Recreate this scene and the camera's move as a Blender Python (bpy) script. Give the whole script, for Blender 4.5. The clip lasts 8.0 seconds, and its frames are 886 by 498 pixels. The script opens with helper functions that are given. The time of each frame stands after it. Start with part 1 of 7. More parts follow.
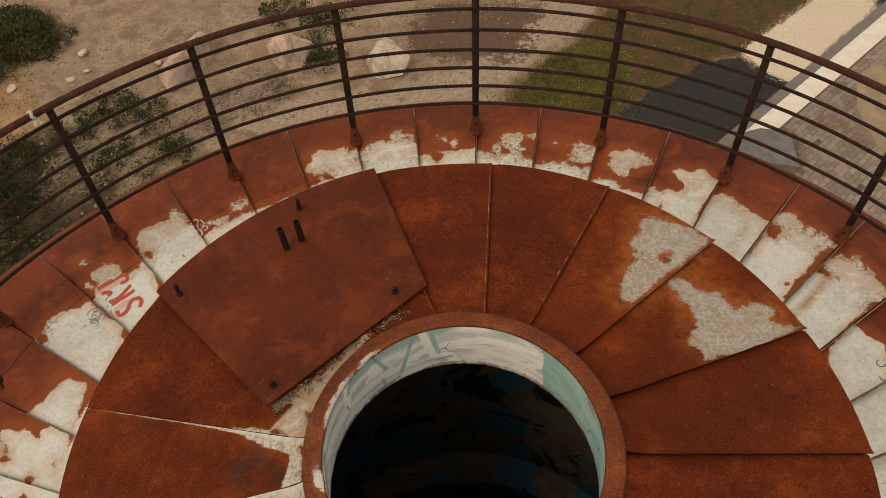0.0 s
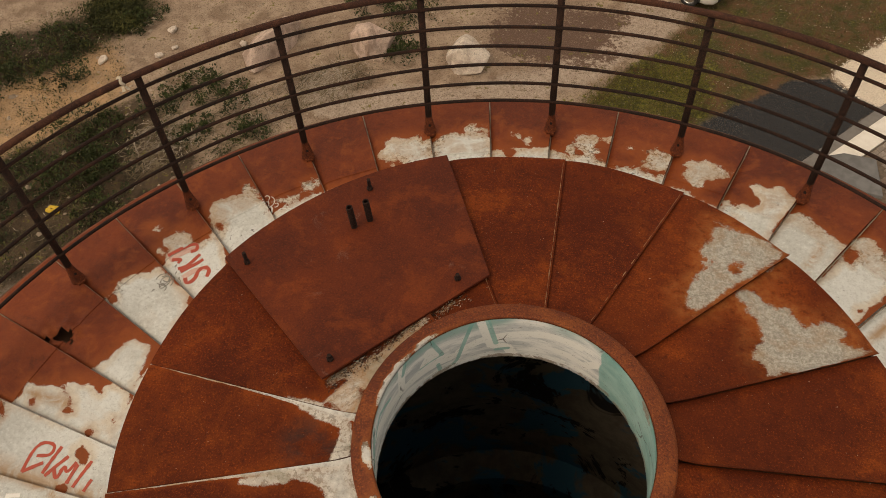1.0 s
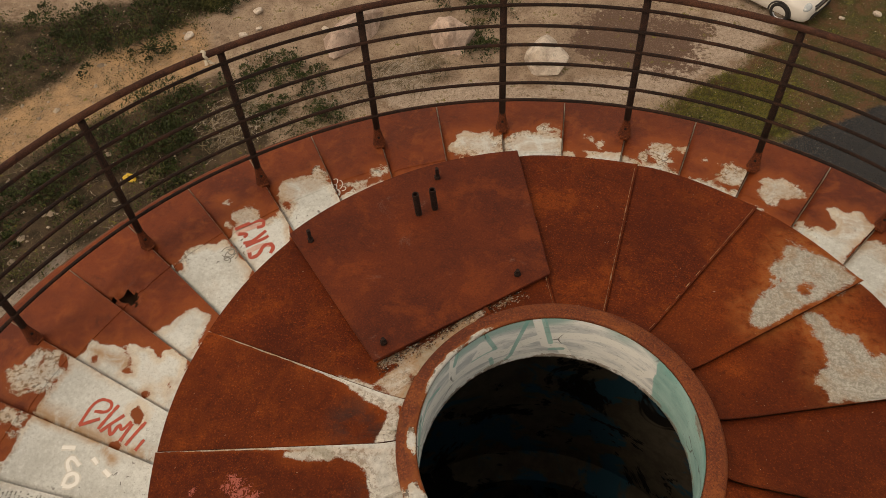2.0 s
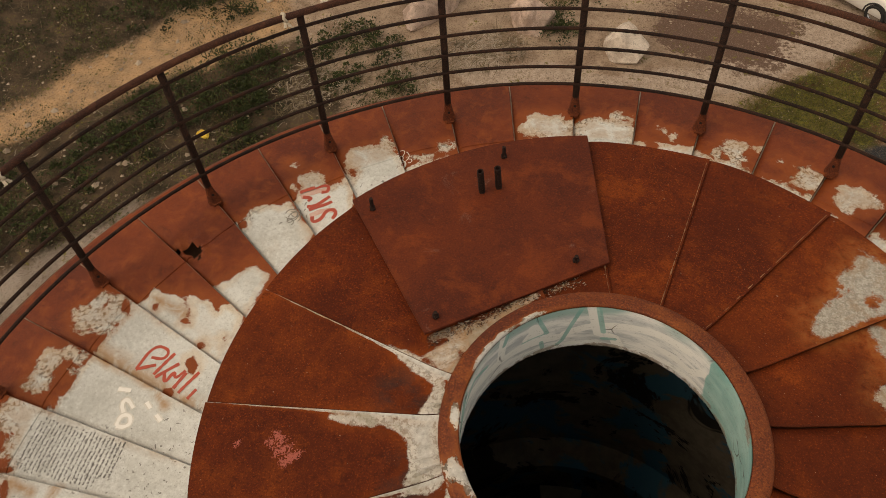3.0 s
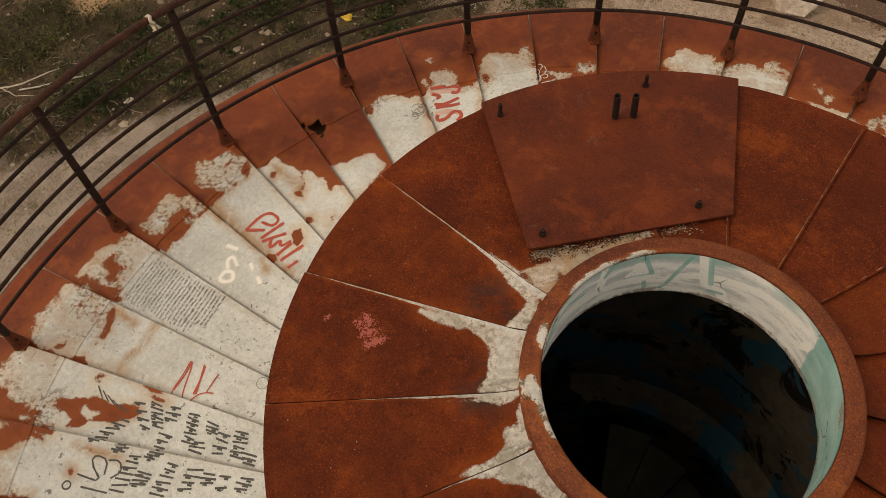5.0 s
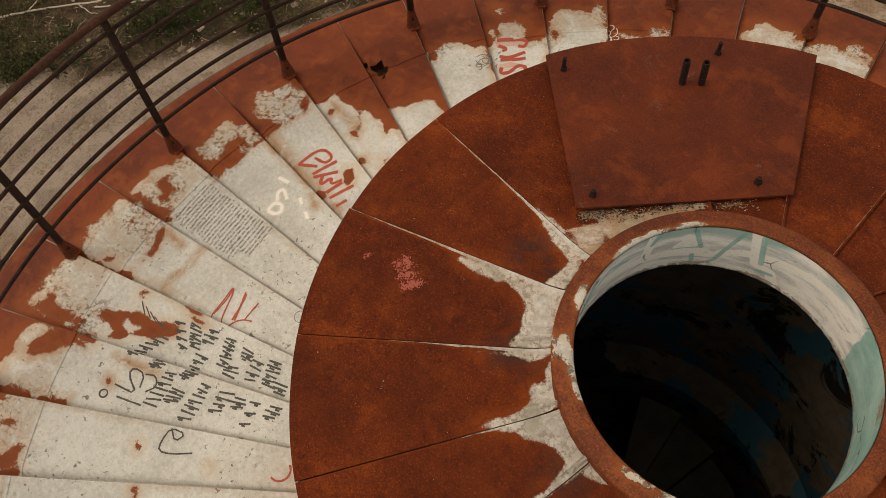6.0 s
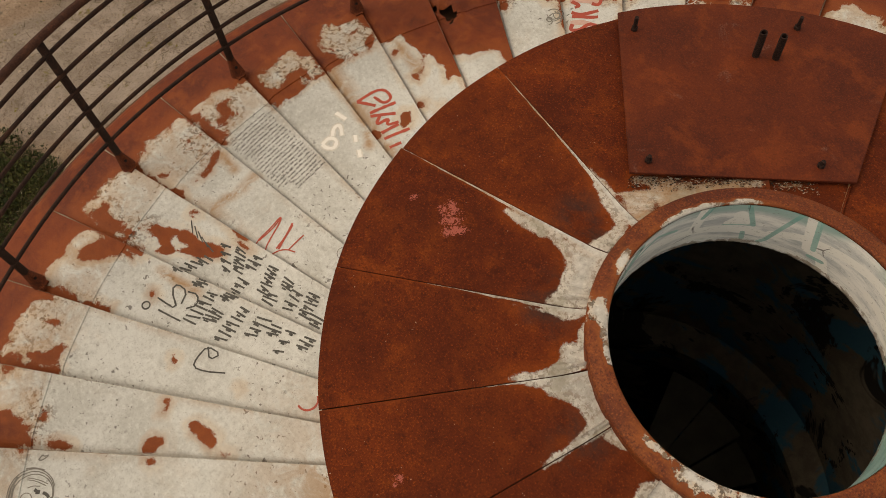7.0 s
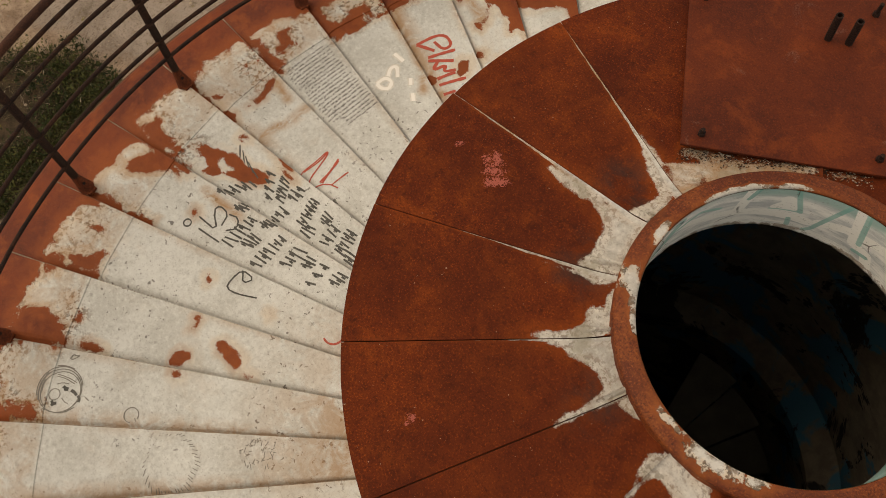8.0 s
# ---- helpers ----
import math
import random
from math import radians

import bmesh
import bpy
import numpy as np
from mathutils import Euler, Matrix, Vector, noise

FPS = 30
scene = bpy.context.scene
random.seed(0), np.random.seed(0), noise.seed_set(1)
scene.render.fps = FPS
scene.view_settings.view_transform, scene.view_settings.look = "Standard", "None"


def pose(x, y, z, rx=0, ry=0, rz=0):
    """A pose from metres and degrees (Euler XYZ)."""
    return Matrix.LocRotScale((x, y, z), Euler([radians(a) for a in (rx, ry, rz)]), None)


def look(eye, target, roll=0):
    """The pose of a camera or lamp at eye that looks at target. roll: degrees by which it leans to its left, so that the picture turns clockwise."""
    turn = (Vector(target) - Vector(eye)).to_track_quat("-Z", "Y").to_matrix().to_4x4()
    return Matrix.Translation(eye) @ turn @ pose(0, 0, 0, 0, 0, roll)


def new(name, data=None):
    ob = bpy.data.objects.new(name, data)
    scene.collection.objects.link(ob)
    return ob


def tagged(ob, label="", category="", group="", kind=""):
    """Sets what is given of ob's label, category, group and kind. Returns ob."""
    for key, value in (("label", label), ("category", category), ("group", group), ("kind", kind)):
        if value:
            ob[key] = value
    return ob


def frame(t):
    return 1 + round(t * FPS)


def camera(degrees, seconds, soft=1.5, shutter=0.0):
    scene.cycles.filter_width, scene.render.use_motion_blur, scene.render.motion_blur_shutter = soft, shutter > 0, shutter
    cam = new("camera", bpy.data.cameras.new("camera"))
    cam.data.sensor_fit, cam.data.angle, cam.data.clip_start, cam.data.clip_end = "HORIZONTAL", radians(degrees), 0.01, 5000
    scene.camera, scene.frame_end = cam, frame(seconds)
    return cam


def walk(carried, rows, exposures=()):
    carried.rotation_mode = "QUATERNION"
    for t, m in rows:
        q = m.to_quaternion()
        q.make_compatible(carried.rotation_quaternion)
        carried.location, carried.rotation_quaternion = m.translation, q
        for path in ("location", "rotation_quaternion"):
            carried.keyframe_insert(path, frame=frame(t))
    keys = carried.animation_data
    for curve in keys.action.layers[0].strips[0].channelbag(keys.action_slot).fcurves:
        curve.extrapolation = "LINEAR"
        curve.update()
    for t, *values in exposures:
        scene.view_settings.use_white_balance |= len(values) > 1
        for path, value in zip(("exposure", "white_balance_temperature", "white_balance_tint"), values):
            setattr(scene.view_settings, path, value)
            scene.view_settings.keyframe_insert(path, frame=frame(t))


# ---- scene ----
import collections
from mathutils import noise as mnoise

# ---- camera ----
cam = camera(55.1, 8.0, soft=0.5)
walk(cam, [
    (0, pose(0.0015, -0.9259, 16.4024, 36.787, 1.801, -0.721)),
    (0.5, pose(-0.0029, -0.9394, 16.3915, 36.886, 2.072, 2.597)),
    (1, pose(-0.0054, -0.9514, 16.3815, 36.952, 2.269, 5.753)),
    (1.5, pose(-0.0061, -0.9600, 16.3728, 37.044, 2.423, 8.933)),
    (3, pose(-0.0033, -0.9610, 16.3580, 35.915, 2.897, 18.618)),
    (3.5, pose(-0.0065, -0.9628, 16.3545, 34.597, 2.895, 21.737)),
    (4, pose(-0.0113, -0.9650, 16.3489, 33.419, 2.932, 25.269)),
    (4.5, pose(-0.0147, -0.9656, 16.3396, 32.146, 2.921, 28.557)),
    (6, pose(0.0037, -0.9623, 16.2891, 28.265, 2.820, 38.774)),
    (6.5, pose(0.0112, -0.9632, 16.2795, 26.872, 2.772, 42.354)),
    (7, pose(0.0186, -0.9641, 16.2725, 25.485, 2.810, 45.931)),
    (7.5, pose(0.0282, -0.9645, 16.2672, 24.092, 2.740, 49.484)),
    (8, pose(0.0406, -0.9650, 16.2626, 22.782, 2.537, 53.363)),
], exposures=[(0.0, -0.20, 8900, 14), (8.0, -0.20, 8900, 14)])

# ---- sky and sun: a bright overcast day ----
world = bpy.data.worlds.new("world")
scene.world = world
world.use_nodes = True
wn = world.node_tree.nodes
wl = world.node_tree.links
SUN_EL, SUN_AZ = radians(55), radians(222)
sky = wn.new("ShaderNodeTexSky")
sky.sky_type = "NISHITA"
sky.sun_disc = False
sky.sun_elevation = SUN_EL
sky.sun_rotation = radians(90) - SUN_AZ
sky.air_density, sky.dust_density, sky.ozone_density = 1.0, 4.0, 0.6
wn["Background"].inputs["Strength"].default_value = 0.142
cloud = wn.new("ShaderNodeMix")
cloud.data_type = "RGBA"
cloud.inputs[0].default_value = 0.65
cloud.inputs[7].default_value = (6.0, 6.0, 6.0, 1.0)
wl.new(sky.outputs[0], cloud.inputs[6])
wl.new(cloud.outputs[2], wn["Background"].inputs[0])
sun = new("sun", bpy.data.lights.new("sun", "SUN"))
sun.data.energy = 0.8
sun.data.angle = radians(26)
sun.data.color = (1.0, 0.95, 0.88)
sun_dir = Vector((math.cos(SUN_EL) * math.cos(SUN_AZ), math.cos(SUN_EL) * math.sin(SUN_AZ), math.sin(SUN_EL)))
sun.matrix_world = look(sun_dir * 60, (0, 0, 0))


# ---- material kit ----
class Kit:
    """A node material under construction."""

    def __init__(self, name, rough=0.7, metal=0.0, spec=0.4):
        self.m = bpy.data.materials.new(name)
        self.m.use_nodes = True
        self.nt = self.m.node_tree
        self.b = self.nt.nodes["Principled BSDF"]
        self.b.inputs["Roughness"].default_value = rough
        self.b.inputs["Metallic"].default_value = metal
        self.b.inputs["Specular IOR Level"].default_value = spec
        self.co = self.nt.nodes.new("ShaderNodeTexCoord").outputs["Object"]
        self.relief = None

    def n(self, kind):
        return self.nt.nodes.new(kind)

    def put(self, sock, v):
        if isinstance(v, bpy.types.NodeSocket):
            self.nt.links.new(v, sock)
        elif isinstance(v, (tuple, list)) and len(v) == 3 and sock.type == "RGBA":
            sock.default_value = (*v, 1.0)
        else:
            sock.default_value = v

    def noise(self, scale, detail=4.0, rough=0.55, distort=0.0, stretch=None, co=None):
        t = self.n("ShaderNodeTexNoise")
        src = co or self.co
        if stretch:
            mp = self.n("ShaderNodeMapping")
            mp.inputs["Scale"].default_value = stretch
            self.put(mp.inputs["Vector"], src)
            src = mp.outputs[0]
        self.put(t.inputs["Vector"], src)
        for k, v in (("Scale", scale), ("Detail", detail), ("Roughness", rough), ("Distortion", distort)):
            t.inputs[k].default_value = v
        return t.outputs["Fac"]

    def voronoi(self, scale, feature="F1", out="Distance", rand=1.0):
        t = self.n("ShaderNodeTexVoronoi")
        t.feature = feature
        self.put(t.inputs["Vector"], self.co)
        t.inputs["Scale"].default_value = scale
        t.inputs["Randomness"].default_value = rand
        return t.outputs[out]

    def attr(self, name):
        t = self.n("ShaderNodeAttribute")
        t.attribute_name = name
        return t.outputs["Fac"]

    def rand(self):
        return self.n("ShaderNodeObjectInfo").outputs["Random"]

    def island(self):
        return self.n("ShaderNodeNewGeometry").outputs["Random Per Island"]

    def math(self, op, a, b=0.0, c=0.0):
        t = self.n("ShaderNodeMath")
        t.operation = op
        for s, v in zip(t.inputs, (a, b, c)):
            self.put(s, v)
        return t.outputs[0]

    def ramp(self, f, lo, hi, a=0.0, b=1.0):
        t = self.n("ShaderNodeMapRange")
        t.interpolation_type = "SMOOTHSTEP"
        for k, v in (("Value", f), ("From Min", lo), ("From Max", hi), ("To Min", a), ("To Max", b)):
            self.put(t.inputs[k], v)
        return t.outputs[0]

    def mix(self, f, a, b, kind="MIX"):
        t = self.n("ShaderNodeMix")
        t.data_type = "RGBA"
        t.blend_type = kind
        self.put(t.inputs[0], f)
        self.put(t.inputs[6], a)
        self.put(t.inputs[7], b)
        return t.outputs[2]

    def bump(self, h, dist, strength=1.0):
        t = self.n("ShaderNodeBump")
        t.inputs["Strength"].default_value = strength
        t.inputs["Distance"].default_value = dist
        self.put(t.inputs["Height"], h)
        if self.relief:
            self.put(t.inputs["Normal"], self.relief)
        self.relief = t.outputs[0]
        self.put(self.b.inputs["Normal"], self.relief)

    def done(self, colour=None, rough=None):
        if colour is not None:
            self.put(self.b.inputs["Base Color"], colour)
        if rough is not None:
            self.put(self.b.inputs["Roughness"], rough)
        return self.m


def simple(name, a, b, scale=20.0, rough=0.7, bump=0.002, metal=0.0, spec=0.4, per=0.0):
    """Two tones broken up by noise at two scales, with fine relief."""
    k = Kit(name, rough, metal, spec)
    f = k.math("ADD", k.math("MULTIPLY", k.noise(scale, 6), 0.6), k.math("MULTIPLY", k.noise(scale * 0.17, 3), 0.5))
    c = k.mix(k.ramp(f, 0.38, 0.72), a, b)
    if per:
        c = k.mix(k.math("MULTIPLY", k.rand(), per), c, tuple(v * 0.45 for v in a))
    if bump:
        k.bump(k.noise(scale * 3, 5), bump)
    return k.done(c)


def rust_colour(k, dark, mid, hot, per=0.0, grain=1.0):
    f1 = k.noise(1.9, 5, 0.6)
    f2 = k.noise(34, 7, 0.72)
    f3 = k.noise(190, 4, 0.7)
    f4 = k.noise(7.5, 6, 0.68, 0.3)
    c = k.mix(k.ramp(f1, 0.36, 0.66), dark, mid)
    c = k.mix(k.math("MULTIPLY", k.ramp(f4, 0.50, 0.66), 0.5), c, hot)
    c = k.mix(k.math("MULTIPLY", k.ramp(f4, 0.45, 0.30), 0.52), c, tuple(v * 0.5 for v in dark))
    c = k.mix(k.math("MULTIPLY", k.ramp(f2, 0.52, 0.70), 0.5 * grain), c, hot)
    c = k.mix(k.math("MULTIPLY", k.ramp(f2, 0.47, 0.30), 0.6 * grain), c, tuple(v * 0.35 for v in dark))
    c = k.mix(k.math("MULTIPLY", k.ramp(f3, 0.52, 0.68), 0.55 * grain), c, tuple(v * 1.35 for v in hot))
    c = k.mix(k.math("MULTIPLY", k.ramp(f3, 0.48, 0.34), 0.65 * grain), c, tuple(v * 0.3 for v in dark))
    pale = k.ramp(k.noise(11, 5, 0.8), 0.70, 0.76)
    c = k.mix(k.math("MULTIPLY", pale, 0.35), c, (0.30, 0.22, 0.16))
    if per:
        c = k.mix(k.math("MULTIPLY", k.rand(), per), c, k.mix(0.5, c, hot))
    return c, f2, f3


def painted_steel(name, paint, paint2, dark, mid, hot, edge=0.02, chips=0.6, soft=0.0, per=0.0, rag=1.0, blot=False, grain=1.0):
    """Steel whose paint has come off where the mesh's rust field passes one half."""
    k = Kit(name, 0.7, spec=0.17 if blot else 0.32)
    rc, f2, f3 = rust_colour(k, dark, mid, hot, per, grain)
    field = k.attr("rust")
    ragged = k.math("ADD", k.math("MULTIPLY_ADD", k.noise(7.5, 4, 0.55, 1.0), 1.15 * rag, -0.575 * rag), k.math("MULTIPLY_ADD", k.noise(26, 5, 0.6, 0.8), 0.42 * rag, -0.21 * rag))
    ragged = k.math("ADD", ragged, k.math("MULTIPLY_ADD", f3, 0.16, -0.08))
    if not blot:
        ragged = k.math("MULTIPLY", ragged, k.math("MULTIPLY_ADD", k.attr("pits"), 1.8, 0.9))
    m = k.math("ADD", field, ragged)
    bare = k.ramp(m, 0.5 - edge, 0.5 + edge)
    grime = k.noise(3.0, 6, 0.7)
    pc = k.mix(k.ramp(grime, 0.36, 0.66), paint, paint2)
    fine = k.noise(48, 7, 0.78)
    pc = k.mix(k.math("MULTIPLY", k.ramp(fine, 0.50, 0.68), 0.45), pc, tuple(v * 0.62 for v in paint2))
    pc = k.mix(k.math("MULTIPLY", k.ramp(fine, 0.48, 0.34), 0.5), pc, tuple(min(0.85, v * 1.18) for v in paint))
    pc = k.mix(k.math("MULTIPLY", k.ramp(k.noise(130, 4, 0.7), 0.58, 0.68), 0.5), pc, (0.20, 0.18, 0.15))
    spots = k.math("MULTIPLY", k.ramp(k.noise(31, 3, 0.6, 0.35), 0.640, 0.660), k.ramp(k.noise(2.3, 3), 0.47, 0.58))
    pc = k.mix(k.math("MULTIPLY", spots, chips), pc, k.mix(k.ramp(fine, 0.4, 0.6), (0.04, 0.036, 0.032), (0.10, 0.09, 0.075)))
    wash = k.ramp(k.noise(1.7, 5, 0.65, 0.6), 0.56, 0.72)
    pc = k.mix(k.math("MULTIPLY", wash, 0.0 if blot else 0.20), pc, (0.50, 0.30, 0.14))
    # pitted margin beside the bare steel
    pit = k.math("MULTIPLY", k.math("MULTIPLY", k.ramp(m, 0.10, 0.40), 1.0 if blot else k.attr("pits")), k.ramp(k.noise(75 if blot else 46, 4, 0.7, 0.2), 0.51, 0.56))
    pc = k.mix(k.math("MULTIPLY", k.ramp(m, 0.05 if blot else 0.24, 0.42), 0.12 if blot else 0.40), pc, k.mix(k.ramp(grime, 0.4, 0.6), (0.60, 0.43, 0.25), paint))
    pc = k.mix(k.math("MULTIPLY", pit, 0.5 if blot else 0.85), pc, k.mix(k.ramp(fine, 0.42, 0.58), (0.035, 0.027, 0.02), (0.15, 0.085, 0.045)))
    bleed = k.math("MULTIPLY", k.ramp(m, 0.12 if blot else 0.28, 0.5), k.ramp(k.noise(6, 5, 0.65), 0.42, 0.60))
    pc = k.mix(k.math("MULTIPLY", bleed, 0.5 + soft), pc, (0.40, 0.20, 0.075))
    stain = k.math("MULTIPLY", k.attr("stain"), k.ramp(k.noise(9, 6, 0.7, 0.8), 0.32, 0.60))
    pc = k.mix(stain, pc, (0.40, 0.215, 0.085))
    rc = k.mix(k.math("MULTIPLY", k.ramp(m, 0.95, 0.55), 0.55), rc, hot)
    if blot:
        pc = k.mix(k.math("MULTIPLY", k.ramp(k.noise(9, 5, 0.7), 0.50, 0.62), 0.55), pc, (0.30, 0.285, 0.22))
        dull = k.mix(k.ramp(k.noise(85, 5, 0.75, 0.4), 0.34, 0.62), (0.47, 0.45, 0.40), (0.25, 0.235, 0.20))
        dull = k.mix(k.math("MULTIPLY", k.ramp(k.noise(5.5, 5, 0.7, 0.5), 0.44, 0.66), 0.7), dull, (0.30, 0.19, 0.10))
        dull = k.mix(k.math("MULTIPLY", k.ramp(k.noise(160, 4, 0.7), 0.50, 0.66), 0.5), dull, (0.58, 0.56, 0.51))
        pc = k.mix(k.math("MULTIPLY", k.attr("dull"), 0.9), pc, dull)
        rc = k.mix(k.math("MULTIPLY", k.math("MULTIPLY", k.attr("dull"), k.ramp(m, 0.95, 0.50)), 0.6), rc, k.mix(k.ramp(f2, 0.38, 0.62), (0.30, 0.075, 0.018), (0.42, 0.16, 0.05)))
        spray = k.ramp(k.math("ADD", k.attr("pink"), k.math("MULTIPLY_ADD", k.noise(85, 5, 0.72, 1.4), 4.2, -2.15)), 0.40, 0.50)
        heat = k.attr("heat")
        rc = k.mix(k.math("MULTIPLY", heat, k.ramp(k.noise(4.0, 6, 0.7, 0.5), 0.40, 0.62)), rc, k.mix(k.ramp(f2, 0.4, 0.6), (0.18, 0.034, 0.007), (0.38, 0.090, 0.016)))
        blotch = k.noise(13, 6, 0.7, 0.6)
        rc = k.mix(k.math("MULTIPLY", k.math("MULTIPLY_ADD", heat, 0.5, 0.12), k.ramp(blotch, 0.53, 0.64)), rc, (0.36, 0.085, 0.014))
        rc = k.mix(k.math("MULTIPLY", k.ramp(blotch, 0.46, 0.34), 0.4), rc, tuple(v * 0.6 for v in dark))
        rc = k.mix(k.math("MULTIPLY", k.ramp(heat, 0.35, 0.0), k.ramp(k.noise(2.6, 5, 0.65), 0.38, 0.62, 0.15, 0.7)), rc, tuple(v * 0.72 for v in dark))
        rc = k.mix(k.math("MULTIPLY", k.ramp(k.noise(85, 3, 0.6), 0.725, 0.745), 0.7), rc, (0.42, 0.33, 0.26))
        rc = k.mix(k.math("MULTIPLY", k.ramp(f2, 0.46, 0.34), 0.35), rc, tuple(v * 0.5 for v in dark))
        rc = k.mix(k.math("MULTIPLY", k.ramp(f3, 0.56, 0.68), 0.22), rc, tuple(v * 1.3 for v in hot))
        rc = k.mix(k.math("MULTIPLY", k.ramp(f3, 0.44, 0.34), 0.25), rc, tuple(v * 0.5 for v in dark))
        soot = k.math("MULTIPLY", k.attr("soot"), k.ramp(k.noise(9, 5, 0.7), 0.35, 0.6))
        rc = k.mix(k.math("MULTIPLY", soot, 0.8), rc, (0.028, 0.022, 0.02))
        rc = k.mix(k.math("MULTIPLY", k.math("MULTIPLY", spray, k.ramp(k.attr("pink"), 0.02, 0.22)), 0.75), rc, (0.46, 0.13, 0.10))
    h = k.math("MULTIPLY_ADD", bare, -1.0, 1.0)
    k.bump(h, 0.0016)
    k.bump(k.mix(bare, fine, f2), 0.004, 0.8)
    if blot:
        k.bump(k.noise(110, 3, 0.6), 0.002, 0.6)
    k.bump(f3, 0.0012, 0.8)
    return k.done(k.mix(bare, pc, rc), k.math("MULTIPLY_ADD", bare, 0.22 if blot else 0.08, 0.55))


DECK_STEEL = painted_steel("deck_steel", (0.68, 0.705, 0.68), (0.545, 0.56, 0.53), (0.120, 0.0195, 0.0054), (0.200, 0.0365, 0.0078), (0.31, 0.0740, 0.0145), edge=0.02, grain=0.5, chips=0.75, rag=0.30)
CAP_STEEL = painted_steel("cap_steel", (0.60, 0.595, 0.56), (0.36, 0.355, 0.33), (0.089, 0.0126, 0.0033), (0.155, 0.0245, 0.0046), (0.31, 0.0640, 0.0100), edge=0.035, chips=0.15, soft=-0.3, per=0.5, rag=0.42, blot=True, grain=0.72)

FLANGE_STEEL = painted_steel("flange_steel", (0.60, 0.595, 0.56), (0.40, 0.39, 0.36), (0.100, 0.0180, 0.0055), (0.170, 0.036, 0.0090), (0.29, 0.078, 0.0165), edge=0.035, chips=0.5, soft=-0.2, rag=0.4, grain=1.0)


def plain_rust(name, dark, mid, hot, rough=0.8):
    k = Kit(name, rough, spec=0.25)
    c, f2, f3 = rust_colour(k, dark, mid, hot)
    k.bump(f2, 0.005, 0.8)
    k.bump(f3, 0.0012, 0.7)
    return k.done(c)


def hatch_material():
    """Rust-brown plate, brighter orange where water stands, with dull grey scuffs."""
    k = Kit("hatch_rust", 0.75, spec=0.25)
    c, f2, f3 = rust_colour(k, (0.080, 0.0132, 0.0042), (0.135, 0.0226, 0.0052), (0.22, 0.043, 0.0085), grain=0.45)
    hot = k.math("MULTIPLY", k.attr("heat"), k.ramp(k.noise(5, 6, 0.7, 0.5), 0.30, 0.62))
    c = k.mix(hot, c, k.mix(k.ramp(f2, 0.4, 0.6), (0.20, 0.038, 0.007), (0.34, 0.082, 0.014)))
    scuff = k.math("MULTIPLY", k.ramp(k.noise(6, 6, 0.75, 0.8), 0.60, 0.70), k.ramp(f3, 0.4, 0.6))
    c = k.mix(k.math("MULTIPLY", scuff, 0.35), c, (0.22, 0.15, 0.12))
    k.bump(k.noise(14, 4, 0.5), 0.004, 0.5)
    k.bump(f2, 0.0015, 0.6)
    k.bump(f3, 0.0012, 0.7)
    return k.done(c)


HATCH_RUST = hatch_material()
RAIL_RUST = plain_rust("rail_rust", (0.014, 0.0075, 0.006), (0.026, 0.011, 0.0075), (0.07, 0.027, 0.014))
HANDRAIL_RUST = plain_rust("handrail_rust", (0.035, 0.014, 0.010), (0.065, 0.025, 0.015), (0.13, 0.05, 0.028))
BRACKET_RUST = plain_rust("bracket_rust", (0.08, 0.018, 0.008), (0.17, 0.038, 0.012), (0.28, 0.08, 0.024))


# ---- mesh kit ----
def mesh(name, verts, faces, mat=None, smooth=False, fields=None):
    me = bpy.data.meshes.new(name)
    me.from_pydata(verts, [], faces)
    if mat:
        me.materials.append(mat)
    if smooth:
        me.polygons.foreach_set("use_smooth", [True] * len(me.polygons))
    for key, vals in (fields or {}).items():
        me.attributes.new(key, "FLOAT", "POINT").data.foreach_set("value", vals)
    me.update()
    return me


def thing(name, label, category, group="", kind="", at=(0, 0, 0)):
    ob = new(name)
    ob.location = at
    ob.empty_display_size = 0.2
    return tagged(ob, label, category, group, kind)


def attach(name, me, parent=None, label=""):
    ob = new(name, me)
    if parent:
        ob.parent = parent
    if label:
        tagged(ob, label)
    return ob


def from_bm(name, bm, mat, smooth=False):
    bmesh.ops.recalc_face_normals(bm, faces=bm.faces)
    me = bpy.data.meshes.new(name)
    bm.to_mesh(me)
    bm.free()
    me.materials.append(mat)
    if smooth:
        me.polygons.foreach_set("use_smooth", [True] * len(me.polygons))
    return me


def part(name, bm, mat, parent=None, label="", smooth=False):
    return attach(name, from_bm(name, bm, mat, smooth), parent, label)


def pol(a, r, z=0.0):
    """A place from its bearing in degrees, its distance from the tower's axis and its height."""
    return (r * math.cos(radians(a)), r * math.sin(radians(a)), z)


def lathe(bm, profile, seg, a0=0.0, a1=360.0):
    """A profile of (radius, height) turned about the axis; closed all round when it spans a full turn."""
    full = a1 - a0 >= 359.9
    rings = []
    for i in range(seg if full else seg + 1):
        a = a0 + (a1 - a0) * i / seg
        rings.append([bm.verts.new(pol(a, r, z)) for r, z in profile])
    for i in range(seg):
        p, q = rings[i], rings[(i + 1) % len(rings)]
        for k in range(len(profile)):
            l = (k + 1) % len(profile)
            bm.faces.new((p[k], q[k], q[l], p[l]))
    if not full:
        bm.faces.new(rings[0])
        bm.faces.new(list(reversed(rings[-1])))
    return bm


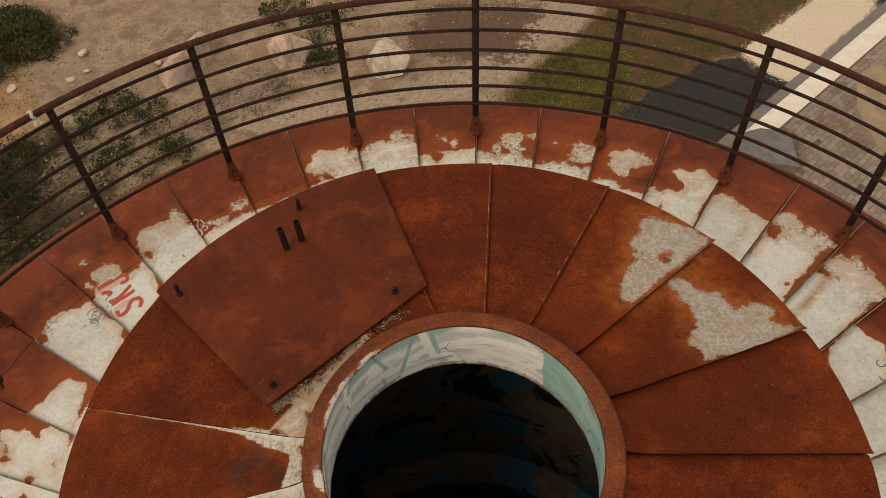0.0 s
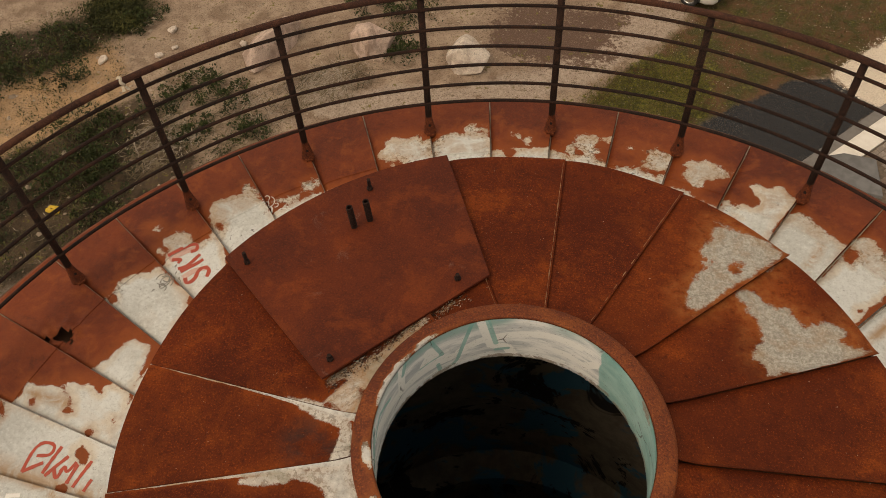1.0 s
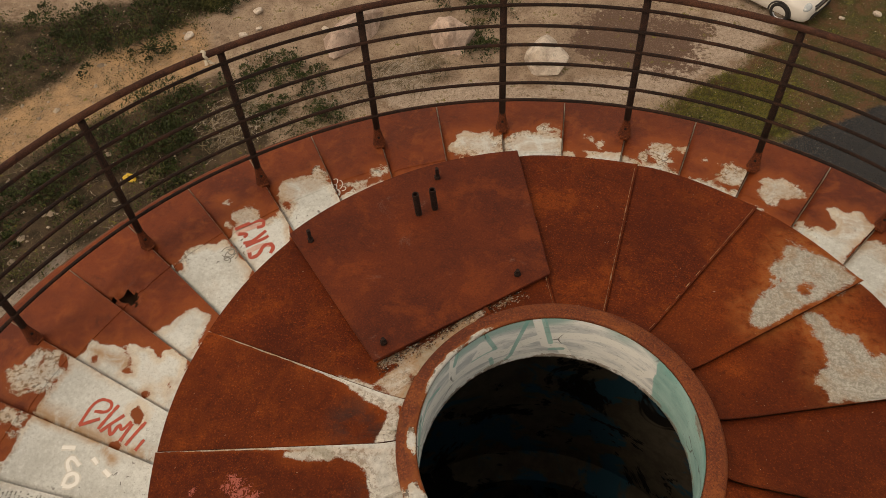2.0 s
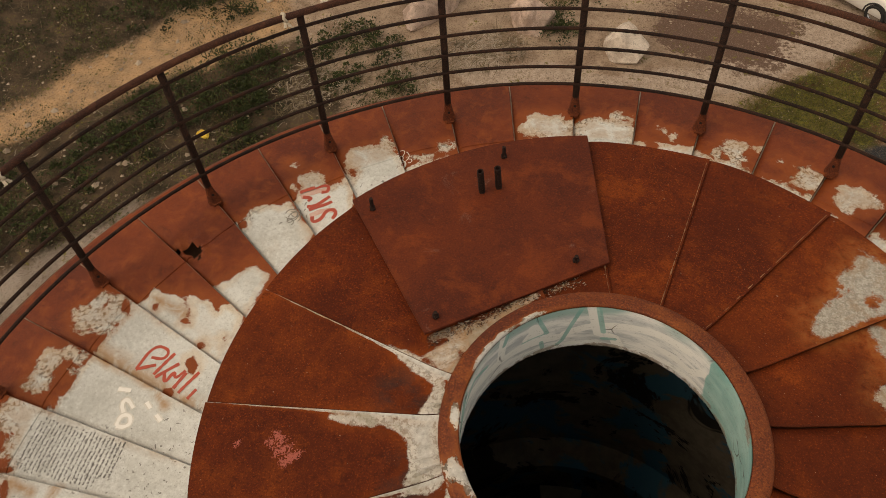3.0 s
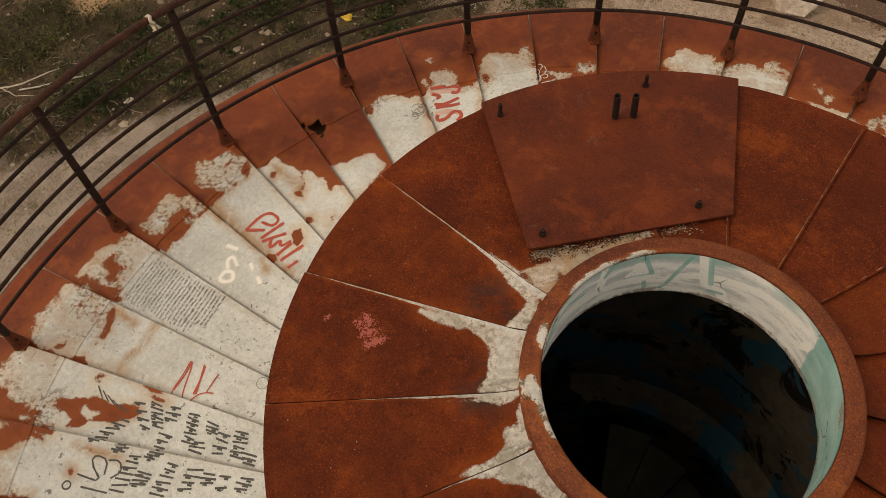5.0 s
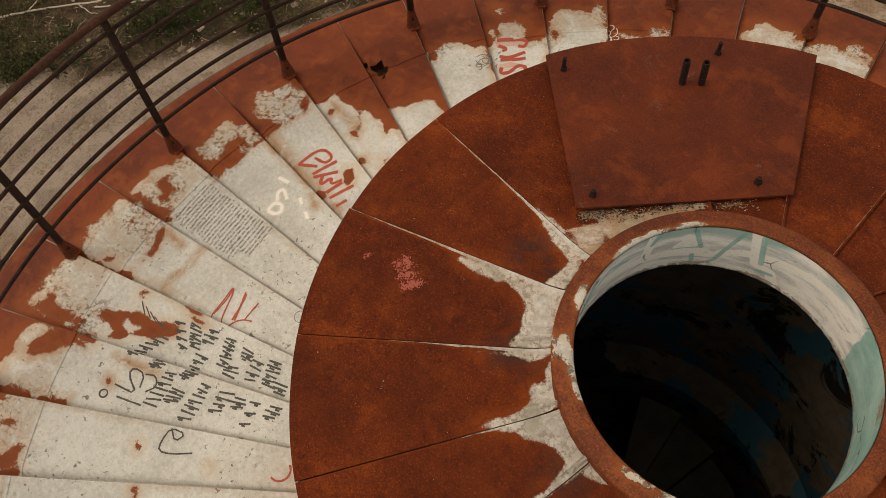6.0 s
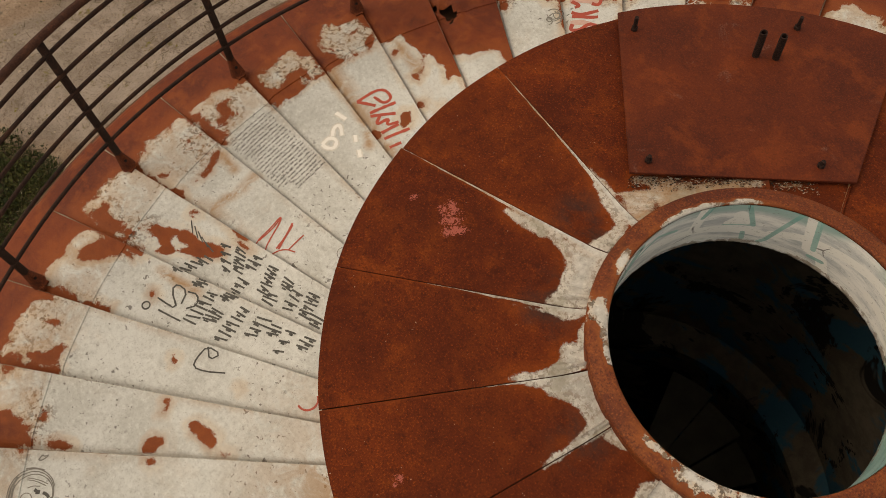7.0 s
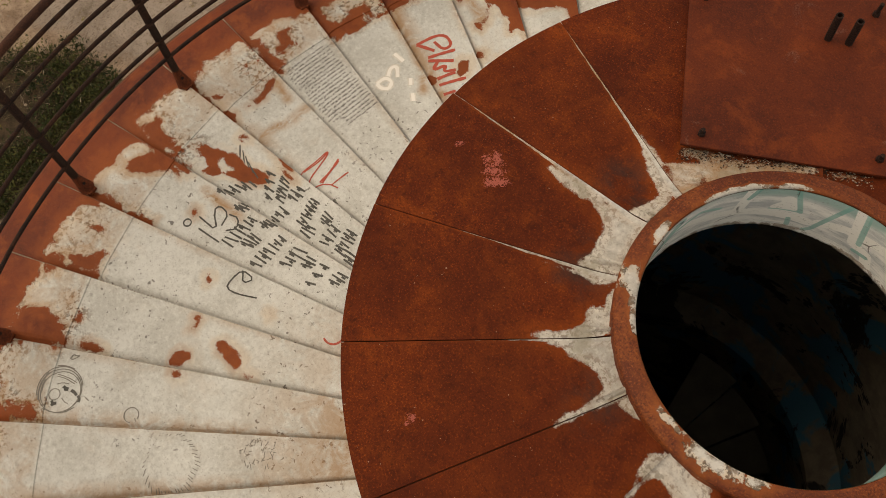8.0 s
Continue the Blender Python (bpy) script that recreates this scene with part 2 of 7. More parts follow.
def tube(points, radius, seg=8, closed=False, ends=True):
    """A tube along points; radius is a number or one for each point."""
    n = len(points)
    pts = [Vector(p) for p in points]
    rad = radius if isinstance(radius, (list, tuple)) else [radius] * n
    bm = bmesh.new()
    rings = []
    ref = Vector((0, 0, 1))
    for i, p in enumerate(pts):
        a = pts[(i - 1) % n] if closed or i else p
        b = pts[(i + 1) % n] if closed or i < n - 1 else p
        d = (b - a).normalized()
        u = d.cross(ref)
        if u.length < 1e-3:
            u = d.cross(Vector((1, 0, 0)))
        u.normalize()
        v = d.cross(u)
        rings.append([bm.verts.new(p + rad[i] * (math.cos(t) * u + math.sin(t) * v)) for t in (2 * math.pi * k / seg for k in range(seg))])
    for i in range(n if closed else n - 1):
        p, q = rings[i], rings[(i + 1) % n]
        for k in range(seg):
            bm.faces.new((p[k], p[(k + 1) % seg], q[(k + 1) % seg], q[k]))
    if ends and not closed:
        bm.faces.new(rings[0])
        bm.faces.new(list(reversed(rings[-1])))
    return bm


def box(bm, x0, x1, y0, y1, z0, z1):
    v = [bm.verts.new((x, y, z)) for z in (z0, z1) for x, y in ((x0, y0), (x1, y0), (x1, y1), (x0, y1))]
    for f in ((3, 2, 1, 0), (4, 5, 6, 7), (0, 1, 5, 4), (1, 2, 6, 5), (2, 3, 7, 6), (3, 0, 4, 7)):
        bm.faces.new([v[i] for i in f])
    return v


def wob(x, y, z=0.0, s=1.0):
    return mnoise.noise(Vector((x * s, y * s, z * s)))


def clamp(v, a=0.0, b=1.0):
    return max(a, min(b, v))


# ---- the tower's measures ----
CAP_Z = 14.2                 # top of the cap above the ground
CAP_R = 1.1
DECK_Z = CAP_Z - 1.81
DECK_R = 3.36
POST_A = 87.37               # bearing of one post; the others stand every 15 degrees
POST_R = 3.06
RAIL_R = 3.04


def sag(a):
    """How far the gallery bulges outwards at a bearing."""
    return 0.075 * clamp(1 - abs((a - 215 + 180) % 360 - 180) / 85) ** 1.3


# ---- ground: materials and zones ----
def inside(x, y, poly):
    """Signed distance to a polygon's edge, positive inside."""
    best, odd, n = 1e9, False, len(poly)
    for i in range(n):
        (x0, y0), (x1, y1) = poly[i], poly[(i + 1) % n]
        dx, dy = x1 - x0, y1 - y0
        t = clamp(((x - x0) * dx + (y - y0) * dy) / (dx * dx + dy * dy + 1e-12))
        best = min(best, math.hypot(x - x0 - t * dx, y - y0 - t * dy))
        if (y0 > y) != (y1 > y) and x < x0 + (y - y0) * dx / dy:
            odd = not odd
    return best if odd else -best


ZONES = {
    "chalk": [[(8.3, 18.1), (8.6, 18.4), (11.0, 20.4), (12.0, 21.6), (13.2, 21.0), (12.4, 19.6), (9.3, 16.8), (8.8, 17.2)]],
    "slag": [[(8.2, 17.9), (9.3, 16.8), (6.4, 13.8), (3.6, 15.0), (5.6, 16.7), (7.1, 17.7)], [(12.2, 21.2), (13.4, 22.4), (15.0, 21.5), (12.8, 19.9)]],
    "turf": [[(4.4, 19.9), (5.4, 23), (11.5, 23.5), (11.0, 20.4), (8.3, 18.1), (5.6, 16.5), (3.6, 15.0), (1.6, 15.6), (1.3, 16.7), (3.4, 18.6)]],
    "moss": [[(1.5, 16.7), (3.4, 18.4), (4.8, 18.4), (4.9, 16.6), (3.4, 15.4), (2.2, 15.8)]],
    "pale": [[(-1.2, 15.6), (1.6, 17.6), (4.2, 19.7), (5.0, 22.5), (3.2, 22.0), (2.7, 20.0), (0.5, 18.2), (-1.6, 17.0)],
             [(-6.0, 15.4), (-1.0, 15.0), (-1.4, 17.0), (-6.6, 16.6)]],
    "wet": [[(-1.2, 20.4), (0.9, 21.0), (2.8, 20.2), (2.4, 18.7), (0.2, 17.9), (-1.2, 18.6)]],
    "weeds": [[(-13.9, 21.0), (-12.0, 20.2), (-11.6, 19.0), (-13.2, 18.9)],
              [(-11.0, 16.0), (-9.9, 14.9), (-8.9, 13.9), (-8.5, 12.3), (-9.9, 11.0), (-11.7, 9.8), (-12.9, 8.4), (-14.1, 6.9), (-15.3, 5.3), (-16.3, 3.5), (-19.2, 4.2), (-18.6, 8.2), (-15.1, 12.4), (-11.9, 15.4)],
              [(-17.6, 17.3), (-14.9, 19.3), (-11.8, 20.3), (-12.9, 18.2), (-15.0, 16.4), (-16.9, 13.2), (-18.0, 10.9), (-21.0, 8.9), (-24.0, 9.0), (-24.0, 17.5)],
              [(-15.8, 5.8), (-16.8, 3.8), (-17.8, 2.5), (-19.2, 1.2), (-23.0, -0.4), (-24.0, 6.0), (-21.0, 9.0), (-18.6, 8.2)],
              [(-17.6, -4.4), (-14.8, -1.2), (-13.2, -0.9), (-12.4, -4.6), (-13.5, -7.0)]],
    "ochre": [[(-13.1, 18.7), (-11.9, 17.2), (-11.4, 16.2), (-13.0, 13.6), (-16.2, 10.4), (-18.6, 7.4), (-21.4, 6.8), (-21.6, 9.6), (-18.9, 11.2), (-17.4, 13.2), (-15.6, 15.4), (-14.6, 16.6)]],
    "track": [[(-8.2, 12.9), (-10.3, 11.3), (-12.2, 10.0), (-14.6, 7.1), (-15.7, 4.8), (-18.2, 3.8), (-18.2, 0.4), (-16.8, -1.6), (-14.0, -0.4), (-12.0, 6.0), (-8.0, 10.5)]],
}


def ground_material():
    k = Kit("ground_dirt", 0.9, spec=0.2)
    fine, mid, big = k.noise(9, 8, 0.7), k.noise(1.7, 6, 0.6), k.noise(0.35, 4)
    c = k.mix(k.ramp(mid, 0.35, 0.68), (0.255, 0.175, 0.122), (0.51, 0.385, 0.285))
    c = k.mix(k.math("MULTIPLY", k.ramp(big, 0.4, 0.65), 0.5), c, (0.37, 0.27, 0.195))

    def zone(c, name, col, soft=0.12, amp=0.5):
        f = k.math("ADD", k.attr(name), k.math("ADD", k.math("MULTIPLY_ADD", fine, amp, -0.5 * amp), k.math("MULTIPLY_ADD", mid, amp, -0.5 * amp)))
        return k.mix(k.ramp(f, 0.5 - soft, 0.5 + soft), c, col)

    sp = k.noise(60, 4, 0.75)
    trod = k.mix(k.ramp(k.noise(0.8, 6, 0.65, 0.8), 0.38, 0.62), (0.40, 0.33, 0.275), (0.25, 0.20, 0.16))
    trod = k.mix(k.math("MULTIPLY", k.ramp(k.noise(1.1, 7, 0.75), 0.56, 0.66), 0.75), trod, (0.12, 0.085, 0.06))
    trod = k.mix(k.math("MULTIPLY", k.ramp(fine, 0.4, 0.7), 0.5), trod, (0.36, 0.31, 0.265))
    c = zone(c, "track", trod, 0.25)
    c = zone(c, "ochre", k.mix(k.ramp(mid, 0.35, 0.65), (0.56, 0.35, 0.19), (0.38, 0.25, 0.15)), 0.35, 1.1)
    c = zone(c, "pale", k.mix(k.ramp(fine, 0.3, 0.7), (0.54, 0.43, 0.345), (0.33, 0.25, 0.19)), 0.12, 1.1)
    c = zone(c, "wet", (0.15, 0.090, 0.066), 0.22, 2.4)
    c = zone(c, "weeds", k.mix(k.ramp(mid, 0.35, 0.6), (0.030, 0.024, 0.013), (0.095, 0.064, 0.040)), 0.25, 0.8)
    c = zone(c, "turf", k.mix(k.ramp(mid, 0.38, 0.62), (0.150, 0.072, 0.036), (0.062, 0.060, 0.016)), 0.15, 0.6)
    c = k.mix(k.math("MULTIPLY", k.math("MULTIPLY", k.attr("turf"), k.ramp(k.noise(3.2, 6, 0.75), 0.54, 0.62)), 0.7), c, (0.055, 0.062, 0.013))
    c = zone(c, "moss", k.mix(k.ramp(fine, 0.38, 0.62), (0.05, 0.062, 0.010), (0.20, 0.185, 0.030)), 0.22, 2.3)
    c = zone(c, "slag", k.mix(k.ramp(sp, 0.45, 0.7), (0.018, 0.022, 0.027), (0.050, 0.056, 0.063)), 0.07, 0.3)
    c = zone(c, "chalk", k.mix(k.ramp(sp, 0.4, 0.65), (0.74, 0.63, 0.51), (0.90, 0.80, 0.67)), 0.05, 0.25)
    bare = k.ramp(k.attr("weeds"), 0.3, 0.8, 1.0, 0.15)
    c = k.mix(k.math("MULTIPLY", k.math("MULTIPLY", k.ramp(sp, 0.57, 0.66), 0.5), bare), c, (0.46, 0.40, 0.33))
    c = k.mix(k.math("MULTIPLY", k.ramp(sp, 0.44, 0.32), 0.6), c, (0.06, 0.045, 0.03))
    grit = k.noise(22, 6, 0.75)
    c = k.mix(k.math("MULTIPLY", k.ramp(grit, 0.49, 0.36), 0.7), c, (0.10, 0.07, 0.045))
    c = k.mix(k.math("MULTIPLY", k.math("MULTIPLY", k.ramp(grit, 0.56, 0.70), 0.4), bare), c, (0.42, 0.35, 0.27))
    k.bump(fine, 0.10, 0.7)
    k.bump(sp, 0.02, 0.8)
    return k.done(c)


GROUND = ground_material()


def ground_height(x, y):
    h = 0.10 * wob(x, y, 3.1, 0.22) + 0.05 * wob(x, y, 7.7, 0.8)
    flat = clamp((math.hypot(x - 10.5, y - 15.5) - 4.5) / 3.0)
    return h * flat


def axis(fine0, fine1, step, far):
    mid = [fine0 + step * i for i in range(int(round((fine1 - fine0) / step)) + 1)]
    out = [s for s in (2.0, 5.0, 12.0, 30.0, 80.0, 250.0, 800.0, far)]
    return [fine0 - s for s in reversed(out)] + mid + [fine1 + s for s in out]


def build_ground():
    xs, ys = axis(-24.0, 17.0, 0.2, 2500.0), axis(-8.0, 25.0, 0.2, 2500.0)
    verts, fields = [], {k: [] for k in ZONES}
    for y in ys:
        for x in xs:
            verts.append((x, y, ground_height(x, y) if -26 < x < 19 and -10 < y < 27 else 0.0))
            jx, jy = x + 0.35 * wob(x, y, 1.0, 0.9), y + 0.35 * wob(x, y, 9.0, 0.9)
            for k, polys in ZONES.items():
                d = -9.0
                for p in polys:
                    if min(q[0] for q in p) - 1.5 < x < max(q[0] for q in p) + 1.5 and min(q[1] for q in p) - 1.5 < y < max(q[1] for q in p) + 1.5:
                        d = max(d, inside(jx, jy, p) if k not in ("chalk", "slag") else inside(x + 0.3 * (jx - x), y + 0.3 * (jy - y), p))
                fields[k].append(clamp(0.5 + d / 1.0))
    w = len(xs)
    faces = [(j * w + i, j * w + i + 1, (j + 1) * w + i + 1, (j + 1) * w + i) for j in range(len(ys) - 1) for i in range(w - 1)]
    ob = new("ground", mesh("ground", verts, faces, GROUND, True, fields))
    tagged(ob, "bare sandy dirt ground with weeds, turf and gravel patches", "ground", kind="structure")


build_ground()

# ---- the tower's body ----
CONCRETE = simple("shaft_concrete", (0.34, 0.32, 0.29), (0.24, 0.22, 0.19), 6, 0.85, 0.004)
SOFFIT = simple("soffit_steel", (0.10, 0.05, 0.03), (0.16, 0.08, 0.045), 9, 0.8, 0.002)


def inner_wall_material():
    """Dark grimy plaster with old spray paint."""
    k = Kit("inner_wall", 0.85, spec=0.15)
    n1, n2 = k.noise(3.0, 5, 0.6, 0.5), k.noise(9.0, 6, 0.7)
    c = k.mix(k.ramp(n2, 0.35, 0.65), (0.15, 0.125, 0.095), (0.23, 0.195, 0.15))
    c = k.mix(k.ramp(n1, 0.50, 0.56), c, (0.055, 0.17, 0.25))
    c = k.mix(k.ramp(k.noise(2.1, 5, 0.7, 0.8, co=k.co), 0.53, 0.56), c, (0.03, 0.027, 0.024))
    k.bump(n2, 0.01, 0.6)
    return k.done(c)


INNER = inner_wall_material()
INNER_FLOOR = simple("inner_floor", (0.20, 0.18, 0.14), (0.13, 0.118, 0.09), 8, 0.9, 0.004, per=0.35, spec=0.1)

shaft = bmesh.new()
lathe(shaft, [(2.05, -0.3), (2.05, DECK_Z - 0.5), (2.6, DECK_Z - 0.12), (1.02, DECK_Z - 0.12), (1.02, -0.3)], 72)
tagged(part("tower_shaft", shaft, CONCRETE, smooth=False), "grey weathered concrete shaft of the lookout tower", "tower", kind="structure")
drum = bmesh.new()
lathe(drum, [(0.99, DECK_Z - 0.02), (0.99, CAP_Z - 0.06), (0.96, CAP_Z - 0.06), (0.96, DECK_Z - 2.6), (0.99, DECK_Z - 2.6)], 72)
drum = part("drum_wall", drum, INNER)
tagged(drum, "round drum wall under the cap, dark and spray-painted inside", "wall", kind="structure")
part("outer_skin", lathe(bmesh.new(), [(0.992, DECK_Z + 0.0), (1.015, DECK_Z + 0.0), (1.015, CAP_Z - 0.062), (0.992, CAP_Z - 0.062)], 72), CONCRETE, drum, "grey outer skin of the drum")
ledge = bmesh.new()
lathe(ledge, [(0.955, DECK_Z - 0.35), (0.82, DECK_Z - 0.42), (0.82, DECK_Z - 0.50), (0.955, DECK_Z - 0.50)], 60)
tagged(part("inner_ledge", ledge, INNER), "dark steel ledge round the inside of the drum", "ledge", kind="structure")
ceil = bmesh.new()
lathe(ceil, [(0.386, CAP_Z - 0.035), (1.086, CAP_Z - 0.045), (1.086, CAP_Z - 0.055), (0.386, CAP_Z - 0.055)], 72)
tagged(part("ceiling", ceil, SOFFIT), "dark steel underside of the round cap", "ceiling", kind="structure")
lower = bmesh.new()
lathe(lower, [(0.0001, DECK_Z - 2.4), (0.955, DECK_Z - 2.4), (0.955, DECK_Z - 2.5), (0.0001, DECK_Z - 2.5)], 48)
tagged(part("floor", lower, INNER_FLOOR), "dark dusty floor inside the tower", "floor", kind="structure")

stair = thing("spiral_stair", "dark spiral stair of wedge treads round a post", "stair")
tread_me = bmesh.new()
lathe(tread_me, [(0.06, 0.0), (0.80, 0.0), (0.80, -0.05), (0.06, -0.05)], 4, 0, 16.9)
tread_me = from_bm("tread", tread_me, INNER_FLOOR)
for i in range(14):
    ob = attach("tread", tread_me, stair)
    ob.matrix_basis = Matrix.Translation((0, 0, DECK_Z - 0.66 - 0.11 * i)) @ pose(0, 0, 0, 0, 0, 92 - 17.5 * i)
part("pole", lathe(bmesh.new(), [(0.02, DECK_Z - 2.4), (0.05, DECK_Z - 2.4), (0.05, DECK_Z - 0.7), (0.02, DECK_Z - 0.7)], 16), SOFFIT, stair, smooth=True)

# ---- gallery deck ----
RUST_FROM = {-9: 3.06, 19: 3.05, 20: 3.2}
PATCHES = collections.defaultdict(list)      # by plate: where paint still holds and where it has come off, in the order laid


def lay(j, sign, pts):
    pts = [p for (a, r), (b, q) in zip(pts, pts[1:] + pts[:1]) for p in ((a * 0.8 + b * 0.2, r * 0.8 + q * 0.2), (a * 0.2 + b * 0.8, r * 0.2 + q * 0.8))]
    PATCHES[j].append((sign, [pol(a, r)[:2] for a, r in pts], min(p[1] for p in pts), max(p[1] for p in pts)))


def paint(j, *pts):
    """Paint left on plate j inside an outline of (bearing, distance)."""
    lay(j, -1, list(pts))


def bare(j, *pts):
    """Paint gone from plate j inside an outline."""
    lay(j, 1, list(pts))


paint(-8, (34.7, 2.503), (35.4, 2.649), (33.6, 2.607), (32.1, 2.614), (30.8, 2.644), (21.1, 2.247), (28.8, 2.271), (34.4, 2.353))
paint(-7, (42.8, 2.944), (41.4, 2.947), (40.0, 3.007), (38.3, 2.986), (36.4, 2.952), (35.0, 2.925), (35.1, 2.789), (35.3, 2.680), (34.8, 2.508), (33.7, 2.275), (39.9, 2.356), (44.5, 2.425), (42.8, 2.770))
bare(-7, (42.8, 2.796), (42.6, 2.825), (41.3, 2.790), (40.8, 2.768), (41.8, 2.763))
paint(-6, (50.1, 2.894), (49.9, 2.966), (49.5, 3.017), (48.6, 3.032), (47.1, 3.020), (45.8, 3.025), (44.3, 3.013), (43.0, 2.991), (43.0, 2.903), (43.1, 2.730), (42.9, 2.545), (42.7, 2.393), (46.0, 2.415), (50.1, 2.473), (49.4, 2.652))
bare(-6, (49.7, 2.827), (49.0, 2.872), (48.0, 2.902), (48.0, 2.847), (48.0, 2.792), (48.8, 2.806))
bare(-6, (44.0, 2.552), (43.4, 2.585), (43.1, 2.558), (43.5, 2.529))
paint(-5, (57.3, 2.915), (55.6, 2.947), (54.7, 2.932), (53.1, 2.912), (50.8, 2.894), (49.2, 2.895), (49.1, 2.457), (50.9, 2.471), (53.7, 2.511), (58.0, 2.578), (57.3, 2.759))
paint(-4, (62.8, 2.977), (61.7, 3.016), (60.3, 3.016), (59.5, 3.063), (58.1, 3.024), (57.0, 3.003), (57.5, 2.883), (57.6, 2.776), (57.3, 2.557), (60.1, 2.586), (63.3, 2.602), (65.3, 2.645), (64.4, 2.746), (64.4, 2.796), (62.7, 2.784), (61.8, 2.815), (61.0, 2.813), (60.5, 2.867), (60.8, 2.911), (61.7, 2.910), (62.2, 2.949))
bare(-4, (62.5, 2.687), (62.0, 2.679), (61.9, 2.642), (62.6, 2.642))
paint(-3, (71.0, 2.998), (70.0, 3.028), (68.9, 3.006), (68.4, 3.057), (67.2, 3.012), (65.9, 3.011), (65.4, 3.002), (66.0, 2.926), (66.7, 2.883), (67.6, 2.885), (67.8, 2.821), (68.6, 2.797), (69.8, 2.817), (70.3, 2.881), (70.0, 2.936), (71.0, 2.951))
paint(-3, (72.1, 2.754), (69.9, 2.756), (68.5, 2.760), (67.9, 2.721), (67.6, 2.652), (69.4, 2.648), (71.8, 2.671))
paint(-2, (80.1, 2.803), (77.5, 2.813), (75.3, 2.814), (71.6, 2.811), (71.1, 2.696), (74.5, 2.696), (79.8, 2.698))
paint(-2, (75.8, 2.909), (75.7, 2.971), (76.2, 2.996), (75.2, 3.018), (74.1, 3.005), (72.4, 3.002), (71.8, 2.859), (73.5, 2.830), (75.0, 2.842), (75.8, 2.849))
paint(-2, (78.0, 3.010), (77.1, 3.018), (76.8, 2.970), (77.7, 2.952))
paint(-1, (87.6, 2.888), (85.9, 2.869), (84.9, 2.821), (83.9, 2.804), (83.4, 2.846), (83.1, 2.896), (83.5, 2.956), (84.3, 2.989), (84.0, 3.025), (82.6, 3.041), (81.2, 3.028), (79.7, 3.048), (79.8, 2.985), (81.1, 2.957), (81.4, 2.904), (81.4, 2.839), (79.3, 2.813), (79.3, 2.711), (81.0, 2.700), (82.5, 2.722), (84.4, 2.725), (86.1, 2.722), (87.6, 2.740))
paint(-1, (84.8, 2.946), (84.3, 2.948), (84.1, 2.893), (84.2, 2.838), (84.7, 2.891))
paint(0, (94.9, 2.871), (93.3, 2.862), (87.3, 2.878), (86.9, 2.878), (86.8, 2.721), (95.1, 2.725))
bare(0, (93.2, 2.872), (91.5, 2.864), (92.0, 2.787), (92.4, 2.759), (92.8, 2.790))
paint(0, (90.5, 2.967), (89.5, 2.975), (89.4, 2.919), (90.4, 2.901))
paint(0, (91.9, 3.008), (91.0, 3.010), (91.0, 2.959), (91.8, 2.961))
paint(1, (102.4, 2.956), (100.6, 2.995), (99.8, 3.017), (98.1, 3.009), (96.3, 3.014), (95.0, 2.973), (94.5, 2.909), (94.5, 2.721), (98.0, 2.717), (101.5, 2.704), (103.0, 2.741), (102.7, 2.872))
paint(1, (98.0, 3.045), (96.9, 3.061), (94.7, 3.028), (94.7, 2.997), (97.4, 3.013))
paint(2, (108.1, 3.030), (106.8, 3.043), (105.1, 3.029), (103.8, 3.007), (102.2, 2.954), (102.0, 2.839), (102.2, 2.711), (104.6, 2.709), (106.2, 2.729), (106.3, 2.790), (106.4, 2.853), (106.9, 2.876), (107.4, 2.880), (107.1, 2.824), (107.6, 2.797), (108.2, 2.833), (108.5, 2.890), (109.1, 2.876), (109.4, 2.909), (108.3, 2.965))
paint(3, (117.9, 2.738), (115.0, 2.713), (111.3, 2.721), (110.6, 2.676), (113.7, 2.673), (118.3, 2.687))
paint(4, (119.9, 2.832), (118.8, 2.838), (117.5, 2.815), (117.3, 2.774), (118.8, 2.773), (120.2, 2.783))
paint(4, (124.2, 2.799), (122.9, 2.795), (120.8, 2.761), (121.3, 2.731), (123.2, 2.754), (124.2, 2.776))
paint(4, (125.1, 2.723), (121.3, 2.711), (117.6, 2.725), (117.4, 2.662), (122.0, 2.634), (126.5, 2.599))
paint(5, (130.7, 2.973), (129.7, 2.984), (128.4, 2.966), (125.7, 2.978), (125.1, 2.931), (125.0, 2.739), (124.6, 2.599), (128.7, 2.550), (132.6, 2.516), (134.3, 2.508), (132.1, 2.775), (132.0, 2.829), (131.5, 2.892))
bare(5, (131.3, 2.828), (130.8, 2.811), (131.2, 2.779), (131.6, 2.790))
paint(6, (132.0, 2.801), (132.6, 2.574), (133.8, 2.461), (140.6, 2.389), (140.5, 2.567), (140.3, 2.789), (139.1, 2.760), (138.7, 2.816), (139.3, 2.867), (138.9, 2.882), (138.1, 2.804), (137.4, 2.792), (137.6, 2.898), (136.7, 2.925), (135.3, 2.926), (134.5, 2.862), (134.4, 2.800), (135.0, 2.755), (133.9, 2.758))
paint(6, (137.5, 3.059), (137.0, 3.056), (136.7, 3.022), (137.2, 3.001), (137.6, 3.021))
paint(7, (140.2, 2.764), (140.2, 2.701), (139.7, 2.401), (148.6, 2.294), (148.5, 2.512), (147.8, 2.765), (147.5, 2.840), (145.8, 2.827), (144.7, 2.844), (143.0, 2.822), (142.1, 2.804), (141.6, 2.758))
bare(7, (146.9, 2.811), (146.2, 2.781), (146.4, 2.753), (147.1, 2.780))
